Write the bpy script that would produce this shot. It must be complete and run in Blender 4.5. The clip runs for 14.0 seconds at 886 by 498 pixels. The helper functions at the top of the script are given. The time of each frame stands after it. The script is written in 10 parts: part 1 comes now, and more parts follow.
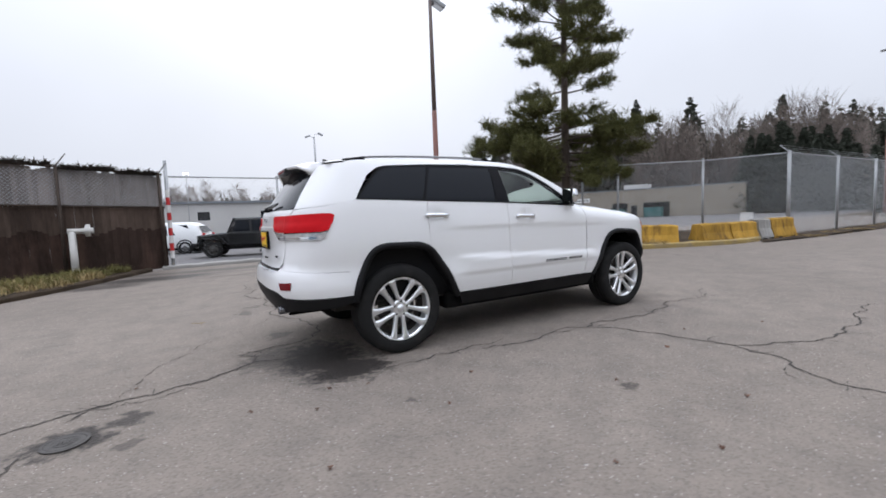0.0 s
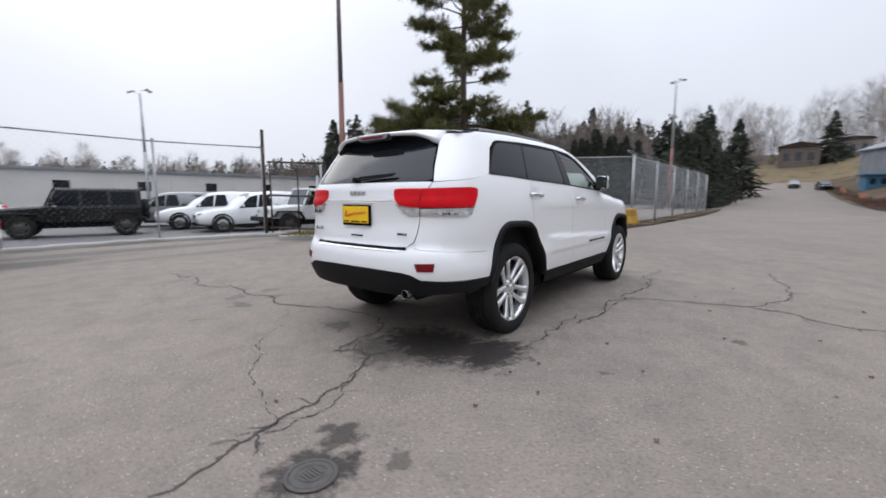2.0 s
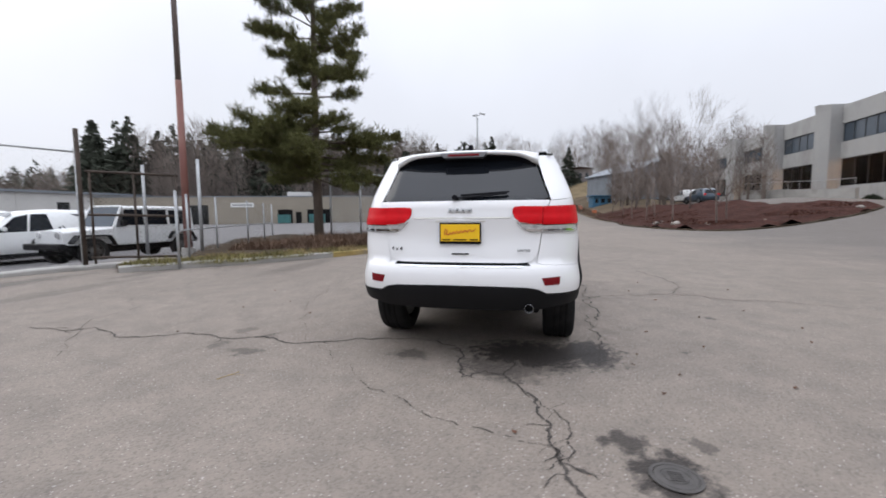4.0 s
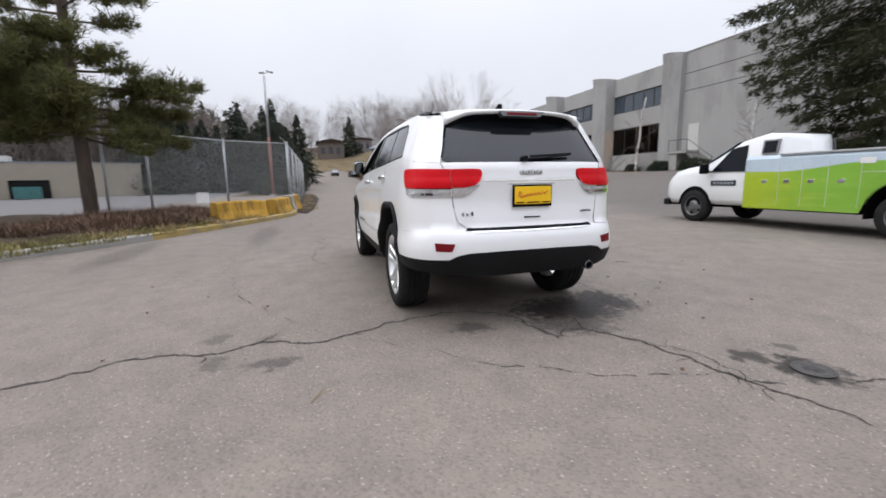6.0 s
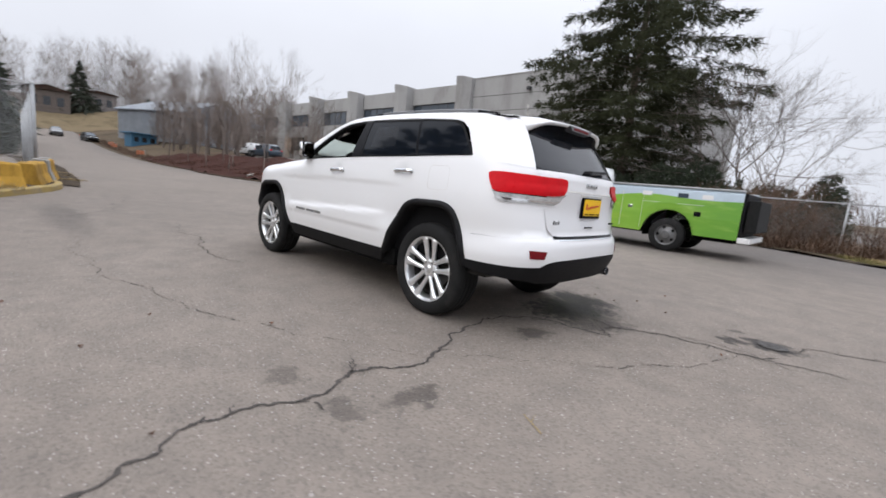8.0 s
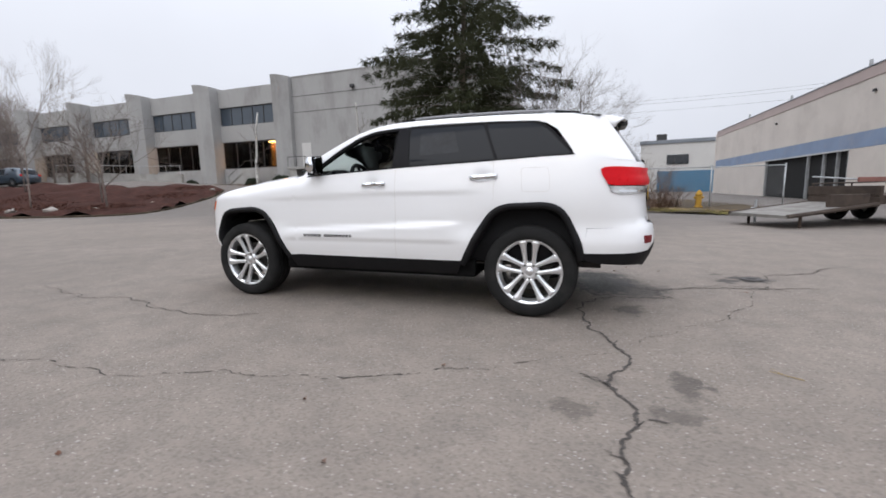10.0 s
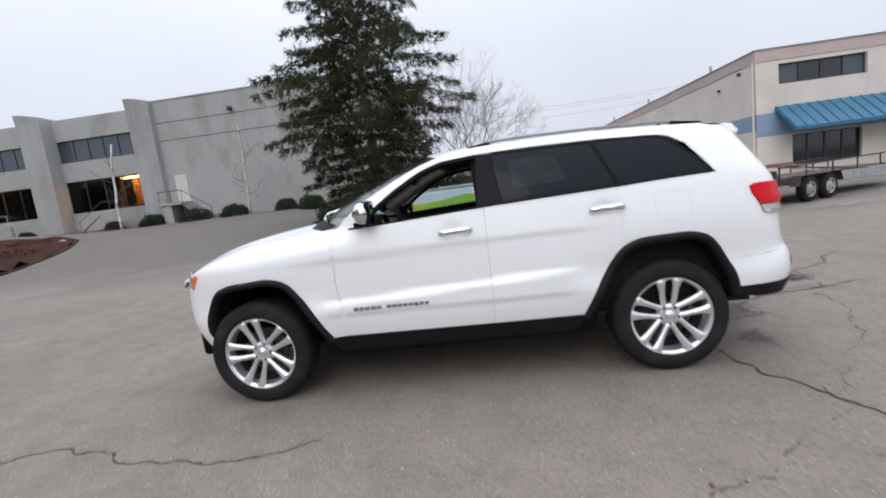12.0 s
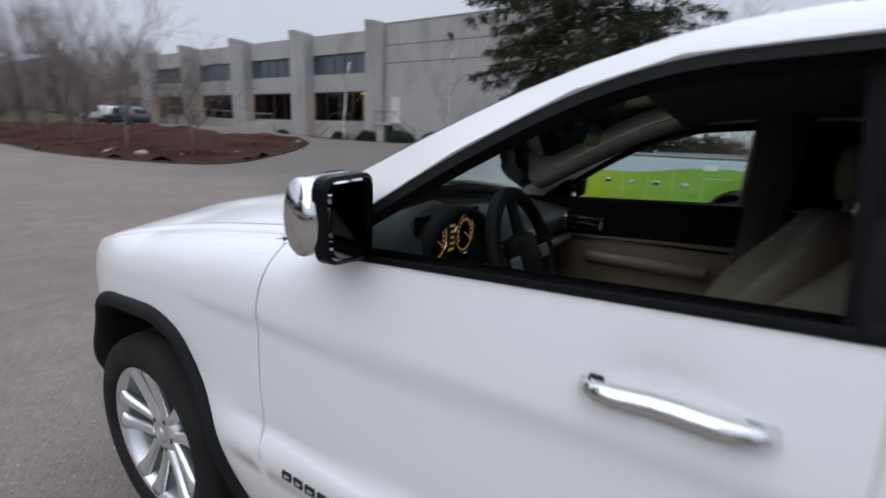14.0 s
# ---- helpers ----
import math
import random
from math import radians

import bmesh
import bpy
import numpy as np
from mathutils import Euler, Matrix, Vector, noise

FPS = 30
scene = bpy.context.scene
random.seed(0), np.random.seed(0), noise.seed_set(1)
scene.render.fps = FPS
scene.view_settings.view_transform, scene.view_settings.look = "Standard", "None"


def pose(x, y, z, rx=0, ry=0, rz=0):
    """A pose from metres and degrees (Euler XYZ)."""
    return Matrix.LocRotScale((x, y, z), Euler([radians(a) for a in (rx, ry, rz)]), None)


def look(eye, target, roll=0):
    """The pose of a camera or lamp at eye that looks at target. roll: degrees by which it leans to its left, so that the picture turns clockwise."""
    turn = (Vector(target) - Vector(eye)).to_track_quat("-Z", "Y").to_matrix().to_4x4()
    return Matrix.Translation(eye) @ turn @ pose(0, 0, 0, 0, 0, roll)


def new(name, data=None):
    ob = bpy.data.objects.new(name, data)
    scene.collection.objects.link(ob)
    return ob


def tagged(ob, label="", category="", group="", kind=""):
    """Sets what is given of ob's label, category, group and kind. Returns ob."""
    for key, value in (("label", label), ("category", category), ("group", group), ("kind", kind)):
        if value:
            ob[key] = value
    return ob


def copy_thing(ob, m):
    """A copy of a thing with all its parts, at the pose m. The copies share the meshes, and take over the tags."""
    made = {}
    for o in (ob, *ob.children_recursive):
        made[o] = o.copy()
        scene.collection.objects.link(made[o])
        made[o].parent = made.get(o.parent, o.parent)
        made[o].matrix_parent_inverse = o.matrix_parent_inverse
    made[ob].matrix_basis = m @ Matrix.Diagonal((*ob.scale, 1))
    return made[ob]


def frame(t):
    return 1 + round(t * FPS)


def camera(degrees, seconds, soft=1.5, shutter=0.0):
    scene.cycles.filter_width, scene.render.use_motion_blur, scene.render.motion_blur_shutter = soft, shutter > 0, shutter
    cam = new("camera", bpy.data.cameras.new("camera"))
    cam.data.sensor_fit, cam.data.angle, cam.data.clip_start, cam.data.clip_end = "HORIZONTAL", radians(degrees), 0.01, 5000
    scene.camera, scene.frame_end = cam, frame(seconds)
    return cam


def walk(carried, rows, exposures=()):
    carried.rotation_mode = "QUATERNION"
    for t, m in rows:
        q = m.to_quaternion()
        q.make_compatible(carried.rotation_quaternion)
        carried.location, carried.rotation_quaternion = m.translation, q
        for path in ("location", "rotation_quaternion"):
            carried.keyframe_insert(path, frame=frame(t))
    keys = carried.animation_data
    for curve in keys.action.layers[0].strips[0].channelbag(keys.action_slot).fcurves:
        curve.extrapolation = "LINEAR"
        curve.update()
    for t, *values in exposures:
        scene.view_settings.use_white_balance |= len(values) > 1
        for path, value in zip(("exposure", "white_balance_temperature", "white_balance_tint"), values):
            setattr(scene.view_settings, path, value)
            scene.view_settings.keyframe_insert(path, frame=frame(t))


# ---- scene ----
cam = camera(93.1, 14.0, soft=1.65, shutter=0.4)
PATH = [
    (0, (-1.458, -4.09, 1.142), (-0.449, -2.37, 0.989), -2.3),
    (0.5, (-1.906, -3.765, 1.132), (-0.793, -2.117, 0.924), -2.0),
    (1, (-2.34, -3.406, 1.143), (-1.106, -1.846, 0.935), -1.0),
    (1.5, (-2.73, -3.021, 1.138), (-1.29, -1.654, 0.901), -0.3),
    (2, (-3.057, -2.563, 1.134), (-1.504, -1.326, 0.89), -0.0),
    (2.2, (-3.202, -2.38, 1.121), (-1.554, -1.263, 0.931), -1.4),
    (4.3, (-4.071, -0.207, 1.147), (-2.103, 0.068, 0.914), -0.1),
    (4.5, (-4.077, 0.013, 1.146), (-2.104, 0.177, 0.863), -0.1),
    (5, (-4.018, 0.544, 1.126), (-2.043, 0.5, 0.815), -0.6),
    (5.5, (-3.916, 1.053, 1.119), (-1.979, 0.644, 0.84), -0.8),
    (6, (-3.691, 1.55, 1.112), (-1.805, 0.968, 0.794), -1.0),
    (6.5, (-3.476, 2.039, 1.103), (-1.695, 1.163, 0.853), 0.3),
    (7, (-3.177, 2.483, 1.071), (-1.529, 1.417, 0.687), 3.8),
    (7.5, (-2.813, 2.892, 1.081), (-1.283, 1.646, 0.757), 7.5),
    (8, (-2.399, 3.264, 1.08), (-1.048, 1.821, 0.774), 5.6),
    (8.5, (-1.953, 3.61, 1.103), (-0.754, 2.029, 0.854), 4.6),
    (8.7, (-1.782, 3.732, 1.055), (-0.686, 2.076, 0.819), 3.3),
    (10.8, (0.319, 4.371, 1.126), (0.724, 2.453, 0.73), 0.9),
    (11, (0.5, 4.339, 1.171), (0.829, 2.416, 0.73), 1.3),
    (11.5, (0.924, 4.076, 1.261), (1.21, 2.139, 0.853), -3.6),
    (12, (1.215, 3.725, 1.373), (1.399, 1.75, 1.117), -7.0),
    (12.5, (1.349, 3.21, 1.423), (1.439, 1.217, 1.278), -3.6),
    (13, (1.402, 2.592, 1.456), (1.703, 0.617, 1.356), -3.2),
    (13.5, (1.383, 2.021, 1.461), (1.933, 0.122, 1.154), -0.2),
    (14, (1.402, 1.493, 1.443), (2.381, -0.187, 0.977), 3.1),
]
walk(cam, [(t, look(eye, target, roll)) for t, eye, target, roll in PATH], [(0.0, -0.08, 6380, 10), (2.0, -0.08, 6420, 10), (4.5, 0.0, 6560, 10), (8.5, 0.0, 6600, 10), (11.5, -0.05, 6450, 10), (12.2, -0.05, 6400, 10), (13.0, -0.14, 6290, 10), (14.0, -0.45, 6230, 10)])


# ---- light ----
SUN_EL, SUN_AZ = radians(38), radians(16)
world = bpy.data.worlds.new("overcast_sky")
scene.world = world
world.use_nodes = True
wn, wl = world.node_tree.nodes, world.node_tree.links
wn.clear()
w_out = wn.new("ShaderNodeOutputWorld")
w_bg = wn.new("ShaderNodeBackground")
w_sky = wn.new("ShaderNodeTexSky")
w_sky.sky_type, w_sky.sun_disc = "NISHITA", False
w_sky.sun_elevation, w_sky.sun_rotation = SUN_EL, SUN_AZ
w_sky.air_density, w_sky.dust_density, w_sky.ozone_density = 1.0, 6.0, 1.0
w_sat = wn.new("ShaderNodeHueSaturation")
w_sat.inputs["Saturation"].default_value = 0.25
w_co = wn.new("ShaderNodeTexCoord")
w_sep = wn.new("ShaderNodeSeparateXYZ")
w_pow = wn.new("ShaderNodeMath")
w_pow.operation = "POWER"
w_pow.inputs[1].default_value = 2.6
w_max = wn.new("ShaderNodeMath")
w_max.operation = "MAXIMUM"
w_max.inputs[1].default_value = 0.0
w_rad = wn.new("ShaderNodeMapRange")
w_rad.inputs["To Min"].default_value, w_rad.inputs["To Max"].default_value = 9.0, 32.0
w_noise = wn.new("ShaderNodeTexNoise")
w_noise.inputs["Scale"].default_value, w_noise.inputs["Detail"].default_value = 2.2, 4.0
w_cl = wn.new("ShaderNodeMapRange")
w_cl.inputs["From Min"].default_value, w_cl.inputs["From Max"].default_value = 0.3, 0.7
w_cl.inputs["To Min"].default_value, w_cl.inputs["To Max"].default_value = 0.95, 1.04
w_mul = wn.new("ShaderNodeMath")
w_mul.operation = "MULTIPLY"
w_tint = wn.new("ShaderNodeMix")
w_tint.data_type, w_tint.blend_type = "RGBA", "MULTIPLY"
w_tint.inputs[0].default_value = 1.0
w_tint.inputs[6].default_value = (0.915, 0.958, 1.07, 1)
w_mix = wn.new("ShaderNodeMix")
w_mix.data_type = "RGBA"
w_mix.inputs[0].default_value = 0.9
w_bg.inputs["Strength"].default_value = 0.1
wl.new(w_co.outputs["Generated"], w_sep.inputs[0])
wl.new(w_sep.outputs["Z"], w_max.inputs[0])
wl.new(w_max.outputs[0], w_pow.inputs[0])
wl.new(w_pow.outputs[0], w_rad.inputs["Value"])
wl.new(w_co.outputs["Generated"], w_noise.inputs["Vector"])
wl.new(w_noise.outputs["Fac"], w_cl.inputs["Value"])
wl.new(w_rad.outputs[0], w_mul.inputs[0])
wl.new(w_cl.outputs[0], w_mul.inputs[1])
wl.new(w_mul.outputs[0], w_tint.inputs[7])
wl.new(w_sky.outputs[0], w_sat.inputs["Color"])
wl.new(w_sat.outputs[0], w_mix.inputs[6])
wl.new(w_tint.outputs[2], w_mix.inputs[7])
wl.new(w_mix.outputs[2], w_bg.inputs["Color"])
wl.new(w_bg.outputs[0], w_out.inputs["Surface"])

sun_data = bpy.data.lights.new("sun", "SUN")
sun_data.energy, sun_data.angle, sun_data.color = 0.55, radians(40), (1.0, 0.96, 0.9)
sun = new("sun", sun_data)
sun.matrix_world = look((50 * math.sin(SUN_AZ) * math.cos(SUN_EL), 50 * math.cos(SUN_AZ) * math.cos(SUN_EL), 50 * math.sin(SUN_EL)), (0, 0, 0))


# ---- materials ----
def node_mat(name):
    m = bpy.data.materials.new(name)
    m.use_nodes = True
    nt = m.node_tree
    return m, nt.nodes, nt.links, nt.nodes["Principled BSDF"]


def noise_node(nd, ln, src, scale, detail=4.0, rough=0.55):
    n = nd.new("ShaderNodeTexNoise")
    n.inputs["Scale"].default_value, n.inputs["Detail"].default_value, n.inputs["Roughness"].default_value = scale, detail, rough
    ln.new(src, n.inputs["Vector"])
    return n.outputs["Fac"]


def remap(nd, ln, src, a, b, c, d):
    n = nd.new("ShaderNodeMapRange")
    for key, v in zip(("From Min", "From Max", "To Min", "To Max"), (a, b, c, d)):
        n.inputs[key].default_value = v
    ln.new(src, n.inputs["Value"])
    return n.outputs[0]


def math_node(nd, ln, op, a, b=None):
    n = nd.new("ShaderNodeMath")
    n.operation = op
    for i, v in enumerate((a, b)):
        if v is None:
            continue
        if isinstance(v, (int, float)):
            n.inputs[i].default_value = v
        else:
            ln.new(v, n.inputs[i])
    return n.outputs[0]


def mix_rgb(nd, ln, fac, a, b, blend="MIX"):
    n = nd.new("ShaderNodeMix")
    n.data_type, n.blend_type = "RGBA", blend
    for i, v in ((0, fac), (6, a), (7, b)):
        if isinstance(v, (int, float)):
            n.inputs[i].default_value = v
        elif isinstance(v, tuple):
            n.inputs[i].default_value = (*v, 1)
        else:
            ln.new(v, n.inputs[i])
    return n.outputs[2]


def mat(name, color, rough=0.6, metal=0.0, var=0.12, scale=1.5, fine=30.0, bump=0.15, dirt=None, dirt_amount=0.0, dirt_scale=1.2, coat=0.0, rnd=0.0, spec=0.5, stretch=(1, 1, 1), relief=0.004):
    """A surface with grain at two scales, stains of its own shape and fine relief."""
    m, nd, ln, bsdf = node_mat(name)
    geo = nd.new("ShaderNodeNewGeometry")
    mp = nd.new("ShaderNodeMapping")
    mp.inputs["Scale"].default_value = stretch
    ln.new(geo.outputs["Position"], mp.inputs["Vector"])
    p = mp.outputs[0]
    big, small = noise_node(nd, ln, p, scale), noise_node(nd, ln, p, fine, 3.0)
    f = math_node(nd, ln, "ADD", remap(nd, ln, big, 0.25, 0.75, 1 - var, 1 + var), remap(nd, ln, small, 0.25, 0.75, -var * 0.5, var * 0.5))
    if rnd:
        info = nd.new("ShaderNodeObjectInfo")
        f = math_node(nd, ln, "MULTIPLY", f, remap(nd, ln, info.outputs["Random"], 0, 1, 1 - rnd, 1 + rnd))
    grey = nd.new("ShaderNodeCombineColor")
    for i in range(3):
        ln.new(f, grey.inputs[i])
    col = mix_rgb(nd, ln, 1.0, color, grey.outputs[0], "MULTIPLY")
    if dirt:
        d = noise_node(nd, ln, p, dirt_scale, 6.0, 0.65)
        col = mix_rgb(nd, ln, remap(nd, ln, d, 0.5, 0.72, 0.0, dirt_amount), col, dirt)
    ln.new(col, bsdf.inputs["Base Color"])
    if var < 0.03 or coat:
        bsdf.inputs["Roughness"].default_value = rough
    else:
        ln.new(remap(nd, ln, small, 0.3, 0.7, max(0.02, rough - 0.08), min(1, rough + 0.08)), bsdf.inputs["Roughness"])
    bsdf.inputs["Metallic"].default_value = metal
    bsdf.inputs["Specular IOR Level"].default_value = spec
    bsdf.inputs["Coat Weight"].default_value = coat
    bsdf.inputs["Coat Roughness"].default_value = 0.04
    if bump:
        b = nd.new("ShaderNodeBump")
        b.inputs["Strength"].default_value, b.inputs["Distance"].default_value = bump, relief
        ln.new(small, b.inputs["Height"])
        ln.new(b.outputs[0], bsdf.inputs["Normal"])
    return m


def film_glass(name, tint, gloss=0.05):
    """A thin pane: clear through it, tinted, with a mirror sheen by Fresnel."""
    m, nd, ln, bsdf = node_mat(name)
    nd.remove(bsdf)
    tr, gl, mx, fr = nd.new("ShaderNodeBsdfTransparent"), nd.new("ShaderNodeBsdfGlossy"), nd.new("ShaderNodeMixShader"), nd.new("ShaderNodeFresnel")
    tr.inputs[0].default_value = (*tint, 1)
    gl.inputs["Roughness"].default_value = gloss * 0.4
    fr.inputs["IOR"].default_value = 1.5
    ln.new(fr.outputs[0], mx.inputs[0])
    ln.new(tr.outputs[0], mx.inputs[1])
    ln.new(gl.outputs[0], mx.inputs[2])
    ln.new(mx.outputs[0], nd["Material Output"].inputs["Surface"])
    return m


def glow_mat(name, color, strength):
    m, nd, ln, bsdf = node_mat(name)
    bsdf.inputs["Base Color"].default_value = (*color, 1)
    bsdf.inputs["Emission Color"].default_value = (*color, 1)
    bsdf.inputs["Emission Strength"].default_value = strength
    return m


def asphalt_mat():
    """Worn grey asphalt: pale stones in a dark binder, oil stains, damp patches and bald areas; verge and dirt away from the pavement."""
    m, nd, ln, bsdf = node_mat("worn_asphalt")
    geo = nd.new("ShaderNodeNewGeometry")
    p = geo.outputs["Position"]
    v = nd.new("ShaderNodeTexVoronoi")
    v.inputs["Scale"].default_value = 85.0
    ln.new(p, v.inputs["Vector"])
    v2 = nd.new("ShaderNodeTexVoronoi")
    v2.inputs["Scale"].default_value = 24.0
    ln.new(p, v2.inputs["Vector"])
    big, mid, small = noise_node(nd, ln, p, 0.35, 5), noise_node(nd, ln, p, 3.0, 6, 0.65), noise_node(nd, ln, p, 55.0, 3)
    grain = nd.new("ShaderNodeSeparateColor")
    ln.new(v.outputs["Color"], grain.inputs[0])
    pebble = nd.new("ShaderNodeSeparateColor")
    ln.new(v2.outputs["Color"], pebble.inputs[0])
    col = mix_rgb(nd, ln, remap(nd, ln, big, 0.3, 0.7, 0, 1), (0.184, 0.156, 0.134), (0.243, 0.207, 0.178))
    col = mix_rgb(nd, ln, remap(nd, ln, mid, 0.42, 0.70, 0, 0.75), col, (0.135, 0.118, 0.105))
    col = mix_rgb(nd, ln, remap(nd, ln, small, 0.35, 0.75, 0, 0.5), col, (0.287, 0.251, 0.217))
    col = mix_rgb(nd, ln, remap(nd, ln, grain.outputs[0], 0.55, 1.0, 0, 0.42), col, (0.085, 0.076, 0.068))
    # older, darker paving towards the office and the shops, blue-grey paving in the yards behind the kerbs
    place = nd.new("ShaderNodeSeparateXYZ")
    ln.new(p, place.inputs[0])
    edge = math_node(nd, ln, "ADD", place.outputs["Y"], remap(nd, ln, big, 0.2, 0.8, -2.0, 2.0))
    col = mix_rgb(nd, ln, remap(nd, ln, edge, -5.5, -11.0, 0.0, 0.62), col, (0.105, 0.098, 0.094))
    col = mix_rgb(nd, ln, remap(nd, ln, place.outputs["Y"], 9.6, 10.4, 0.0, 0.72), col, (0.125, 0.128, 0.138))
    # pale chippings, one in twenty
    chip = math_node(nd, ln, "MULTIPLY", remap(nd, ln, grain.outputs[1], 0.935, 0.945, 0, 1), remap(nd, ln, v.outputs["Distance"], 0.30, 0.42, 1, 0))
    col = mix_rgb(nd, ln, math_node(nd, ln, "MULTIPLY", chip, 0.55), col, (0.52, 0.49, 0.46))
    chip2 = math_node(nd, ln, "MULTIPLY", remap(nd, ln, pebble.outputs[1], 0.975, 0.98, 0, 1), remap(nd, ln, v2.outputs["Distance"], 0.16, 0.24, 1, 0))
    col = mix_rgb(nd, ln, math_node(nd, ln, "MULTIPLY", chip2, 0.5), col, (0.46, 0.44, 0.42))
    # stains with ragged rims: centre, half axes, darkness
    warp = nd.new("ShaderNodeTexNoise")
    warp.inputs["Scale"].default_value, warp.inputs["Detail"].default_value = 6.0, 5.0
    ln.new(p, warp.inputs["Vector"])
    wv = nd.new("ShaderNodeVectorMath")
    wv.operation = "MULTIPLY_ADD"
    wv.inputs[1].default_value = (0.30, 0.30, 0.0)
    ln.new(warp.outputs["Color"], wv.inputs[0])
    ln.new(p, wv.inputs[2])
    stain = 0.0
    frayed = noise_node(nd, ln, p, 15.0, 7, 0.7)
    fray = remap(nd, ln, frayed, 0.25, 0.75, -0.55, 0.55)
    for cx, cy, rx, ry, dark in ((-0.62, -0.55, 0.36, 0.56, 0.93), (-0.52, -0.98, 0.36, 0.26, 0.93), (-0.95, -0.35, 0.28, 0.36, 0.6), (-2.14, -1.14, 0.20, 0.17, 0.9),
                                 (-1.88, -0.98, 0.13, 0.10, 0.8), (-1.84, -1.36, 0.05, 0.05, 0.5), (-0.40, 2.25, 0.10, 0.12, 0.42), (-0.98, 1.86, 0.10, 0.15, 0.55), (-0.90, 2.22, 0.13, 0.12, 0.42),
                                 (-0.55, 1.92, 0.11, 0.11, 0.25), (-2.3, 7.35, 1.3, 0.55, 0.85), (-3.1, 6.55, 0.7, 0.4, 0.7), (-0.8, 0.47, 0.14, 0.17, 0.6), (6.5, 2.6, 1.9, 0.30, 0.35), (4.6, 4.6, 1.6, 0.35, 0.35), (0.6, 6.6, 2.2, 0.25, 0.3), (-2.0, 7.6, 2.0, 0.4, 0.3),
                                 (1.6, -8.2, 2.6, 0.5, 0.35), (-7.5, -6.6, 1.4, 0.3, 0.3), (-0.4, 8.35, 3.4, 0.42, 0.62), (-2.9, 7.0, 1.3, 0.35, 0.45), (3.2, 7.1, 1.0, 0.22, 0.4), (0.9, -2.35, 0.05, 0.07, 0.7), (-0.35, -1.75, 0.05, 0.04, 0.6)):
        s = nd.new("ShaderNodeVectorMath")
        s.operation = "SUBTRACT"
        s.inputs[1].default_value = (cx + 0.15, cy + 0.15, 0)
        ln.new(wv.outputs[0], s.inputs[0])
        q = nd.new("ShaderNodeVectorMath")
        q.operation = "MULTIPLY"
        q.inputs[1].default_value = (1 / rx, 1 / ry, 0)
        ln.new(s.outputs[0], q.inputs[0])
        le = nd.new("ShaderNodeVectorMath")
        le.operation = "LENGTH"
        ln.new(q.outputs[0], le.inputs[0])
        stain = math_node(nd, ln, "MAXIMUM", remap(nd, ln, math_node(nd, ln, "ADD", le.outputs["Value"], fray), 0.65, 1.15, dark, 0.0), stain)
    col = mix_rgb(nd, ln, stain, col, (0.022, 0.019, 0.018))
    ln.new(col, bsdf.inputs["Base Color"])
    rough = math_node(nd, ln, "SUBTRACT", remap(nd, ln, small, 0.3, 0.7, 0.72, 0.92), math_node(nd, ln, "MULTIPLY", stain, 0.3))
    ln.new(rough, bsdf.inputs["Roughness"])
    bsdf.inputs["Specular IOR Level"].default_value = 0.18
    h = math_node(nd, ln, "ADD", math_node(nd, ln, "MULTIPLY", v.outputs["Distance"], -0.8), small)
    b = nd.new("ShaderNodeBump")
    b.inputs["Strength"].default_value, b.inputs["Distance"].default_value = 0.55, 0.006
    ln.new(h, b.inputs["Height"])
    ln.new(b.outputs[0], bsdf.inputs["Normal"])
    return m


def wrap_mat():
    """Printed vinyl: lime towards the cab, grass green to the rear, with soft brush strokes."""
    m, nd, ln, bsdf = node_mat("green_vinyl_wrap")
    co = nd.new("ShaderNodeTexCoord")
    sp_ = nd.new("ShaderNodeSeparateXYZ")
    ln.new(co.outputs["Object"], sp_.inputs[0])
    mp = nd.new("ShaderNodeMapping")
    mp.inputs["Scale"].default_value = (0.7, 1.0, 3.0)
    ln.new(co.outputs["Object"], mp.inputs["Vector"])
    stroke = noise_node(nd, ln, mp.outputs[0], 2.2, 5)
    along = math_node(nd, ln, "ADD", sp_.outputs["X"], remap(nd, ln, stroke, 0.3, 0.7, -0.5, 0.5))
    col = mix_rgb(nd, ln, remap(nd, ln, along, 2.5, 1.2, 0.0, 1.0), (0.36, 0.47, 0.02), (0.215, 0.43, 0.04))
    col = mix_rgb(nd, ln, remap(nd, ln, along, 0.8, -1.3, 0.0, 1.0), col, (0.13, 0.33, 0.035))
    col = mix_rgb(nd, ln, remap(nd, ln, stroke, 0.55, 0.75, 0.0, 0.35), col, (0.42, 0.56, 0.16))
    ln.new(col, bsdf.inputs["Base Color"])
    bsdf.inputs["Roughness"].default_value = 0.4
    bsdf.inputs["Coat Weight"].default_value = 0.3
    return m


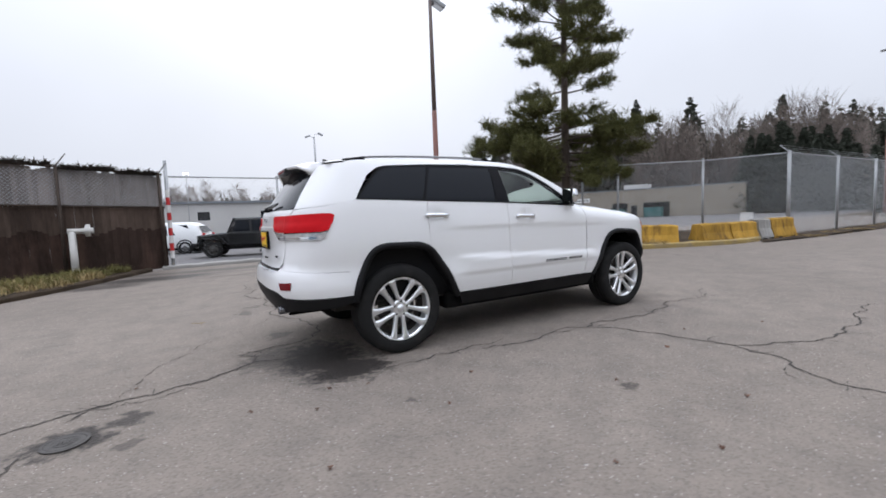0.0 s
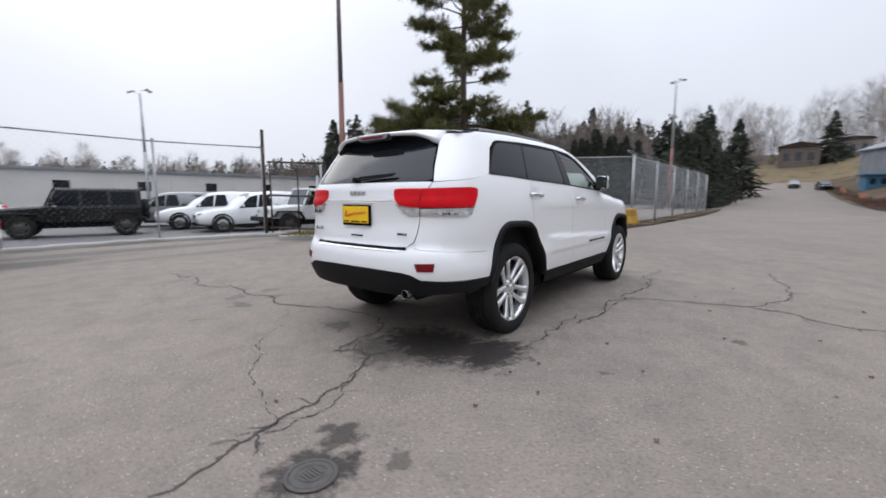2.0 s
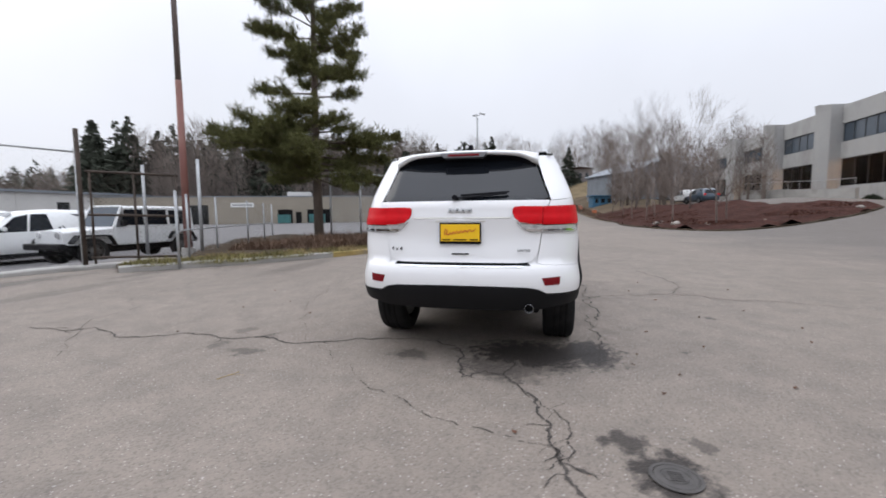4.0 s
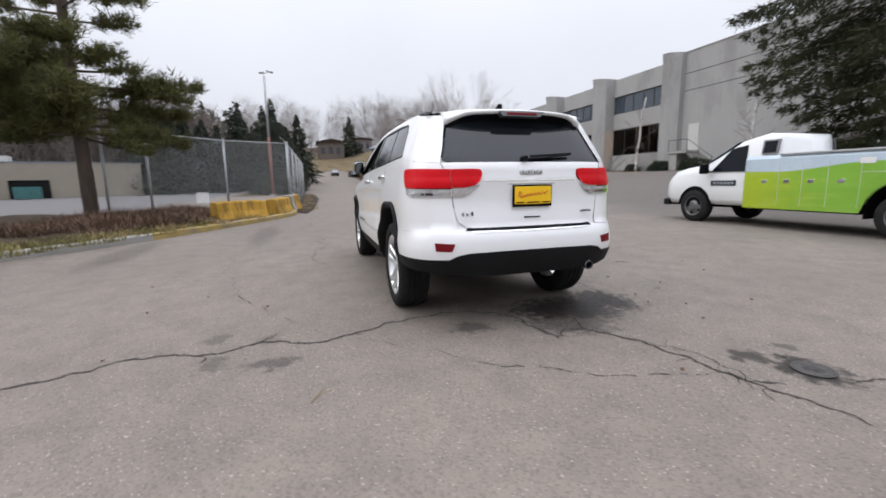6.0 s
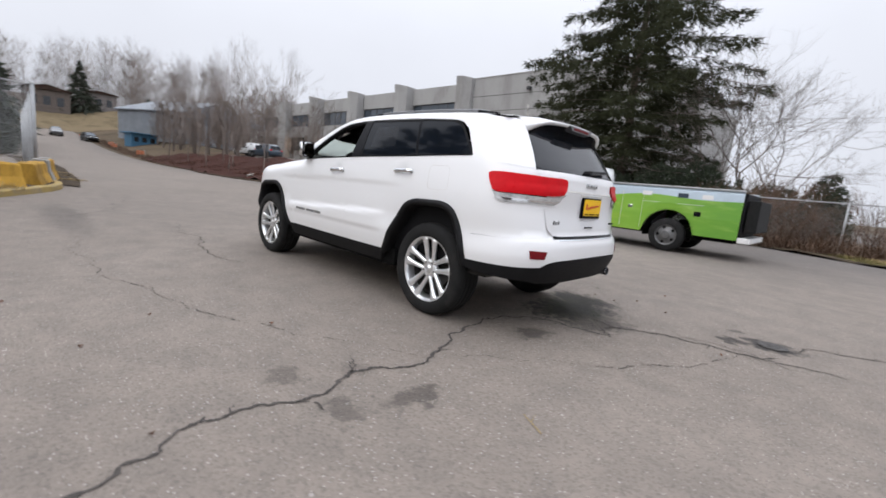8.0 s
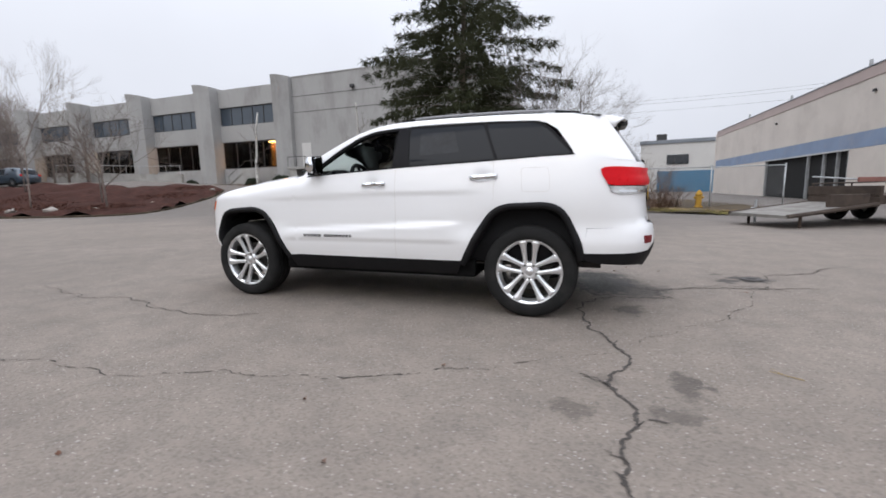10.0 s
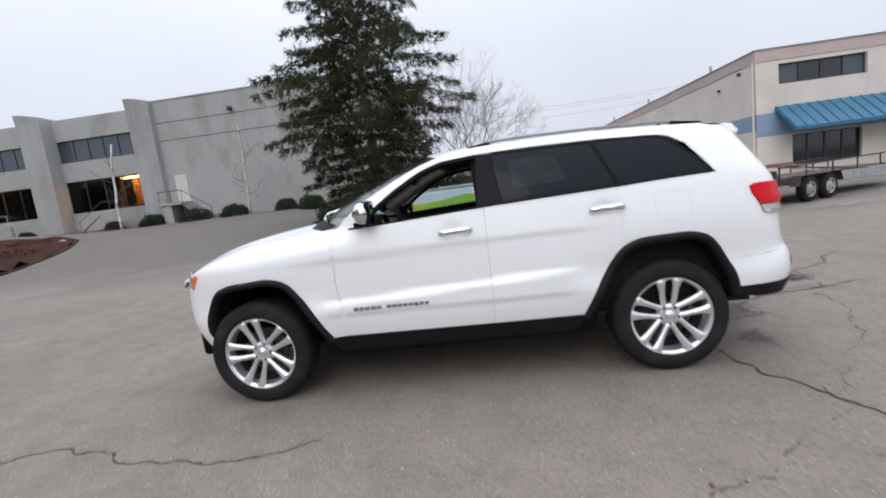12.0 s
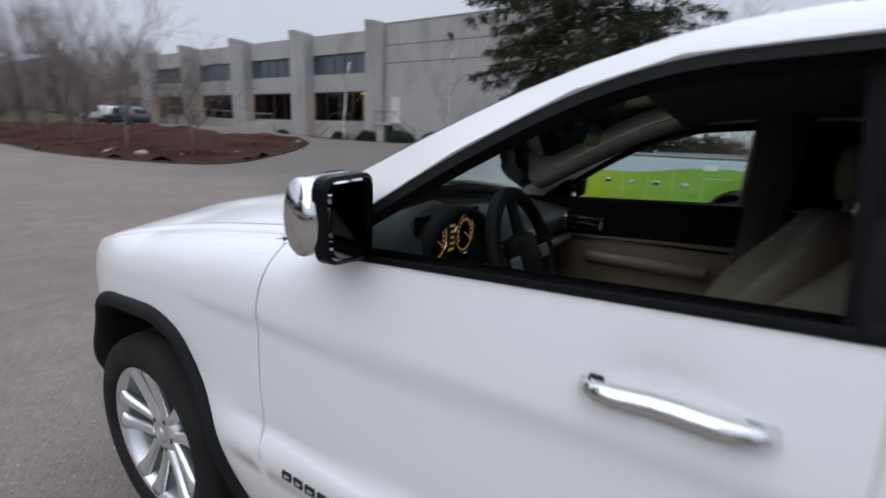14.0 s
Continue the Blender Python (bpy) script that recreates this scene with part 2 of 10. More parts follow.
M = {
    "asphalt": asphalt_mat(),
    "crack": mat("crack_filled_with_grit", (0.052, 0.045, 0.040), 0.95, var=0.4, scale=20, fine=120, bump=0.6),
    "paint": mat("white_car_paint", (0.83, 0.83, 0.835), 0.3, var=0.0, scale=2, bump=0.0, coat=0.6),
    # grey for drawn seams and the painted shadow line on the tailgate
    "seam_shade": mat("grey_seam_and_shade_paint", (0.62, 0.60, 0.56), 0.5, var=0.12, scale=3, bump=0.0),
    "plastic": mat("black_moulded_plastic", (0.010, 0.010, 0.011), 0.6, var=0.2, scale=3, fine=140, bump=0.25, dirt=(0.035, 0.032, 0.03), dirt_amount=0.25, relief=0.002, spec=0.15),
    "gloss_black": mat("gloss_black_trim", (0.007, 0.007, 0.009), 0.2, var=0.05, bump=0, spec=0.08),
    "under": mat("underbody_black", (0.008, 0.008, 0.008), 0.95, var=0.4, scale=4, bump=0.4, spec=0.05),
    "rubber": mat("tyre_rubber", (0.018, 0.018, 0.018), 0.85, var=0.25, scale=5, fine=80, bump=0.3, dirt=(0.045, 0.042, 0.04), dirt_amount=0.45, dirt_scale=6, relief=0.002, spec=0.15),
    "rail": mat("satin_rail", (0.22, 0.22, 0.23), 0.4, metal=0.7, var=0.05, bump=0.0),
    "alloy": mat("silver_alloy", (0.80, 0.81, 0.82), 0.28, metal=0.8, var=0.05, bump=0.0, coat=0.2),
    "alloy_dark": mat("dark_dull_alloy", (0.075, 0.072, 0.068), 0.55, metal=0.6, var=0.3, scale=10, bump=0.0),
    "wheel_steel": mat("dull_wheel_steel", (0.15, 0.15, 0.15), 0.42, metal=0.5, var=0.2, scale=8, bump=0.0),
    "chrome": mat("chrome", (0.78, 0.79, 0.80), 0.07, metal=1.0, var=0.02, bump=0.0),
    "mirror": mat("mirror_glass", (0.16, 0.18, 0.17), 0.03, metal=1.0, var=0.0, bump=0.0),
    "rear_glass": mat("smoked_rear_glass", (0.010, 0.012, 0.016), 0.04, var=0.1, scale=3, bump=0.0, spec=0.42),
    "sticker": mat("sticker_behind_smoked_glass", (0.015, 0.017, 0.021), 0.03, var=0.35, scale=9, bump=0.0, spec=0.17),
    "privacy": mat("privacy_glass_smoked", (0.005, 0.007, 0.011), 0.03, var=0.05, bump=0.0, spec=0.17),
    "clear_pane": film_glass("clear_side_glass", (0.72, 0.80, 0.76)),
    "screen": film_glass("green_tinted_windscreen", (0.62, 0.72, 0.66)),
    "red_lens": mat("red_lamp_lens", (0.60, 0.006, 0.012), 0.35, var=0.08, scale=14, bump=0.0, spec=0.15),
    "dark_red": mat("dark_red_reflector", (0.16, 0.004, 0.008), 0.45, var=0.2, scale=60, bump=0.3, spec=0.2),
    "clear_lens": mat("clear_lamp_lens", (0.55, 0.55, 0.55), 0.12, metal=0.35, var=0.25, scale=30, bump=0.3, coat=1.0),
    "amber": mat("amber_reflector", (0.85, 0.16, 0.03), 0.2, var=0.1, scale=40, bump=0.2, coat=0.8),
    "plate": mat("yellow_plate_insert", (0.90, 0.54, 0.004), 0.45, var=0.04, scale=12, bump=0.05),
    "red_ink": mat("red_print", (0.55, 0.05, 0.03), 0.5, var=0.05, bump=0),
    "emblem": mat("satin_silver_badge", (0.62, 0.63, 0.64), 0.3, metal=0.6, var=0.05, bump=0.0),
    "badge_chrome": mat("dark_chrome_badge", (0.20, 0.20, 0.21), 0.25, metal=0.8, var=0.05, bump=0.0),
    "badge": mat("badge_dark", (0.02, 0.02, 0.022), 0.35, var=0.1, bump=0, spec=0.2),
    "leather": mat("beige_leather", (0.23, 0.185, 0.14), 0.5, var=0.1, scale=5, fine=90, bump=0.3, relief=0.002),
    "trim": mat("black_soft_trim", (0.009, 0.009, 0.010), 0.6, var=0.15, scale=5, fine=150, bump=0.2, relief=0.001, spec=0.1),
    "dash": mat("dark_grey_soft_dash", (0.030, 0.033, 0.034), 0.5, var=0.12, scale=5, fine=160, bump=0.2, relief=0.001, spec=0.3),
    "carpet": mat("dark_carpet", (0.02, 0.018, 0.016), 0.95, var=0.3, fine=200, bump=0.4),
    "liner": mat("greige_headliner", (0.14, 0.128, 0.112), 0.9, var=0.1, fine=200, bump=0.2),
    "gauge": glow_mat("amber_gauge_light", (0.9, 0.50, 0.16), 0.22),
    "concrete": mat("grey_concrete", (0.33, 0.32, 0.30), 0.85, var=0.16, scale=0.9, fine=25, bump=0.35, dirt=(0.16, 0.15, 0.135), dirt_amount=0.5, dirt_scale=0.8),
    "tiltup": mat("painted_tilt_up_concrete", (0.36, 0.355, 0.345), 0.85, var=0.07, scale=0.35, fine=8, bump=0.25, dirt=(0.22, 0.21, 0.20), dirt_amount=0.75, dirt_scale=0.45, stretch=(1, 1, 0.35), spec=0.2),
    "tiltup_dark": mat("shadow_joint_concrete", (0.10, 0.098, 0.095), 0.9, var=0.1),
    "pane_dark": mat("dark_office_glass", (0.016, 0.019, 0.023), 0.04, var=0.1, bump=0, spec=0.7),
    "pane_upper": mat("blind_backed_office_glass", (0.055, 0.072, 0.092), 0.10, var=0.15, scale=0.6, bump=0, spec=0.6),
    "clear_office": film_glass("clear_shopfront_glass", (0.55, 0.56, 0.55)),
    "mullion": mat("dark_anodised_mullion", (0.05, 0.05, 0.052), 0.4, metal=0.5, var=0.1, bump=0),
    "wood_wall": mat("warm_wood_interior", (0.60, 0.29, 0.09), 0.6, var=0.3, scale=2, stretch=(3, 3, 0.4), bump=0.1),
    "office_dark": mat("dim_office_interior", (0.10, 0.085, 0.07), 0.9, var=0.4, scale=0.8, bump=0),
    "warm_light": glow_mat("warm_ceiling_lamp", (1.0, 0.52, 0.16), 60.0),
    "cold_light": glow_mat("lit_floodlight", (1.0, 0.97, 0.90), 12.0),
    "stucco": mat("cream_stucco", (0.64, 0.585, 0.53), 0.9, var=0.07, scale=0.6, fine=40, bump=0.4, dirt=(0.40, 0.35, 0.31), dirt_amount=0.35, dirt_scale=0.5),
    "stucco_pink": mat("faded_pink_coping", (0.47, 0.385, 0.36), 0.9, var=0.08, scale=0.7, bump=0.3),
    "blue_band": mat("faded_blue_paint", (0.235, 0.305, 0.43), 0.8, var=0.1, scale=0.8, fine=25, bump=0.25, dirt=(0.38, 0.36, 0.38), dirt_amount=0.4),
    "awning": mat("blue_standing_seam_metal", (0.030, 0.135, 0.225), 0.4, metal=0.2, var=0.12, scale=1.2, bump=0.1),
    "galv": mat("galvanised_steel", (0.40, 0.41, 0.42), 0.5, metal=0.55, var=0.2, scale=4, fine=60, bump=0.15),
    "worn_plate": mat("worn_steel_plate", (0.20, 0.19, 0.175), 0.7, metal=0.1, var=0.25, scale=2.5, fine=30, bump=0.3, dirt=(0.09, 0.07, 0.055), dirt_amount=0.7, dirt_scale=2.0, spec=0.2),
    "rusty": mat("rusty_steel", (0.065, 0.048, 0.038), 0.8, metal=0.3, var=0.35, scale=4, fine=40, bump=0.4),
    "galv_wire": mat("dull_grey_zinc_wire", (0.46, 0.48, 0.50), 0.7, metal=0.1, var=0.2, scale=2, bump=0.0),
    "slat_mid": mat("weathered_brown_boards", (0.085, 0.062, 0.050), 0.9, var=0.4, scale=1.3, fine=18, bump=0.4, rnd=0.14, stretch=(1, 1, 0.25), dirt=(0.035, 0.026, 0.022), dirt_amount=0.7, dirt_scale=1.1, spec=0.1),
    "slat": mat("weathered_brown_slats", (0.040, 0.027, 0.022), 0.9, var=0.45, scale=1.3, fine=18, bump=0.4, rnd=0.10, stretch=(1, 1, 0.35), dirt=(0.10, 0.062, 0.048), dirt_amount=0.8, dirt_scale=1.4, spec=0.1),
    "slat_old": mat("bleached_old_slats", (0.250, 0.218, 0.205), 0.9, var=0.35, scale=1.5, fine=18, bump=0.3, rnd=0.18, stretch=(1, 1, 0.25)),
    "white_pipe": mat("chalky_white_paint", (0.62, 0.61, 0.58), 0.6, var=0.1, scale=3, bump=0.2, dirt=(0.3, 0.26, 0.2), dirt_amount=0.4),
    "tape_red": mat("red_reflective_tape", (0.55, 0.03, 0.03), 0.4, var=0.1, bump=0),
    "tape_white": mat("white_reflective_tape", (0.75, 0.74, 0.72), 0.4, var=0.08, bump=0),
    "red_pole": mat("rust_red_painted_steel", (0.21, 0.085, 0.068), 0.6, var=0.15, scale=2, bump=0.15, dirt=(0.22, 0.15, 0.12), dirt_amount=0.5),
    "pole_grey": mat("brown_grey_pole", (0.15, 0.115, 0.105), 0.6, var=0.15, scale=2, bump=0.1),
    "barrier": mat("worn_yellow_barrier_paint", (0.43, 0.25, 0.045), 0.85, var=0.3, scale=2.5, fine=30, bump=0.5, dirt=(0.10, 0.058, 0.03), dirt_amount=1.0, dirt_scale=3.0, rnd=0.15, stretch=(1.2, 1.2, 0.35), spec=0.2),
    "kerb_yellow": mat("worn_yellow_kerb_paint", (0.36, 0.26, 0.09), 0.85, var=0.25, scale=2, fine=25, bump=0.5, dirt=(0.20, 0.18, 0.155), dirt_amount=0.95, dirt_scale=1.6),
    "soil": mat("dark_damp_soil", (0.060, 0.045, 0.032), 0.95, var=0.4, scale=2, fine=35, bump=0.9, relief=0.02, spec=0.1),
    "mulch": mat("red_brown_bark_mulch", (0.052, 0.023, 0.018), 0.95, var=0.4, scale=2, fine=45, bump=1.0, relief=0.03, spec=0.1),
    "chip": mat("bark_chips", (0.080, 0.036, 0.026), 0.95, var=0.4, scale=6, bump=0.3, spec=0.1),
    "grass": mat("winter_grass", (0.150, 0.132, 0.040), 0.9, var=0.4, scale=1.5, bump=0.0),
    "straw": mat("dead_straw", (0.30, 0.22, 0.10), 0.9, var=0.35, scale=1.5, bump=0.0),
    "twig": mat("brown_brush_twigs", (0.120, 0.072, 0.046), 0.9, var=0.4, scale=2.0, bump=0.0),
    "verge": mat("winter_verge_and_dirt", (0.088, 0.068, 0.046), 0.95, var=0.45, scale=0.12, fine=6, bump=0.8, dirt=(0.12, 0.075, 0.05), dirt_amount=0.9, dirt_scale=0.15, relief=0.05, spec=0.1),
    "dry_bank": mat("dry_ochre_grass_bank", (0.165, 0.128, 0.078), 0.95, var=0.4, scale=0.3, fine=4, bump=0.8, dirt=(0.10, 0.075, 0.05), dirt_amount=0.9, dirt_scale=0.3, relief=0.05, spec=0.1),
    "bark": mat("grey_brown_bark", (0.085, 0.064, 0.050), 0.95, var=0.35, scale=3, fine=30, bump=0.9, relief=0.02, stretch=(1, 1, 0.3)),
    "twig_dark": mat("dark_dead_creeper", (0.045, 0.038, 0.032), 0.9, var=0.4, scale=2.0, bump=0.0),
    "bare_bark": mat("pale_bare_bark", (0.150, 0.126, 0.112), 0.9, var=0.25, scale=2, fine=20, bump=0.3, spec=0.1),
    "birch": mat("white_birch_bark", (0.56, 0.54, 0.51), 0.8, var=0.12, scale=3, bump=0.2, dirt=(0.05, 0.045, 0.04), dirt_amount=0.95, dirt_scale=2.6),
    "pine_needle": mat("pine_needles", (0.108, 0.110, 0.044), 0.8, var=0.35, scale=0.9, fine=6, bump=0.0, spec=0.12),
    "spruce_needle": mat("spruce_needles", (0.036, 0.040, 0.020), 0.8, var=0.35, scale=0.9, fine=6, bump=0.0, spec=0.1),
    # both tree colours below are paled to stand in for distance haze
    "wood_far": mat("haze_paled_evergreen", (0.060, 0.067, 0.052), 0.9, var=0.35, scale=0.25, fine=3, bump=0.0, spec=0.05),
    "wood_bare": mat("haze_paled_bare_crowns", (0.205, 0.172, 0.152), 0.9, var=0.25, scale=0.2, fine=2, bump=0.0, spec=0.05),
    "shrub": mat("clipped_evergreen_shrub", (0.030, 0.042, 0.022), 0.8, var=0.35, scale=3, bump=0.0),
    "truck_white": mat("white_fleet_paint", (0.74, 0.75, 0.75), 0.35, var=0.03, bump=0, coat=0.5),
    "truck_sky": mat("pale_blue_sky_wrap", (0.50, 0.60, 0.68), 0.4, var=0.12, scale=1.5, bump=0, coat=0.3),
    "truck_wrap": wrap_mat(),
    "lot_dark": mat("black_car_paint", (0.010, 0.011, 0.012), 0.25, var=0.1, bump=0, coat=0.3, spec=0.3),
    "lot_grey": mat("grey_car_paint", (0.12, 0.125, 0.13), 0.3, metal=0.3, var=0.05, bump=0, coat=0.8),
    "lot_blue": mat("dark_blue_car_paint", (0.030, 0.050, 0.075), 0.3, metal=0.2, var=0.05, bump=0, coat=0.8),
    "beige_wall": mat("beige_block_wall", (0.30, 0.265, 0.215), 0.9, var=0.08, scale=0.5, fine=10, bump=0.3),
    "white_wall": mat("off_white_panel_wall", (0.55, 0.54, 0.52), 0.8, var=0.07, scale=0.4, fine=10, bump=0.1),
    "blue_shed": mat("blue_container_paint", (0.05, 0.16, 0.27), 0.6, var=0.1, bump=0.1),
    "teal": mat("faded_teal_paint", (0.06, 0.19, 0.19), 0.6, var=0.15, scale=2, bump=0.1, dirt=(0.08, 0.07, 0.06), dirt_amount=0.4),
    "grey_roof": mat("grey_metal_roofing", (0.19, 0.21, 0.235), 0.6, var=0.25, scale=0.6, bump=0.1),
    "stone": mat("pale_landscape_stone", (0.34, 0.31, 0.28), 0.9, var=0.2, scale=4, bump=0.6, rnd=0.2),
    "iron": mat("cast_iron_cover", (0.065, 0.060, 0.057), 0.7, metal=0.2, var=0.25, scale=20, bump=0.4),
    "leaf": mat("fallen_brown_leaf", (0.12, 0.060, 0.040), 0.8, var=0.3, scale=30, bump=0.2, rnd=0.3),
    "paper": mat("white_sign_board", (0.75, 0.75, 0.74), 0.6, var=0.04, bump=0),
    "blackout": mat("near_black_void", (0.006, 0.006, 0.006), 0.95, var=0.1, bump=0),
    "orange": mat("orange_netting", (0.42, 0.13, 0.055), 0.7, var=0.15, bump=0),
}


# ---- building tools ----
def finish(name, bm, material, parent=None, smooth=False):
    me = bpy.data.meshes.new(name)
    bm.to_mesh(me)
    bm.free()
    me.materials.append(M[material])
    if smooth:
        me.polygons.foreach_set("use_smooth", [True] * len(me.polygons))
    ob = new(name, me)
    ob.parent = parent
    return ob


def part(name, bm, material, parent, label="", smooth=False):
    ob = finish(name, bm, material, parent, smooth)
    if label:
        ob["label"] = label
    return ob


def thing(name, m, label, category, group=""):
    ob = new(name)
    ob.empty_display_size = 0.2
    ob.matrix_world = m
    return tagged(ob, label, category, group)


def raw(name, verts, faces, material, parent=None, label="", smooth=False):
    me = bpy.data.meshes.new(name)
    me.from_pydata([tuple(v) for v in verts], [], faces)
    me.materials.append(M[material])
    if smooth:
        me.polygons.foreach_set("use_smooth", [True] * len(me.polygons))
    me.update()
    ob = new(name, me)
    ob.parent = parent
    if label:
        ob["label"] = label
    return ob


def box(bm, x0, x1, y0, y1, z0, z1, bevel=0.0):
    r = bmesh.ops.create_cube(bm, size=1.0)
    for v in r["verts"]:
        v.co = Vector(((x0 + x1) / 2 + v.co.x * (x1 - x0), (y0 + y1) / 2 + v.co.y * (y1 - y0), (z0 + z1) / 2 + v.co.z * (z1 - z0)))
    if bevel:
        bmesh.ops.bevel(bm, geom=list({e for v in r["verts"] for e in v.link_edges}), offset=bevel, segments=2, affect="EDGES", profile=0.6)
    return bm


def box_bm(x0, x1, y0, y1, z0, z1, bevel=0.0):
    return box(bmesh.new(), x0, x1, y0, y1, z0, z1, bevel)


def rod(bm, a, b, r0, r1=None, n=8, cap=True):
    """A tapered round bar from a to b."""
    a, b = Vector(a), Vector(b)
    r1 = r0 if r1 is None else r1
    d = b - a
    q = d.to_track_quat("Z", "Y")
    ring0 = [bm.verts.new(a + q @ Vector((r0 * math.cos(2 * math.pi * i / n), r0 * math.sin(2 * math.pi * i / n), 0))) for i in range(n)]
    ring1 = [bm.verts.new(b + q @ Vector((r1 * math.cos(2 * math.pi * i / n), r1 * math.sin(2 * math.pi * i / n), 0))) for i in range(n)]
    for i in range(n):
        bm.faces.new((ring0[i], ring0[(i + 1) % n], ring1[(i + 1) % n], ring1[i]))
    if cap:
        bm.faces.new(ring0[::-1])
        bm.faces.new(ring1)
    return bm


def tube(bm, pts, r, n=8):
    for a, b in zip(pts, pts[1:]):
        rod(bm, a, b, r, r, n)
    return bm


def lathe(bm, profile, n=32, axis="Y"):
    """Turns (radius, along) pairs round an axis through the origin."""
    rings = []
    for r, h in profile:
        ring = []
        for i in range(n):
            c, s = math.cos(2 * math.pi * i / n), math.sin(2 * math.pi * i / n)
            ring.append(bm.verts.new((r * c, h, r * s) if axis == "Y" else (r * c, r * s, h)))
        rings.append(ring)
    for a, b in zip(rings, rings[1:]):
        for i in range(n):
            bm.faces.new((a[i], b[i], b[(i + 1) % n], a[(i + 1) % n]))
    return bm


def sweep(bm, rings, close=True, caps=True):
    """Skins rings of equal length."""
    vs = [[bm.verts.new(p) for p in r] for r in rings]
    n = len(vs[0])
    for a, b in zip(vs, vs[1:]):
        for i in range(n if close else n - 1):
            bm.faces.new((a[i], a[(i + 1) % n], b[(i + 1) % n], b[i]))
    if caps and close:
        bm.faces.new(vs[0][::-1])
        bm.faces.new(vs[-1])
    bmesh.ops.recalc_face_normals(bm, faces=bm.faces[:])
    return bm


def smooth01(a, b, v):
    q = min(1.0, max(0.0, (v - a) / (b - a)))
    return q * q * (3 - 2 * q)


def lerp_table(table, v):
    if v <= table[0][0]:
        return table[0][1]
    for (a, fa), (b, fb) in zip(table, table[1:]):
        if v <= b:
            return fa + (fb - fa) * (v - a) / (b - a)
    return table[-1][1]


def soft_table(table, v):
    """Like lerp_table, with a smooth (Catmull-Rom) run through the entries."""
    if v <= table[0][0]:
        return table[0][1]
    if v >= table[-1][0]:
        return table[-1][1]
    for i in range(len(table) - 1):
        if v <= table[i + 1][0]:
            break
    x1, y1 = table[i]
    x2, y2 = table[i + 1]
    x0, y0 = table[i - 1] if i else (2 * x1 - x2, 2 * y1 - y2)
    x3, y3 = table[i + 2] if i + 2 < len(table) else (2 * x2 - x1, 2 * y2 - y1)
    m1, m2 = (y2 - y0) / (x2 - x0), (y3 - y1) / (x3 - x1)
    h, q = x2 - x1, (v - x1) / (x2 - x1)
    return (2 * q**3 - 3 * q**2 + 1) * y1 + (q**3 - 2 * q**2 + q) * h * m1 + (-2 * q**3 + 3 * q**2) * y2 + (q**3 - q**2) * h * m2


def ground_z(x, y):
    """The lie of the land: flat round the car, up towards the grey building and up the hill road."""
    ramp = 1.75 * smooth01(10, 31, -y) * smooth01(4, 16, x)
    hill = 0.0006 * (min(x, 110) - 40) ** 2 + max(0, x - 110) * 0.084 if x > 40 else 0.0
    shelf = 1.2 * smooth01(24, 40, x) * smooth01(9, 17, -y) * (1 - smooth01(22, 30, -y))
    lot = -0.32 * smooth01(10.6, 13.5, y) * (1 - smooth01(26, 34, y)) * smooth01(-16, -10, x) * (1 - smooth01(9, 13, x))
    return ramp + hill + shelf + lot


# ---- ground ----
def grid_axis(lo, hi):
    near = list(np.arange(-48, 64.1, 1.0))
    left, right, step = [], [], 2.0
    v = near[0]
    while v > lo:
        v -= step
        step *= 1.22
        left.append(v)
    v, step = near[-1], 2.0
    while v < hi:
        v += step
        step *= 1.16
        right.append(v)
    return left[::-1] + near + right


def unpaved(x, y):
    if y > 4.5 and x > 66:
        return True
    if x > 40 and y > 3.2 and y < 9:
        return True
    if x > 46 and y < -9.3 and not (x < 66 and -30 < y < -17):
        return True
    if x > 132 and y > -30:
        return True
    if -5.2 < x < 9 and y < -17.6 and y > -30:
        return True
    if x > 60 and y < -16:
        return True
    return abs(y) > 75 or x < -60


def build_ground():
    xs, ys = grid_axis(-900, 1200), grid_axis(-900, 900)
    verts = [(x, y, ground_z(x, y)) for y in ys for x in xs]
    n = len(xs)
    faces, kind = [], []
    for j in range(len(ys) - 1):
        for i in range(n - 1):
            faces.append((j * n + i, j * n + i + 1, (j + 1) * n + i + 1, (j + 1) * n + i))
            kind.append(int(unpaved((xs[i] + xs[i + 1]) / 2, (ys[j] + ys[j + 1]) / 2)))
    ob = raw("ground", verts, faces, "asphalt", smooth=True)
    ob.data.materials.append(M["verge"])
    ob.data.polygons.foreach_set("material_index", kind)
    return tagged(ob, "worn grey asphalt yard with pale chippings and stains", "ground", kind="structure")


build_ground()


def wander(pts, depth, rough, rng):
    """Breaks a line into a ragged one."""
    for _ in range(depth):
        out = [pts[0]]
        for a, b in zip(pts, pts[1:]):
            d = math.hypot(b[0] - a[0], b[1] - a[1])
            out.append(((a[0] + b[0]) / 2 + rng.uniform(-1, 1) * rough * d, (a[1] + b[1]) / 2 + rng.uniform(-1, 1) * rough * d))
            out.append(b)
        pts = out
    return pts


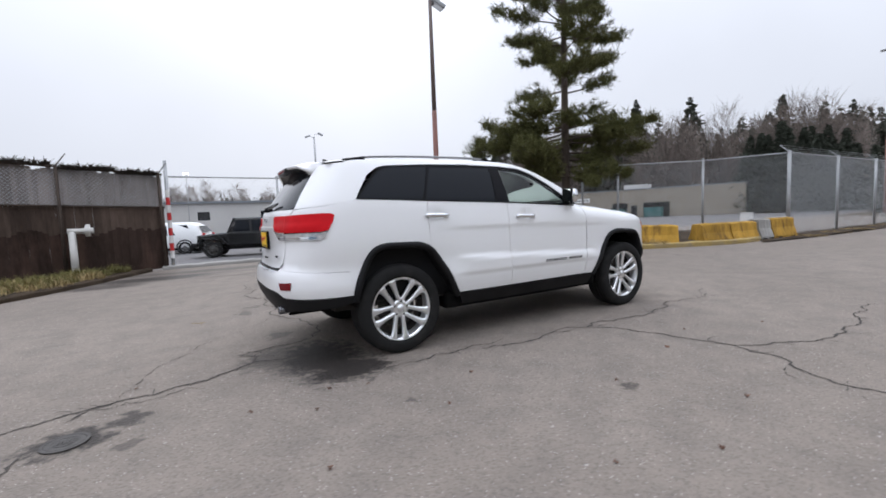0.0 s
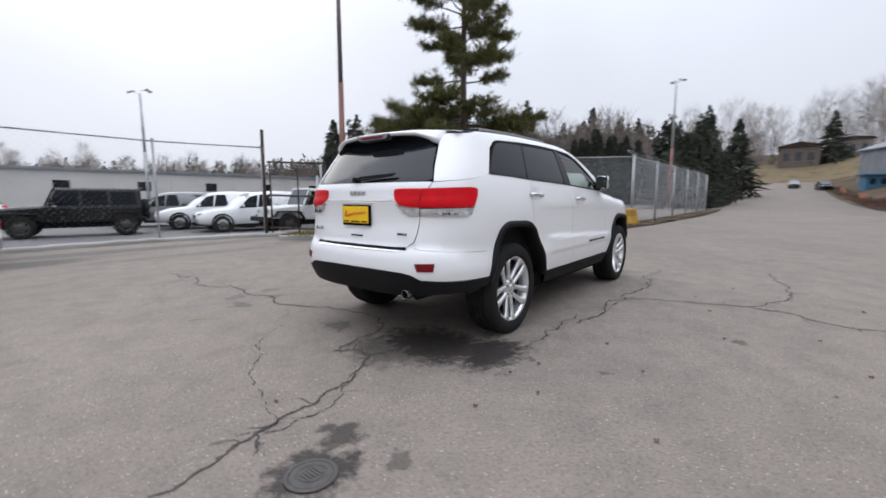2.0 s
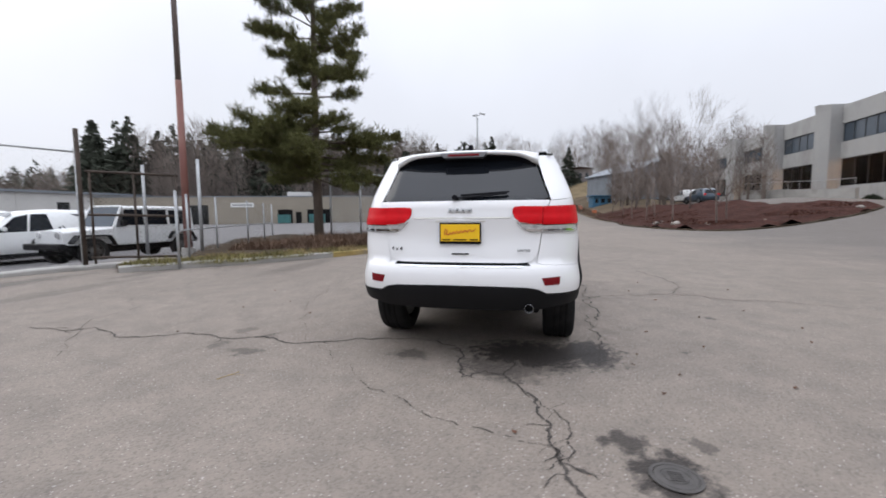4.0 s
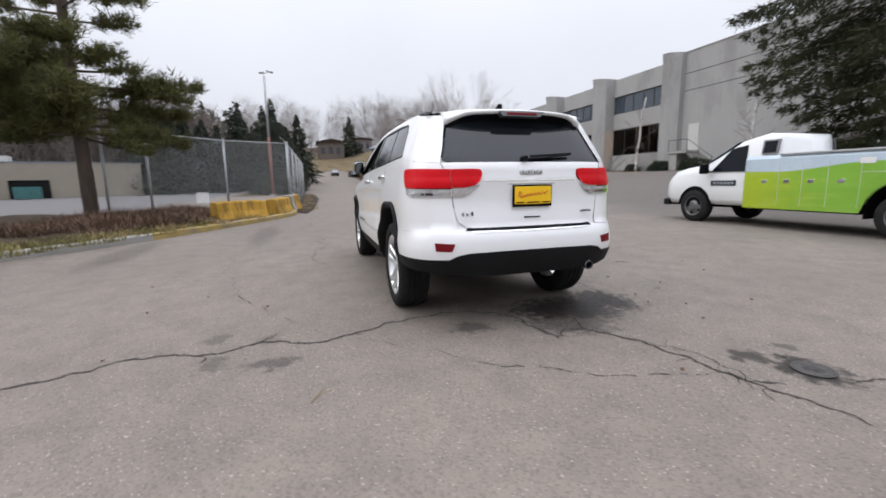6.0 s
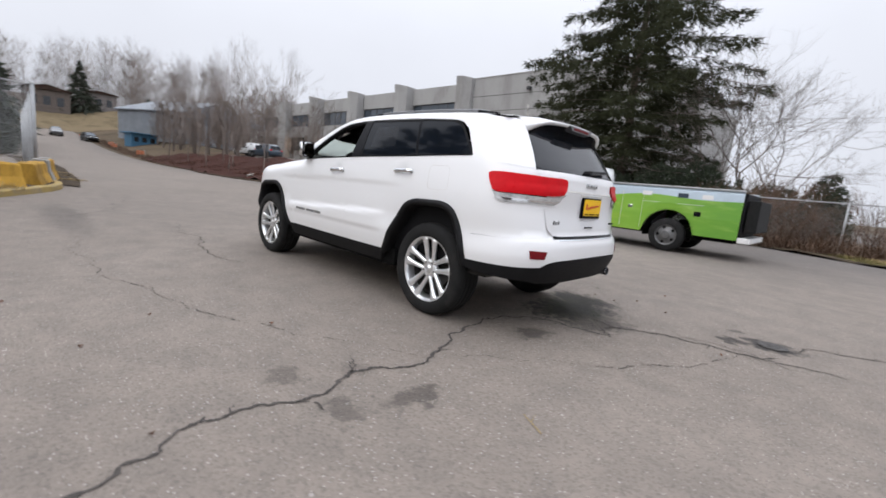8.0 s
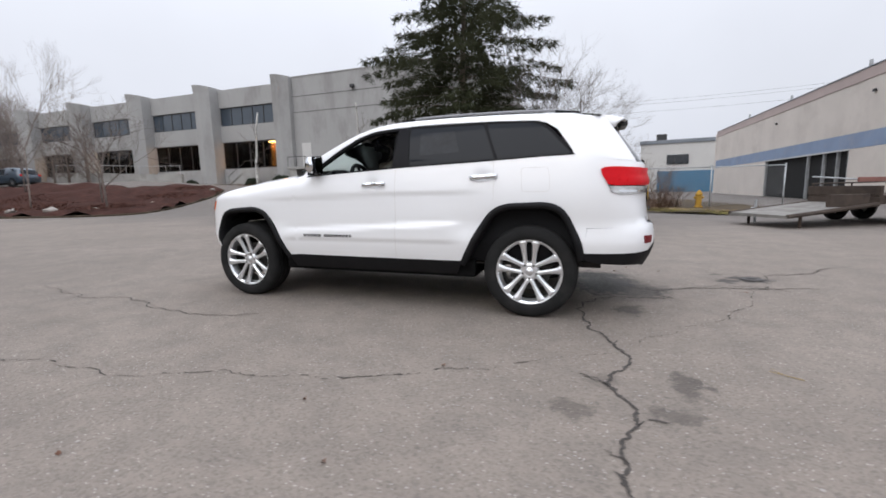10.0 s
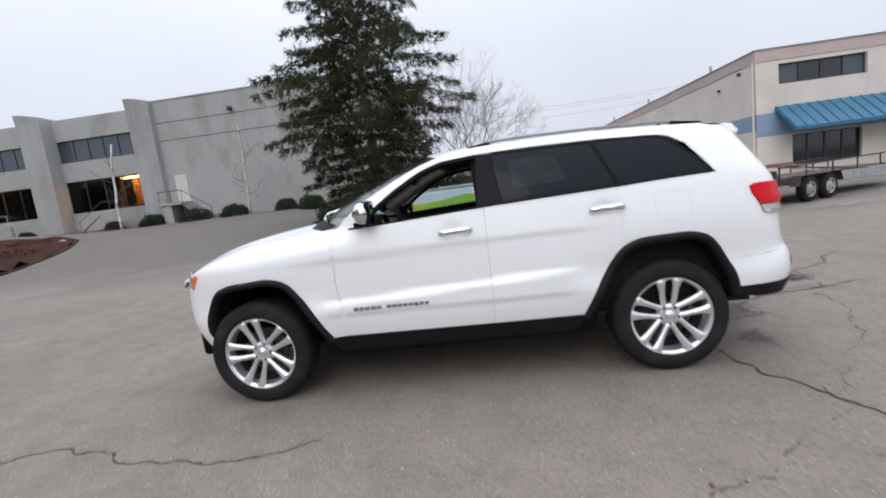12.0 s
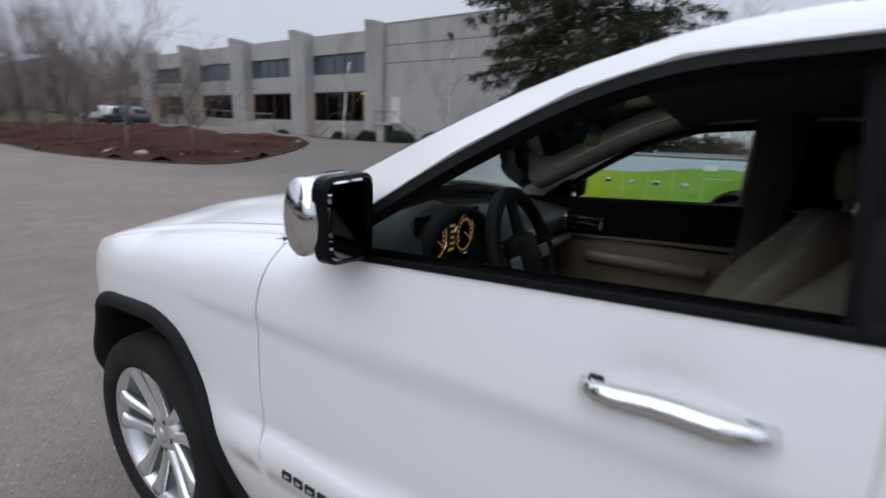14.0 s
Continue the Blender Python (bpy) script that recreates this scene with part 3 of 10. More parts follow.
def crack(pts, width, seed, broken=0.0):
    """A ragged crack: wandering, uneven in width, crumbled here and there, with short spurs."""
    rng = random.Random(seed)
    bm = bmesh.new()

    def strand(line, wide, gaps):
        last = None
        swell = 1.0
        for i, (a, b) in enumerate(zip(line, line[1:] + [line[-1]])):
            q = i / (len(line) - 1)
            swell += (rng.uniform(0.5, 1.7) - swell) * 0.35
            w = wide * 0.62 * (0.35 + 0.65 * math.sin(math.pi * min(1, max(0.03, q))) ** 0.4) * swell * rng.uniform(0.5, 1.25)
            if rng.random() < 0.06:
                w *= rng.uniform(1.6, 2.6)
            d = Vector((b[0] - a[0], b[1] - a[1], 0)) if b != a else Vector((1, 0, 0))
            side = Vector((-d.y, d.x, 0)).normalized()
            c = Vector((a[0], a[1], ground_z(*a) + 0.004))
            pair = (bm.verts.new(c + side * w * rng.uniform(0.3, 0.7)), bm.verts.new(c - side * w * rng.uniform(0.3, 0.7)))
            if last and rng.random() > gaps:
                bm.faces.new((last[1], pair[1], pair[0], last[0]))
            last = pair

    line = wander(pts, 5, 0.17, rng)
    strand(line, width, broken)
    for k in range(0 if broken > 0.1 else len(pts)):
        i = rng.randrange(4, len(line) - 4)
        a = line[i]
        ang = math.atan2(line[i + 3][1] - a[1], line[i + 3][0] - a[0]) + rng.choice((-1, 1)) * rng.uniform(0.5, 1.2)
        ln_ = rng.uniform(0.06, 0.26)
        strand(wander([a, (a[0] + ln_ * math.cos(ang), a[1] + ln_ * math.sin(ang))], 3, 0.2, rng), width * 0.45, 0.1)
    return tagged(finish("pavement_crack", bm, "crack"), "dark ragged crack across the worn asphalt", "crack", "cracks in the asphalt", "structure")


CRACKS = (
    ([(-0.74, 4.6), (-0.69, 3.68), (-0.73, 2.9), (-0.62, 2.5), (-0.68, 2.15), (-0.6, 1.85), (-0.64, 1.35), (-0.47, 1.05), (-0.43, 0.65), (-0.56, 0.1)], 0.030, 0),
    ([(-0.56, 0.1), (-0.8, 0.0), (-1.0, -0.02), (-1.22, -0.06)], 0.024, 0),
    ([(-0.42, -0.42), (-0.83, -0.38), (-1.12, -0.34), (-1.36, -0.48), (-1.66, -0.57), (-1.9, -0.63), (-2.21, -0.69), (-2.61, -0.78)], 0.026, 0),
    ([(-1.22, -0.06), (-1.06, -0.2), (-1.12, -0.34)], 0.018, 0),
    ([(-1.3, -0.40), (-1.6, -0.66), (-1.9, -0.72), (-2.2, -0.60)], 0.013, 0.1),
    ([(-0.62, -0.36), (-0.46, -1.11), (0.18, -1.09), (0.52, -1.1), (0.93, -1.07)], 0.018, 0),
    ([(0.58, -1.2), (1.01, -1.28), (1.79, -1.30), (2.96, -1.26), (3.9, -1.22), (4.6, -0.9)], 0.024, 0),
    ([(1.79, -1.30), (1.99, -1.45), (2.12, -1.92), (2.25, -2.38), (2.22, -2.7), (1.98, -3.0), (1.95, -3.4), (1.7, -4.4)], 0.026, 0),
    ([(2.25, -2.38), (2.6, -2.55), (2.9, -2.71), (3.51, -2.70), (4.1, -2.62), (5.0, -2.65)], 0.024, 0),
    ([(5.8, 1.2), (5.16, 1.37), (4.42, 1.45), (3.85, 1.39), (3.11, 1.55), (2.51, 1.54), (2.29, 1.43)], 0.018, 0),
    ([(-0.72, 1.32), (-0.95, 1.08), (-1.34, 0.66), (-1.65, 0.22), (-1.88, -0.16), (-2.2, -0.88)], 0.010, 0.3),
    ([(-0.62, 1.5), (-0.1, 1.8), (0.32, 2.02), (1.08, 2.35), (1.93, 2.58), (2.9, 2.65), (4.4, 2.6)], 0.011, 0.35),
    ([(-2.32, -1.2), (-2.6, -1.5), (-2.9, -1.62), (-3.5, -2.2)], 0.024, 0),
    ([(-1.4, 3.3), (0.4, 4.6), (2.1, 5.2), (3.7, 5.9)], 0.016, 0.2),
    ([(6.0, 2.7), (8.2, 1.6), (10.6, 1.1)], 0.02, 0.15),
)
for n, (pts, width, broken) in enumerate(CRACKS):
    crack(pts, width, 40 + n, broken)


def manhole():
    t = thing("manhole_cover", pose(-2.147, -1.148, 0.006) @ Matrix.Scale(0.84, 4), "round cast iron manhole cover in a stained asphalt patch", "manhole cover")
    bm = bmesh.new()
    lathe(bm, [(0.128, 0.0), (0.128, 0.003), (0.112, 0.004), (0.108, 0.001)], 32, "Z")
    part("rim", bm, "iron", t, smooth=False)
    bm = bmesh.new()
    lathe(bm, [(0.107, 0.000), (0.10, 0.004), (0.075, 0.004), (0.072, 0.001), (0.06, 0.001), (0.057, 0.005), (0.001, 0.005)], 32, "Z")
    part("lid", bm, "iron", t)
    bm = bmesh.new()
    for k in range(-2, 3):
        box(bm, k * 0.018 - 0.005, k * 0.018 + 0.005, -0.034, 0.034, 0.005, 0.009, 0.001)
    part("raised_bars", bm, "iron", t)


manhole()

rng = random.Random(7)
for lx, ly in ((-0.9, -1.55), (-0.2, -1.95), (0.9, -2.3), (-1.25, -1.35), (0.35, 2.0), (0.9, 2.6), (2.7, -3.3), (-0.6, 2.9), (1.8, -2.1), (-1.9, -0.45), (0.1, -2.9), (-0.75, -1.28), (-0.5, -1.36), (0.2, -1.6), (1.3, -2.9), (0.6, -3.1), (2.4, -1.9), (0.5, 3.0), (1.6, 3.3), (-1.0, -2.2), (3.2, -2.2)):
    bm = bmesh.new()
    ang, s = rng.uniform(0, 6.28), rng.uniform(0.012, 0.022)
    ring = [bm.verts.new((math.cos(a) * s * (1.0 if k % 2 else 0.55), math.sin(a) * s * (1.0 if k % 2 else 0.55), 0.008 * (k % 3))) for k, a in enumerate(np.linspace(0, 5.5, 8))]
    top = bm.verts.new((0, 0, 0.012))
    for a, b in zip(ring, ring[1:] + ring[:1]):
        bm.faces.new((a, b, top))
    leaf = finish("fallen_leaf", bm, "leaf")
    leaf.matrix_world = pose(lx, ly, 0.003, 0, 0, math.degrees(ang))
    tagged(leaf, "small curled brown leaf fallen on the asphalt", "leaf", "fallen leaves")
bm = bmesh.new()
rod(bm, (-1.58, 1.62, 0.007), (-1.44, 1.55, 0.012), 0.003, 0.002, 5)
rod(bm, (-1.50, 1.58, 0.009), (-1.47, 1.49, 0.006), 0.002, 0.001, 5)
tagged(finish("dry_twig", bm, "straw"), "pale dry twig lying on the asphalt", "twig")


# ---- kerbs, beds, brush ----
def curve_through(pts, step=0.25):
    """A smooth run through points in plan."""
    out = []
    for i in range(len(pts) - 1):
        p0, p1, p2 = pts[max(0, i - 1)], pts[i], pts[i + 1]
        p3 = pts[min(len(pts) - 1, i + 2)]
        k = max(2, int(math.hypot(p2[0] - p1[0], p2[1] - p1[1]) / step))
        for j in range(k):
            q = j / k
            out.append(tuple(0.5 * (2 * p1[a] + (p2[a] - p0[a]) * q + (2 * p0[a] - 5 * p1[a] + 4 * p2[a] - p3[a]) * q * q + (3 * p1[a] - p0[a] - 3 * p2[a] + p3[a]) * q**3) for a in (0, 1)))
    return out + [tuple(pts[-1])]


def kerb(name, pts, material, label, width=0.16, height=0.14, wear=0.012, seed=1):
    rng = random.Random(seed)
    line = curve_through(pts)
    rings = []
    for i, p in enumerate(line):
        a, b = line[max(0, i - 1)], line[min(len(line) - 1, i + 1)]
        d = Vector((b[0] - a[0], b[1] - a[1], 0)).normalized()
        n = Vector((-d.y, d.x, 0))
        c = Vector((p[0], p[1], ground_z(*p)))
        h = height + rng.uniform(-wear, wear)
        rings.append([c + n * 0 + Vector((0, 0, -0.05)), c + n * 0.005 + Vector((0, 0, h - 0.03)), c + n * (0.03 + rng.uniform(0, wear)) + Vector((0, 0, h)), c + n * (width - 0.02) + Vector((0, 0, h)), c + n * width + Vector((0, 0, h - 0.02)), c + n * width + Vector((0, 0, -0.05))])
    return tagged(finish(name, sweep(bmesh.new(), rings), material), label, "kerb", kind="structure")


def fill_plan(outline, step):
    """Triangles over a plan outline, with points inside."""
    from mathutils.geometry import delaunay_2d_cdt
    pts = []
    for a, b in zip(outline, outline[1:] + outline[:1]):
        k = max(1, int(math.hypot(b[0] - a[0], b[1] - a[1]) / step))
        pts += [(a[0] + (b[0] - a[0]) * j / k, a[1] + (b[1] - a[1]) * j / k) for j in range(k)]
    n = len(pts)
    px, py = np.array([p[0] for p in pts]), np.array([p[1] for p in pts])
    extra = []
    for x in np.arange(px.min(), px.max(), step):
        for y in np.arange(py.min(), py.max(), step):
            inside = False
            j = n - 1
            near = np.min((px - x) ** 2 + (py - y) ** 2) < (step * 0.55) ** 2
            if near:
                continue
            for i in range(n):
                if (py[i] > y) != (py[j] > y) and x < (px[j] - px[i]) * (y - py[i]) / (py[j] - py[i]) + px[i]:
                    inside = not inside
                j = i
            if inside:
                extra.append((x, y))
    vs = [Vector(p) for p in pts + extra]
    co, _, faces, *_ = delaunay_2d_cdt(vs, [], [list(range(n))], 1, 1e-5)
    return [(c.x, c.y) for c in co], [list(f) for f in faces]


def bed(name, outline, material, label, base=0.10, mound=0.12, step=0.4):
    co, faces = fill_plan(outline, step)
    ox, oy = np.array([p[0] for p in outline]), np.array([p[1] for p in outline])
    verts = []
    for x, y in co:
        rim = min(1.0, float(np.sqrt(np.min((ox - x) ** 2 + (oy - y) ** 2))) / 1.2)
        verts.append((x, y, ground_z(x, y) + base + mound * rim * (0.6 + 0.8 * noise.noise((x * 0.6, y * 0.6, 3))) + 0.03 * noise.noise((x * 3, y * 3, 1))))
    return tagged(raw(name, verts, faces, material, smooth=True), label, "planting bed", kind="structure")


def blades(name, material, spots, count, height, spread, width, seed, label, category, lean=0.5, base=0.0):
    """Many thin blades or twigs, rooted in discs (x, y, r, weight)."""
    rng = np.random.default_rng(seed)
    w = np.array([s[3] for s in spots], float)
    pick = rng.choice(len(spots), count, p=w / w.sum())
    s = np.array([s[:3] for s in spots])[pick]
    a, r = rng.uniform(0, 2 * np.pi, count), np.sqrt(rng.uniform(0, 1, count)) * s[:, 2]
    x, y = s[:, 0] + r * np.cos(a), s[:, 1] + r * np.sin(a)
    z = np.array([ground_z(i, j) for i, j in zip(x, y)]) + base
    h = height * rng.uniform(0.35, 1.1, count) * (1.1 - 0.6 * (r / s[:, 2]) ** 2)
    b, t = rng.uniform(0, 2 * np.pi, count), rng.uniform(0, lean, count)
    d = np.stack([np.cos(b) * t, np.sin(b) * t, np.ones(count)], 1)
    root = np.stack([x, y, z], 1)
    e = np.stack([-np.sin(b), np.cos(b), np.zeros(count)], 1) * width
    mid = root + d * (h * 0.55)[:, None]
    tip = root + d * h[:, None] + np.stack([np.cos(b), np.sin(b), -0.4 * np.ones(count)], 1) * (spread * rng.uniform(0, 1, count))[:, None]
    verts = np.concatenate([root - e, root + e, mid + e * 0.7, mid - e * 0.7, tip])
    k = np.arange(count)
    quads = np.stack([k, k + count, k + 2 * count, k + 3 * count], 1).tolist()
    tris = np.stack([k + 3 * count, k + 2 * count, k + 4 * count], 1).tolist()
    return tagged(raw(name, verts, quads + tris, material), label, category, kind="stuff")


ISLAND = [(2.9, 7.75), (4.0, 6.65), (5.1, 5.65), (6.4, 4.75), (7.7, 4.1), (9.3, 3.3), (11.5, 2.35), (13.2, 2.1), (14.3, 2.35)]
kerb("kerb_island", ISLAND[:4], "concrete", "low worn concrete kerb along the planted island", seed=3)
kerb("kerb_island_yellow", ISLAND[3:], "kerb_yellow", "low kerb with worn yellow paint along the planted island", seed=13)
bed("island_bed", [(p[0] + 0.05, p[1] + 0.12) for p in curve_through(ISLAND, 0.8)] + [(15.4, 3.0), (15.4, 7.0), (14.0, 12.5), (9.4, 10.9), (4.9, 8.0), (3.6, 8.6)], "soil", "damp dark soil of the planted island", 0.09, 0.16)
blades("island_grass", "grass", [(4.6, 6.6, 1.0, 3), (5.7, 5.9, 0.9, 3), (6.8, 5.2, 0.8, 2), (3.7, 7.6, 0.7, 2), (8.0, 4.5, 0.5, 1)], 5200, 0.16, 0.05, 0.006, 5, "patchy winter grass along the kerb", "grass", 0.8, 0.11)
blades("island_straw", "straw", [(6.3, 5.6, 0.7, 3), (7.4, 4.9, 0.7, 3), (8.6, 4.2, 0.6, 3), (10.0, 3.4, 0.5, 2), (5.0, 6.9, 0.9, 2)], 2600, 0.18, 0.06, 0.006, 6, "dead straw coloured grass along the kerb", "grass", 0.9, 0.11)
blades("heather_brush", "twig", [(7.6, 6.2, 1.2, 3), (8.8, 5.4, 1.2, 3), (10.2, 4.9, 1.0, 2), (9.6, 7.0, 1.6, 3), (12.2, 5.5, 1.2, 2), (11.4, 7.0, 1.5, 3), (6.7, 7.2, 0.8, 2), (13.4, 6.3, 1.1, 2)], 15000, 0.42, 0.12, 0.009, 8, "low brown leafless heather brush under the pine", "shrub", 0.9, 0.12)
# verge at the foot of the yard fence
VERGE = [(12.9, 1.75), (16.0, 1.45), (20.8, 1.3), (27.0, 1.05), (37.0, 1.2), (44.0, 1.6)]
bed("fence_verge", VERGE + [(44.0, 3.0), (37.0, 2.6), (16.6, 2.6), (14.4, 2.5)], "soil", "strip of dirt and dead leaves along the fence", 0.02, 0.06, 0.5)
blades("verge_litter", "straw", [(16.0 + 2.2 * k, 1.75, 0.5, 1) for k in range(12)], 2200, 0.10, 0.08, 0.012, 9, "dead leaves and straw along the fence", "litter", 1.2, 0.02)

# planted bed with bark mulch on the far side of the yard
MULCH = [(66.0, -9.8), (56.0, -9.4), (44.0, -9.2), (36.0, -8.2), (29.5, -8.3), (25.0, -9.3), (22.8, -10.8), (22.9, -12.9), (24.3, -15.9), (26.0, -19.6), (27.8, -22.2)]
kerb("kerb_mulch_bed", MULCH, "soil", "low dirt-covered kerb round the mulched bed", seed=4, height=0.10)
bed("mulch_bed", [(p[0] + 0.12, p[1] - 0.06) for p in curve_through(MULCH, 1.2)] + [(30.5, -22.6), (34.0, -19.0), (44.0, -17.0), (56.0, -15.5), (66.0, -14.0)], "mulch", "sloping bed of red-brown bark mulch", 0.08, 0.40, 0.7)
blades("mulch_chips", "chip", [(42.0, -11.5, 2.4, 2), (50.0, -11.5, 2.4, 2), (58.0, -11.5, 2.2, 1), (26.0, -12.0, 2.0, 3), (27.5, -17.0, 1.8, 2), (30.0, -11.0, 2.4, 3), (29.0, -20.5, 1.4, 1), (35.0, -11.5, 3.0, 3)], 5000, 0.16, 0.12, 0.02, 10, "loose bark chips over the bed", "bark mulch", 1.6, 0.35)


def rock(x, y, s, material, label, seed, flat=0.65):
    bm = bmesh.new()
    bmesh.ops.create_icosphere(bm, subdivisions=3, radius=s)
    for v in bm.verts:
        v.co *= 1 + 0.3 * noise.noise(v.co * (1.3 / s) + Vector((seed, 0, 0)))
        v.co.z *= flat
    ob = finish("landscape_stone", bm, material, smooth=True)
    ob.matrix_world = pose(x, y, ground_z(x, y) + 0.30 if x > 20 and y < -8 else ground_z(x, y) + s * 0.2, 0, 0, seed * 40)
    return tagged(ob, label, "stone", "stones in the bed")


for n, (x, y, s) in enumerate(((27.0, -10.0, 0.32), (29.4, -9.4, 0.22), (25.8, -11.4, 0.16), (27.3, -20.6, 0.22), (31.0, -10.2, 0.2), (25.6, -14.6, 0.14))):
    rock(x, y, s, "stone", "pale rounded stone lying in the mulch", n + 1)


# ---- concrete barriers ----
def barrier(x0, y0, x1, y1, h, material, cap, label, seed):
    """A road barrier block with sloping faces, chipped edges and lifting pockets."""
    rng = random.Random(seed)
    L = math.hypot(x1 - x0, y1 - y0)
    t = thing("barrier_block", pose((x0 + x1) / 2, (y0 + y1) / 2, 0.0, 0, 0, math.degrees(math.atan2(y1 - y0, x1 - x0))), label, "barrier", "barrier blocks on the kerb")
    prof = [(-0.30, 0), (-0.29, 0.12), (-0.20, h * 0.55), (-0.17, h - 0.04), (-0.13, h), (0.13, h), (0.17, h - 0.04), (0.20, h * 0.55), (0.29, 0.12), (0.30, 0)]
    rings = []
    for q in np.linspace(-0.5, 0.5, 9):
        sh = 0.965 if abs(q) == 0.5 else 1.0
        rings.append([Vector((q * L, py * sh + rng.uniform(-0.008, 0.008), pz * (sh if pz > 0.2 else 1) + (rng.uniform(-0.012, 0.006) if pz > 0.05 else 0))) for py, pz in prof])
    part("block", sweep(bmesh.new(), rings), material, t)
    # no recess is cut: black boxes paint the shade of the pockets
    for q in (-0.28, 0.28):
        part("fork_pocket_shade", box_bm(q * L - 0.10, q * L + 0.10, -0.305, 0.305, 0.0, 0.07, 0.004), "blackout", t)
    if cap:
        part("bare_top", box_bm(-L * 0.42, L * 0.42, -0.12, 0.12, h - 0.005, h + 0.014, 0.005), "concrete", t, "bare grey concrete top")
    return t


YB = "yellow painted concrete barrier block with dark streaks"
barrier(9.62, 4.22, 10.72, 3.05, 0.65, "barrier", False, YB, 1)
barrier(11.40, 2.86, 12.64, 2.69, 0.63, "barrier", False, YB, 2)
barrier(12.70, 2.68, 13.92, 2.52, 0.62, "barrier", False, YB, 6)
barrier(13.98, 2.49, 14.58, 2.41, 0.68, "concrete", False, "bare grey concrete barrier block", 3)
barrier(14.62, 2.40, 15.85, 2.24, 0.68, "barrier", True, "yellow painted concrete barrier block with a bare grey top", 4)
rng = random.Random(3)
for k in range(7):
    bm = bmesh.new()
    s = rng.uniform(0.07, 0.16)
    bmesh.ops.create_icosphere(bm, subdivisions=2, radius=s)
    for v in bm.verts:
        v.co *= 1 + 0.35 * noise.noise(v.co * 9 + Vector((k, 0, 0)))
    ob = finish("rubble_stone", bm, "stone", smooth=False)
    ob.matrix_world = pose(13.3 + rng.uniform(-0.3, 1.9), 3.25 + rng.uniform(0, 0.5), 0.09 + s * 0.4, 0, 0, 70 * k)
    tagged(ob, "pale broken stone by the barrier blocks", "stone", "broken stones")


# ---- chain-link fences ----
def mesh_wires(bm, a, b, z0, z1, pitch, r):
    """Diamond mesh between two posts, as flat wire strips."""
    a, b = Vector((a[0], a[1], 0)), Vector((b[0], b[1], 0))
    L, H = (b - a).length, z1 - z0
    d = (b - a) / L
    nrm = Vector((-d.y, d.x, 0))
    za, zb = ground_z(a.x, a.y), ground_z(b.x, b.y)
    n = int((L + H) / pitch)
    for k in range(-int(H / pitch) - 1, n):
        for sgn in (1, -1):
            u0, u1 = k * pitch, k * pitch + H
            lo, hi = 0.0, 1.0
            if u0 < 0:
                lo = -u0 / H
            if u1 > L:
                hi = (L - u0) / H
            if hi - lo < 0.02:
                continue
            p = [(u0 + H * q, (z0 + H * q) if sgn > 0 else (z1 - H * q)) for q in (lo, hi)]
            (ua, ha), (ub, hb) = p
            g = za + (zb - za) * ua / L
            A, B = a + d * ua + Vector((0, 0, ha + g)), a + d * ub + Vector((0, 0, hb + g))
            s = (B - A).normalized().cross(nrm) * r
            vs = [bm.verts.new(v) for v in (A - s, A + s, B + s, B - s)]
            bm.faces.new(vs)


def chain_fence(name, posts, height, label, pitch=0.11, r=0.0016, top=True, arms=0, wires=3, material="galv", post_r=0.03, low_rail=False, extra_h=0.0, wire=None):
    """Posts, rails, diamond mesh and, where arms is set, barbed wire on slanting arms."""
    t = thing(name, Matrix(), label, "fence")
    for x, y in posts:
        g = ground_z(x, y)
        bm = bmesh.new()
        rod(bm, (x, y, g - 0.1), (x, y, g + height + extra_h + 0.04), post_r, post_r, 10)
        lathe_cap = [(post_r + 0.006, 0.0), (post_r + 0.006, 0.03), (0.004, 0.055)]
        cap = bmesh.new()
        lathe(cap, lathe_cap, 10, "Z")
        p = part("post", bm, material, t, smooth=True)
        c = part("post_cap", cap, material, p, smooth=True)
        c.matrix_local = Matrix.Translation((x, y, g + height + extra_h + 0.03))
    for n, (a, b) in enumerate(zip(posts, posts[1:])):
        bm = bmesh.new()
        mesh_wires(bm, a, b, 0.05, height, pitch, r)
        part("wire_mesh", bm, wire or material, t)
        za, zb = ground_z(*a), ground_z(*b)
        if top:
            part("top_rail", rod(bmesh.new(), (a[0], a[1], za + height), (b[0], b[1], zb + height), 0.021, 0.021, 8), material, t, smooth=True)
        if low_rail:
            part("mid_rail", rod(bmesh.new(), (a[0], a[1], za + height * 0.5), (b[0], b[1], zb + height * 0.5), 0.018, 0.018, 8), material, t, smooth=True)
        d = Vector((b[0] - a[0], b[1] - a[1], 0)).normalized()
        nrm = Vector((-d.y, d.x, 0))
        if arms:
            for x, y in (a, b) if n == 0 else (b,):
                g = ground_z(x, y)
                part("barb_arm", rod(bmesh.new(), (x, y, g + height), Vector((x, y, g + height + 0.3)) + nrm * 0.3 * arms, 0.016, 0.012, 6), material, t)
            for k in range(wires):
                q = (k + 1) / wires
                off = nrm * 0.29 * arms * q
                part("barbed_wire", rod(bmesh.new(), Vector((a[0], a[1], za + height + 0.3 * q)) + off, Vector((b[0], b[1], zb + height + 0.3 * q)) + off, 0.004, 0.004, 4), material, t)
    return t


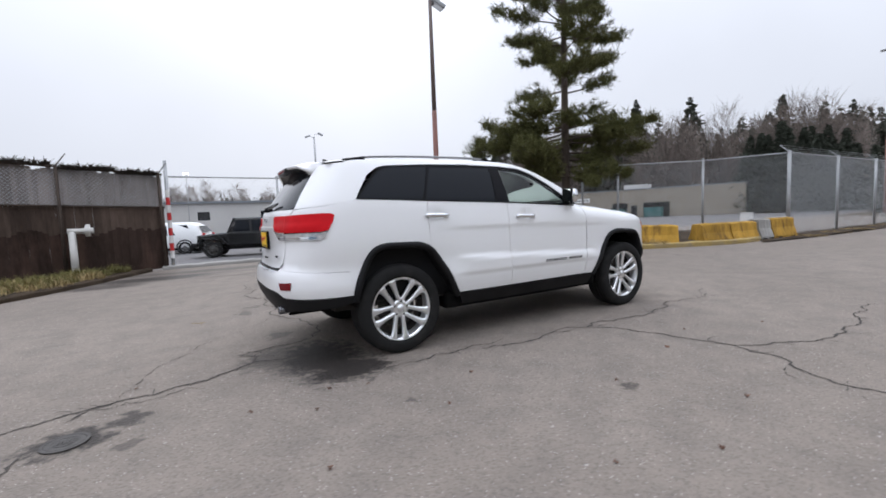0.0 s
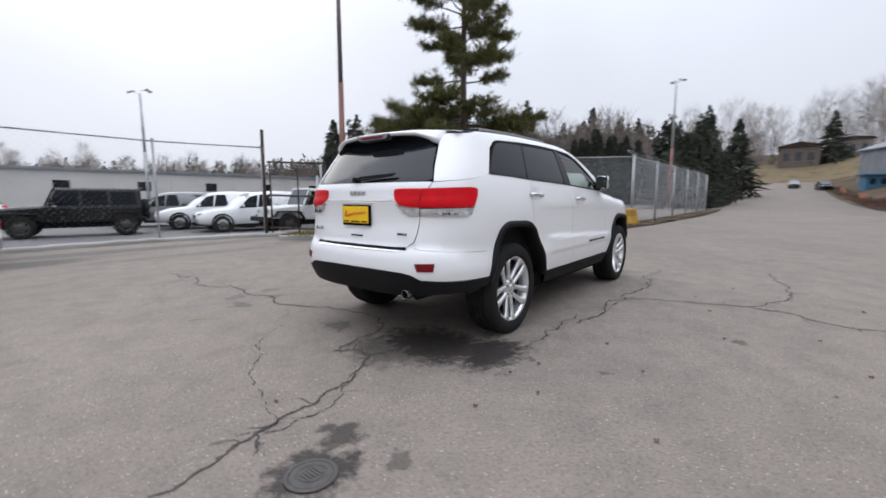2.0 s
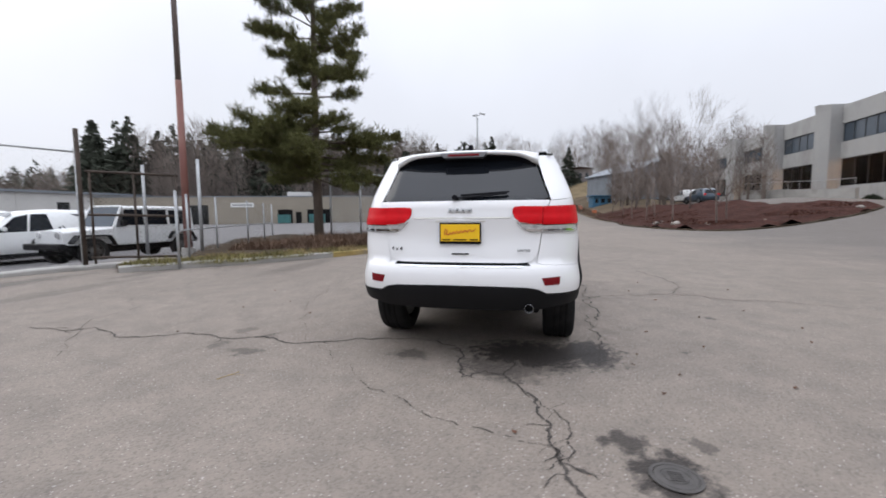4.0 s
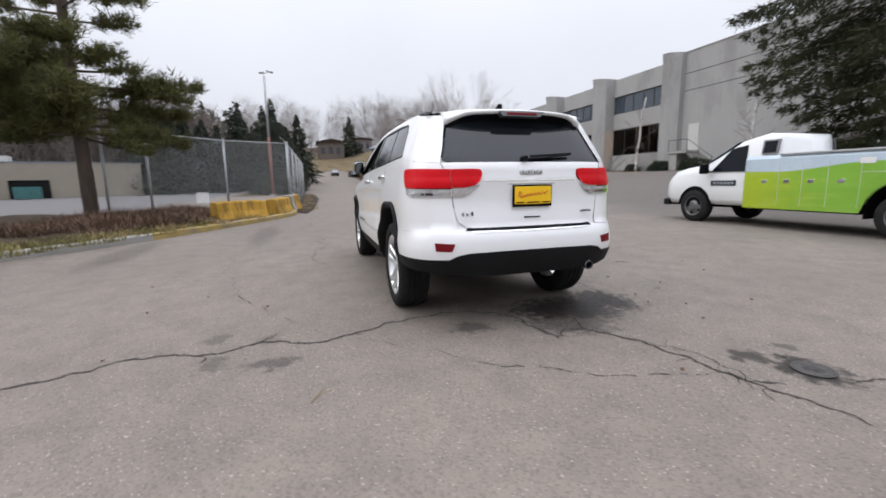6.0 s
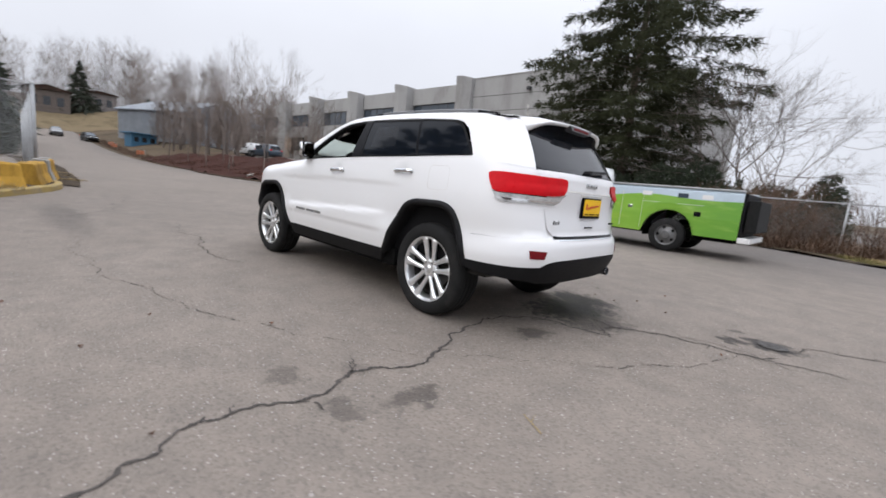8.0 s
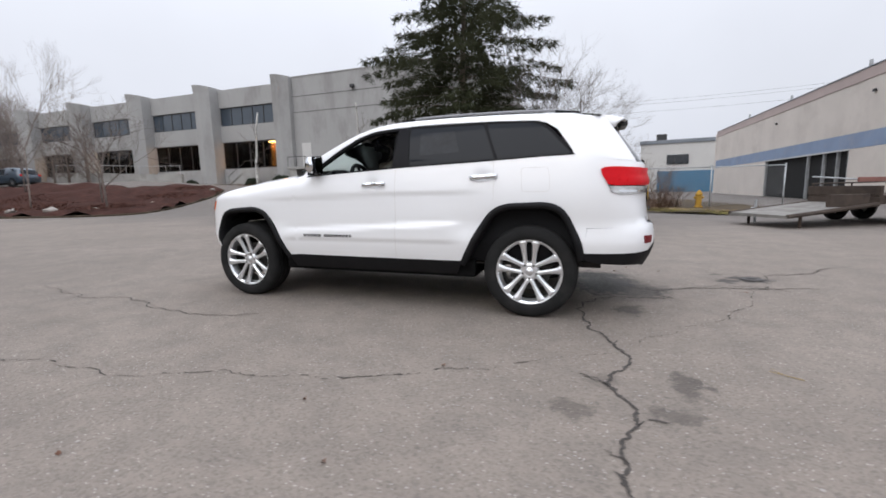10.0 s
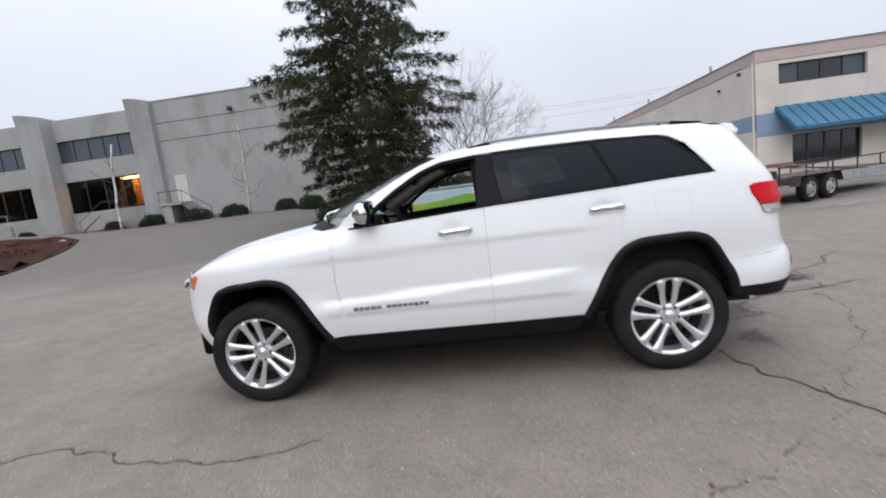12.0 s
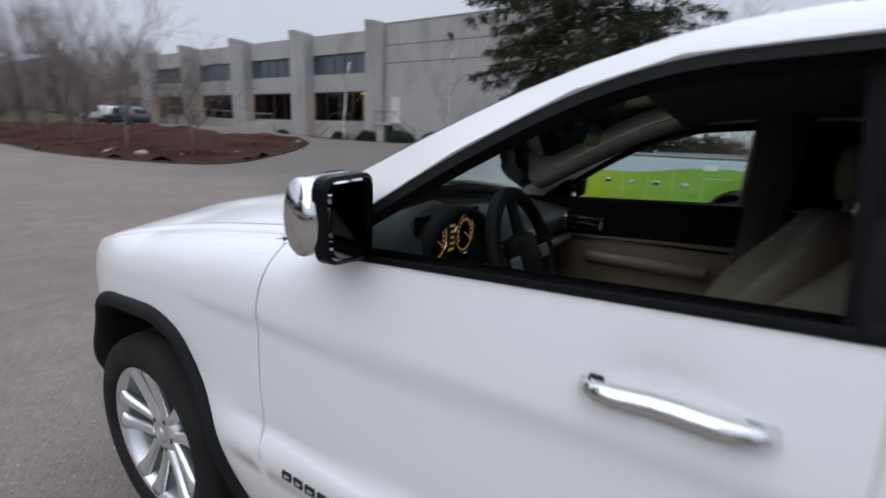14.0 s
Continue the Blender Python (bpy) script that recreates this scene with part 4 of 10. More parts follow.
chain_fence("yard_fence", [(16.45 + 4.15 * k, 2.45 - 0.06 * k) for k in range(6)], 2.88, "tall galvanised chain-link fence along the hill road with barbed wire arms", 0.062, 0.0050, arms=1, post_r=0.045, wire="galv_wire")
chain_fence("storage_fence", [(16.44, 2.475), (15.42, 4.80), (13.0, 6.75), (11.95, 7.6)], 2.88, "tall galvanised chain-link fence across the storage yard", 0.075, 0.0026, post_r=0.04, wire="galv_wire")
chain_fence("lot_fence", [(-2.05, 9.85), (0.85, 9.95), (3.3, 9.15)], 2.55, "chain-link fence before the car lot with a sagging top rail", 0.14, 0.0006)
chain_fence("island_fence", [(3.6, 6.95), (5.0, 8.0), (6.87, 8.75), (9.6, 9.75), (12.2, 10.9), (14.4, 12.0)], 1.62, "low weathered chain-link fence behind the island with a middle rail", 0.10, 0.0018, top=False, low_rail=True)
# tall end posts of the gate way
for x, y, h, lab in ((-2.05, 9.78, 2.98, "steel gate post with worn red and white hazard tape"), (3.32, 9.12, 3.05, "dark steel gate post"), (6.09, 8.59, 2.72, "plain galvanised steel gate post"), (6.6, 11.0, 2.7, "plain galvanised steel gate post")):
    t = thing("gate_post", pose(x, y, 0), lab, "gate post", "gate posts")
    part("post", rod(bmesh.new(), (0, 0, -0.05), (0, 0, h), 0.047, 0.045, 12), "rusty" if 0 < x < 5 else "galv", t, smooth=True)
    if x < 0:
        for k in range(9):
            bm = bmesh.new()
            lathe(bm, [(0.052, 0.30 + 0.21 * k), (0.052, 0.50 + 0.21 * k)], 12, "Z")
            part("tape_band", bm, "tape_red" if k % 2 else "tape_white", t, smooth=True)
gate = thing("swing_gate", Matrix(), "dark sagging steel gate leaf standing closed", "gate")
ga, gb = Vector((3.4, 9.05, 0)), Vector((4.45, 7.68, 0))
for z in (0.25, 1.2, 2.15):
    part("gate_rail", rod(bmesh.new(), ga + Vector((0, 0, z)), gb + Vector((0, 0, z - 0.05)), 0.028, 0.028, 8), "rusty", gate, smooth=True)
for q in (0.04, 0.5, 0.97):
    part("gate_stile", rod(bmesh.new(), ga.lerp(gb, q) + Vector((0, 0, 0.08)), ga.lerp(gb, q) + Vector((0, 0, 2.15)), 0.024, 0.024, 8), "rusty", gate, smooth=True)
bm = bmesh.new()
mesh_wires(bm, ga, gb, 0.25, 2.12, 0.1, 0.0016)
part("wire_mesh", bm, "rusty", gate)
kerb("kerb_lot", [(-2.3, 9.55), (0.8, 9.65), (3.3, 8.85), (4.4, 7.4)], "concrete", "low concrete kerb under the lot fence", 0.3, 0.10)

# brown slatted screen fence
SA, SB = Vector((-2.15, 9.75, 0)), Vector((-6.9, 8.25, 0))
screen_fence = thing("slatted_fence", Matrix(), "weathered brown slatted screen fence with a wire top", "fence")
sd = (SB - SA).normalized()
sn = Vector((-sd.y, sd.x, 0))
rng = random.Random(11)
L = (SB - SA).length


def fence_slat(name, k, z0, z1, material, back, odd):
    """One board of the screen, standing k metres along it."""
    a, b = SA + sd * k, SA + sd * (k + 0.089)
    off = sn * (back + (0.006 if odd else -0.006) + rng.uniform(-0.003, 0.003))
    tilt = sd * rng.uniform(-0.006, 0.006)
    cs = [a - sn * 0.005 + off, b - sn * 0.005 + off, b + sn * 0.005 + off, a + sn * 0.005 + off]
    part(name, sweep(bmesh.new(), [[c + Vector((0, 0, z0)) for c in cs], [c + tilt + Vector((0, 0, z1)) for c in cs]]), material, screen_fence)


for n in range(int(L / 0.085)):
    k = n * 0.085
    rise = 0.045 * k
    fence_slat("slat", k, 0.04, 1.12 + 0.16 * noise.noise((k * 1.7, 2, 0)) + rng.uniform(-0.05, 0.05), "slat", 0.0, n % 2)
    fence_slat("middle_slat", k, 0.75, 1.72 + rise * 0.6 + rng.uniform(-0.02, 0.02), "slat_mid", -0.03, n % 2)
    fence_slat("upper_slat", k, 1.62, 2.57 + rise + 0.10 * noise.noise((k * 2.3, 7, 0)) + rng.uniform(-0.05, 0.04), "slat_old", -0.06, n % 2)
bm = bmesh.new()
mesh_wires(bm, SA + sn * 0.02, SB + sn * 0.02, 1.75, 2.62, 0.085, 0.003)
part("wire_mesh", bm, "galv_wire", screen_fence, "dull diamond mesh over the upper slats")
for z, up in ((1.70, 0.027), (2.58, 0.045)):
    part("rail", rod(bmesh.new(), SA + Vector((0, 0, z)) + sn * 0.045, SB + Vector((0, 0, z + up * L)) + sn * 0.045, 0.024, 0.024, 8), "rusty", screen_fence, smooth=True)
for q in (0.02, 0.43, 0.72, 1.0):
    p = SA.lerp(SB, q) + sn * 0.085
    zt = 2.62 + 0.045 * L * q
    part("post", rod(bmesh.new(), p, p + Vector((0, 0, zt)), 0.035, 0.035, 10), "rusty", screen_fence, smooth=True)
    part("barb_arm", rod(bmesh.new(), p + Vector((0, 0, zt - 0.03)), p + Vector((0, 0, zt + 0.27)) + sd * -0.2, 0.016, 0.012, 6), "rusty", screen_fence)
for n, (k0, k1, z) in enumerate(((0.15, 0.9, 2.56), (1.1, 2.0, 2.62), (2.3, 3.9, 2.70), (3.9, 4.9, 2.76))):
    blades("dead_vine", "twig_dark", [(*(SA + sd * (k0 + (k1 - k0) * q))[:2], 0.10, 1) for q in np.linspace(0, 1, 9)], 900, 0.19, 0.14, 0.016, 140 + n, "dead creeper tangled along the fence top", "creeper", 1.4, z)
kerb("kerb_slatted_fence", [(-7.0, 3.0), (-5.2, 4.5), (-4.15, 5.75), (-3.4, 7.2), (-2.9, 8.4), (-2.5, 9.4)], "soil", "low dirt-covered kerb before the slatted fence", 0.16, 0.10, seed=6)
bed("fence_bed", [(-7.0, 3.2), (-5.2, 4.7), (-4.25, 5.9), (-3.5, 7.3), (-3.0, 8.5), (-2.6, 9.5), (-7.0, 8.1)], "soil", "grassy soil strip before the slatted fence", 0.06, 0.1)
blades("fence_grass", "grass", [(-4.4, 7.2, 0.8, 3), (-3.8, 8.2, 0.6, 2), (-5.2, 6.4, 0.9, 2), (-3.2, 8.9, 0.3, 1)], 3800, 0.24, 0.10, 0.007, 15, "uncut grass at the foot of the slatted fence", "grass", 0.8, 0.1)
blades("fence_straw", "straw", [(-4.4, 6.8, 0.8, 3), (-3.7, 7.7, 0.5, 2), (-5.2, 6.0, 0.9, 2)], 1500, 0.2, 0.12, 0.008, 16, "dead grass at the foot of the slatted fence", "grass", 1.0, 0.1)

# white standpipe
sp = thing("standpipe", pose(-3.97, 8.9, 0.05), "chalky white steel standpipe with a side outlet", "pipe")
part("upright", rod(bmesh.new(), (0, 0, -0.05), (0, 0, 1.08), 0.075, 0.072, 14), "white_pipe", sp, smooth=True)
part("elbow", rod(bmesh.new(), (-0.075, 0, 1.10), (0.26, 0, 1.10), 0.062, 0.06, 14), "white_pipe", sp, smooth=True)
bm = bmesh.new()
lathe(bm, [(0.001, -0.10), (0.07, -0.10), (0.075, -0.04), (0.11, -0.04), (0.11, 0.05), (0.07, 0.06), (0.06, 0.12), (0.001, 0.12)], 14, "Y")
out = part("outlet_flange", bm, "white_pipe", sp, smooth=False)
out.matrix_local = pose(0.30, 0, 1.10, 0, 0, 90)
part("outlet_branch", rod(bmesh.new(), (0.30, 0, 0.96), (0.30, 0, 1.25), 0.055, 0.05, 10), "white_pipe", sp, smooth=True)


# ---- light poles ----
def light_pole(x, y, h, lower, upper, split, heads, label, r=0.10):
    z = ground_z(x, y)
    t = thing("light_pole", pose(x, y, z), label, "light pole", "light poles")
    part("base_collar", rod(bmesh.new(), (0, 0, -0.1), (0, 0, 0.25), r * 1.9, r * 1.7, 14), "concrete", t)
    part("lower_shaft", rod(bmesh.new(), (0, 0, 0.2), (0, 0, split), r, r * 0.86, 12), lower, t, smooth=True)
    part("upper_shaft", rod(bmesh.new(), (0, 0, split), (0, 0, h), r * 0.80, r * 0.55, 12), upper, t, smooth=True)
    for dx, dy, dz, lit in heads:
        p = part("lamp_arm", rod(bmesh.new(), (0, 0, h + dz - 0.1), (dx * 0.7, dy * 0.7, h + dz), 0.025, 0.025, 8), upper, t, smooth=True)
        ang = math.degrees(math.atan2(dy, dx))
        hd = part("lamp_head", box_bm(-0.22, 0.30, -0.17, 0.17, -0.05, 0.09, 0.03), "galv", t)
        hd.matrix_local = pose(dx, dy, h + dz, 0, 22, ang)
        ln_ = part("lamp_lens", box_bm(-0.14, 0.26, -0.13, 0.13, -0.062, -0.052, 0.003), "cold_light" if lit else "clear_lens", hd)
    return t


light_pole(6.16, 9.12, 9.6, "red_pole", "pole_grey", 4.9, [(0.25, 0.0, -1.0, False), (-0.25, 0.0, 0.05, False), (0.1, 0.3, 0.1, False)], "tall steel light pole, rust-red below and grey above", 0.10)
light_pole(37.0, 4.8, 10.3, "red_pole", "galv", 5.2, [(-0.7, 0.1, 0.1, False), (-0.5, -0.5, 0.25, False)], "tall light pole behind the yard fence with twin floodlights", 0.14)
light_pole(9.8, 40.5, 9.9, "galv", "galv", 5.0, [(-0.6, 0.0, 0.0, False), (0.6, 0.0, 0.3, False)], "pale light pole in the car lot with twin floodlights", 0.14)


# ---- trees ----
def tuft_mesh(centres, dirs, size, per, width, rng, droop=0.0):
    """Needle tufts: per thin triangles round each centre, biased along dirs."""
    n = len(centres)
    c = np.repeat(np.array(centres), per, 0)
    d = np.repeat(np.array(dirs), per, 0)
    v = rng.normal(size=(n * per, 3)) * 0.75 + d
    v[:, 2] -= droop
    v /= np.linalg.norm(v, axis=1)[:, None] + 1e-9
    ln_ = (np.repeat(np.array(size), per) * rng.uniform(0.6, 1.2, n * per))[:, None]
    s = np.cross(v, rng.normal(size=v.shape))
    s /= np.linalg.norm(s, axis=1)[:, None] + 1e-9
    jit = rng.normal(size=v.shape) * ln_ * 0.25
    verts = np.concatenate([c + jit - s * width, c + jit + s * width, c + jit + v * ln_])
    k = np.arange(n * per)
    return verts, np.stack([k, k + n * per, k + 2 * n * per], 1).tolist()


def limb_path(p, d, length, rise, segs, rng, wobble=0.12):
    out = [np.array(p, float)]
    d = np.array(d, float)
    for _ in range(segs):
        d = d + np.array([rng.normal() * wobble, rng.normal() * wobble, rise / segs])
        d /= np.linalg.norm(d)
        out.append(out[-1] + d * length / segs)
    return out


def taper_tube(bm, pts, r0, r1, n=5):
    k = len(pts) - 1
    for i in range(k):
        rod(bm, pts[i], pts[i + 1], r0 + (r1 - r0) * i / k, r0 + (r1 - r0) * (i + 1) / k, n, cap=(i == k - 1))


def stem_skin(bm, pts, r0, r1, n=8):
    """One unbroken tapering stem along a rising path."""
    k = len(pts) - 1
    rings = []
    for i, p in enumerate(pts):
        r = r0 + (r1 - r0) * i / k
        rings.append([Vector((p[0] + r * math.cos(2 * math.pi * j / n), p[1] + r * math.sin(2 * math.pi * j / n), p[2])) for j in range(n)])
    return sweep(bm, rings)


def pine(x, y, seed):
    """Whorls of level limbs with flat needle plates, open to the sky between them."""
    rng = np.random.default_rng(seed)
    z = ground_z(x, y)
    t = thing("pine_tree", pose(x, y, z + 0.1), "tall open-crowned pine with layered dark green needle clumps", "tree")
    bm = bmesh.new()
    H = 12.6

    def stem_at(h):
        return np.array([0.10 * math.sin(h * 0.5) * h / 12, 0.12 * math.sin(h * 0.37 + 1) * h / 12, h])

    taper_tube(bm, [Vector(stem_at(h)) for h in np.linspace(-0.2, H, 16)], 0.20, 0.03, 10)
    reach = ((2.2, 2.9), (3.0, 3.5), (4.2, 3.4), (5.2, 2.6), (6.0, 3.1), (7.2, 3.0), (8.2, 2.6), (9.6, 2.0), (11.2, 1.4), (12.4, 0.6))
    cen, dirs, size = [], [], []
    a, h = 0.0, 2.3
    while h < 12.5:
        h += (rng.uniform(0.03, 0.10) if h < 4.6 else rng.uniform(0.06, 0.18)) + (0.5 if 4.95 < h < 5.15 else 0.0) + (0.2 if 8.35 < h < 8.5 else 0.0)
        a += 2.4 + rng.normal() * 0.6
        R = lerp_table(reach, h) * rng.choice([0.5, 0.65, 0.8, 0.92, 1.04]) * (0.97 + 0.08 * math.cos(a - 2.25))
        limb = limb_path(stem_at(h), (math.cos(a), math.sin(a), (-0.14 if h < 5 else 0.08) + rng.normal() * 0.10), R, rng.uniform(0.0, 0.45), 7, rng, 0.13)
        taper_tube(bm, [Vector(p) for p in limb], 0.050 * (1.15 - h / 16), 0.010, 5)
        n = max(4, int(R * 4.4))
        for k in range(n):
            q = 0.36 + 0.64 * (k + rng.random()) / n
            i = min(6, int(q * 7))
            p = limb[i] + (limb[i + 1] - limb[i]) * (q * 7 - i)
            for _ in range(3):
                b = a + rng.choice([-1, 1]) * rng.uniform(0.2, 1.35)
                ln_ = (0.22 * R * (1.15 - q) + 0.26) * rng.uniform(0.5, 1.2)
                d = np.array([math.cos(b), math.sin(b), rng.uniform(-0.35, 0.65)])
                side = limb_path(p, d, ln_, 0.45, 3, rng, 0.18)
                rod(bm, Vector(side[0]), Vector(side[3]), 0.009, 0.004, 3, cap=False)
                m_ = max(3, int(ln_ / 0.075))
                for w in range(m_):
                    v = (w + 1) / m_ * 3
                    g = min(2, int(v))
                    cen.append(side[g] + (side[g + 1] - side[g]) * (v - g) + rng.normal(size=3) * np.array([0.06, 0.06, 0.06]))
                    dirs.append(d * 0.6 + np.array([0, 0, 0.65]))
                    size.append(rng.uniform(0.15, 0.25))
    part("trunk", bm, "bark", t, smooth=True)
    v, f = tuft_mesh(cen, dirs, size, 13, 0.012, rng)
    raw("crown", v, f, "pine_needle", t)
    return t


def spruce(x, y, seed):
    rng = np.random.default_rng(seed)
    z = ground_z(x, y)
    t = thing("spruce_tree", pose(x, y, z), "large dark spruce with drooping layered branches", "tree")
    bm = bmesh.new()
    H = 16.5
    taper_tube(bm, [Vector((0.05 * math.sin(h), 0.05 * math.cos(h), h)) for h in np.linspace(-0.2, H, 12)], 0.30, 0.03, 9)
    reach = ((0.6, 2.2), (2.5, 4.0), (4.5, 5.5), (6.5, 6.2), (8.5, 5.9), (10.5, 4.7), (12.5, 3.6), (14.5, 2.1), (16.5, 0.3))
    cen, dirs, size = [], [], []
    h, a = 0.8, 0.0
    while h < 16.3:
        k = 6 if h < 12 else 5
        for j in range(k):
            a = j * 2 * math.pi / k + h * 1.9 + rng.normal() * 0.25
            R = lerp_table(reach, h) * rng.uniform(0.6, 1.06)
            limb = limb_path((0, 0, h), (math.cos(a), math.sin(a), 0.10), R, -0.42, 5, rng, 0.05)
            limb[-1][2] += 0.12
            taper_tube(bm, [Vector(p) for p in limb], 0.045 * (1.1 - h / 18), 0.008, 4)
            steps = max(5, int(R * 4.6))
            for s in range(steps):
                q = 0.16 + 0.84 * (s + rng.random()) / steps
                i = min(4, int(q * 5))
                p = limb[i] + (limb[i + 1] - limb[i]) * (q * 5 - i)
                w = R * 0.30 * (1.1 - q) + 0.10
                for _ in range(3):
                    o = rng.uniform(-1, 1) * w
                    c = p + np.array([-math.sin(a) * o, math.cos(a) * o, -abs(o) * 0.25 - rng.uniform(0, 0.16)])
                    cen.append(c)
                    dirs.append(np.array([math.cos(a) * 0.8 - math.sin(a) * o, math.sin(a) * 0.8 + math.cos(a) * o, -0.35]))
                    size.append(rng.uniform(0.24, 0.42))
        h += 0.58
    part("trunk", bm, "bark", t, smooth=True)
    v, f = tuft_mesh(cen, dirs, size, 10, 0.026, rng, 0.25)
    raw("crown", v, f, "spruce_needle", t)
    return t


def grow(bm, p, d, length, r, depth, rng, spread, upward, n):
    pts = limb_path(p, d, length, upward, 3, rng, 0.12)
    taper_tube(bm, [Vector(q) for q in pts], r, r * 0.62, n)
    if depth == 0:
        return
    for i in range(3 if depth > 1 else 4):
        q = pts[1 + i % 3] if i else pts[3]
        e = np.array(d) + rng.normal(size=3) * spread
        e[2] += upward * 0.6
        e /= np.linalg.norm(e)
        grow(bm, q, e, length * rng.uniform(0.55, 0.82), r * 0.58, depth - 1, rng, spread, upward, max(3, n - 1))


def bare_tree(seed, height, label, material="bare_bark", spread=0.55, upward=0.35, r=0.085, name="bare_tree", depth=5):
    rng = np.random.default_rng(seed)
    t = thing(name, Matrix(), label, "tree", "bare trees")
    bm = bmesh.new()
    trunk = limb_path((0, 0, -0.2), (0.03, 0.02, 1), height * 0.36, 0.0, 4, rng, 0.03)
    stem_skin(bm, trunk, r, r * 0.75)
    part("trunk", bm, material, t, smooth=True)
    bm = bmesh.new()
    for k in range(5):
        a = k * 1.26 + rng.uniform(0, 0.5)
        d = np.array([math.cos(a) * spread, math.sin(a) * spread, 0.9])
        grow(bm, trunk[2 + k % 3] if k else trunk[-1], d / np.linalg.norm(d), height * rng.uniform(0.2, 0.28), r * 0.5, depth - 2, rng, spread * 0.7, upward, 4)
    part("crown", bm, material if material != "birch" else "bare_bark", t)
    return t


pine(11.2, 7.75, 21)
spruce(6.7, -19.8, 5)
first = bare_tree(31, 8.4, "leafless deciduous tree with fine pale twigs", spread=0.75, upward=0.22, r=0.06, depth=7)
first.matrix_world = pose(1.2, -19.5, 0.0)
second = bare_tree(37, 7.5, "leafless spreading tree in the mulched bed", spread=0.9, upward=0.15, r=0.06, depth=6)
second.matrix_world = pose(25.4, -11.8, 0.35)
third = bare_tree(41, 10.0, "tall slender leafless tree", material="wood_bare", spread=0.5, upward=0.35, r=0.05, depth=7)
third.matrix_world = pose(40.0, -12.0, ground_z(40, -12) + 0.3)
rng = random.Random(19)
for x, y, s, src in ((3.2, -22.5, 1.05, first), (0.1, -20.6, 0.85, first), (2.2, -18.9, 0.9, first), (30.0, -10.6, 1.0, third), (36.5, -10.4, 0.9, third), (43.0, -10.6, 1.1, third), (47.0, -13.5, 1.15, third), (52.0, -11.5, 1.0, third),
                     (57.0, -14.0, 1.2, third), (29.0, -13.8, 0.85, second), (38.5, -14.6, 0.9, second), (62.0, -12.0, 1.2, third)):
    o = copy_thing(src, pose(x, y, ground_z(x, y) + (0.3 if x > 20 else 0), 0, 0, rng.uniform(0, 360)) @ Matrix.Scale(s, 4))
    o.scale = (s, s, s)


def birch(x, y, h, seed):
    rng = np.random.default_rng(seed)
    z = ground_z(x, y)
    t = thing("young_birch", pose(x, y, z), "thin white-barked birch, bare, with a lopped top", "tree", "young birches")
    bm = bmesh.new()
    trunk = limb_path((0, 0, -0.1), (0.06, 0, 1), h, 0.0, 9, rng, 0.08)
    stem_skin(bm, trunk, 0.12, 0.07)
    part("trunk", bm, "birch", t, smooth=True)
    bm = bmesh.new()
    for k in range(7):
        a = rng.uniform(0, 6.28)
        grow(bm, trunk[2 + k % 5], np.array([math.cos(a), math.sin(a), 0.5]) / 1.12, h * 0.14, 0.022, 2, rng, 0.6, 0.2, 3)
    part("crown", bm, "bare_bark", t)


birch(30.6, -28.9, 7.4, 3)
birch(19.4, -29.0, 7.0, 9)


def bush(x, y, rx, rz, seed, label="clipped dark evergreen shrub at the wall"):
    rng = np.random.default_rng(seed)
    n = int(420 * max(1.0, rx * rz * 0.55))
    d = rng.normal(size=(n, 3))
    d /= np.linalg.norm(d, axis=1)[:, None]
    d[:, 2] = np.abs(d[:, 2])
    c = d * np.array([rx, rx, rz]) * rng.uniform(0.55, 1.0, n)[:, None]
    v, f = tuft_mesh(c, d, np.full(n, 0.22), 10, 0.03, rng)
    t = thing("shrub", pose(x, y, ground_z(x, y) - 0.05), label, "shrub", "shrubs")
    raw("foliage", v, f, "shrub", t)
    bm = bmesh.new()
    for k in range(5):
        rod(bm, (0, 0, 0), Vector(d[k]) * rx * 0.7, 0.03, 0.012, 5)
    part("stems", bm, "bark", t)


for n, (x, y, rx, rz) in enumerate(((28.1, -29.4, 1.0, 0.95), (24.4, -29.5, 1.4, 1.0), (20.9, -29.4, 1.15, 0.95), (16.3, -29.0, 0.9, 0.9), (14.0, -28.4, 1.1, 1.1), (31.9, -29.6, 0.7, 0.7), (40.4, -29.8, 0.7, 0.7))):
    bush(x, y, rx, rz, 50 + n)


def far_woods(name, spots, height, material, label, seed, per=150, spray=0.75):
    """Distant conifers: ragged cones of small sprays, all in one."""
    rng = np.random.default_rng(seed)
    V, F, base = [], [], 0
    for x, y, s in spots:
        h = height * s
        n = per
        q = rng.uniform(0.0, 1.0, n) ** 1.3
        r = (1 - q) * h * 0.25 * rng.uniform(0.5, 1.15, n) + 0.1
        a = rng.uniform(0, 6.28, n)
        c = np.stack([x + r * np.cos(a) * 0.7, y + r * np.sin(a) * 0.7, ground_z(x, y) + h * (0.06 + 0.93 * q)], 1)
        d = np.stack([np.cos(a), np.sin(a), np.full(n, -0.5)], 1)
        v, f = tuft_mesh(c, d, r * spray + 0.25, 4, h * 0.0227 * spray, rng)
        V.append(v)
        F += [[i + base for i in t] for t in f]
        base += len(v)
    return tagged(raw(name, np.concatenate(V), F, material), label, "trees", kind="stuff")


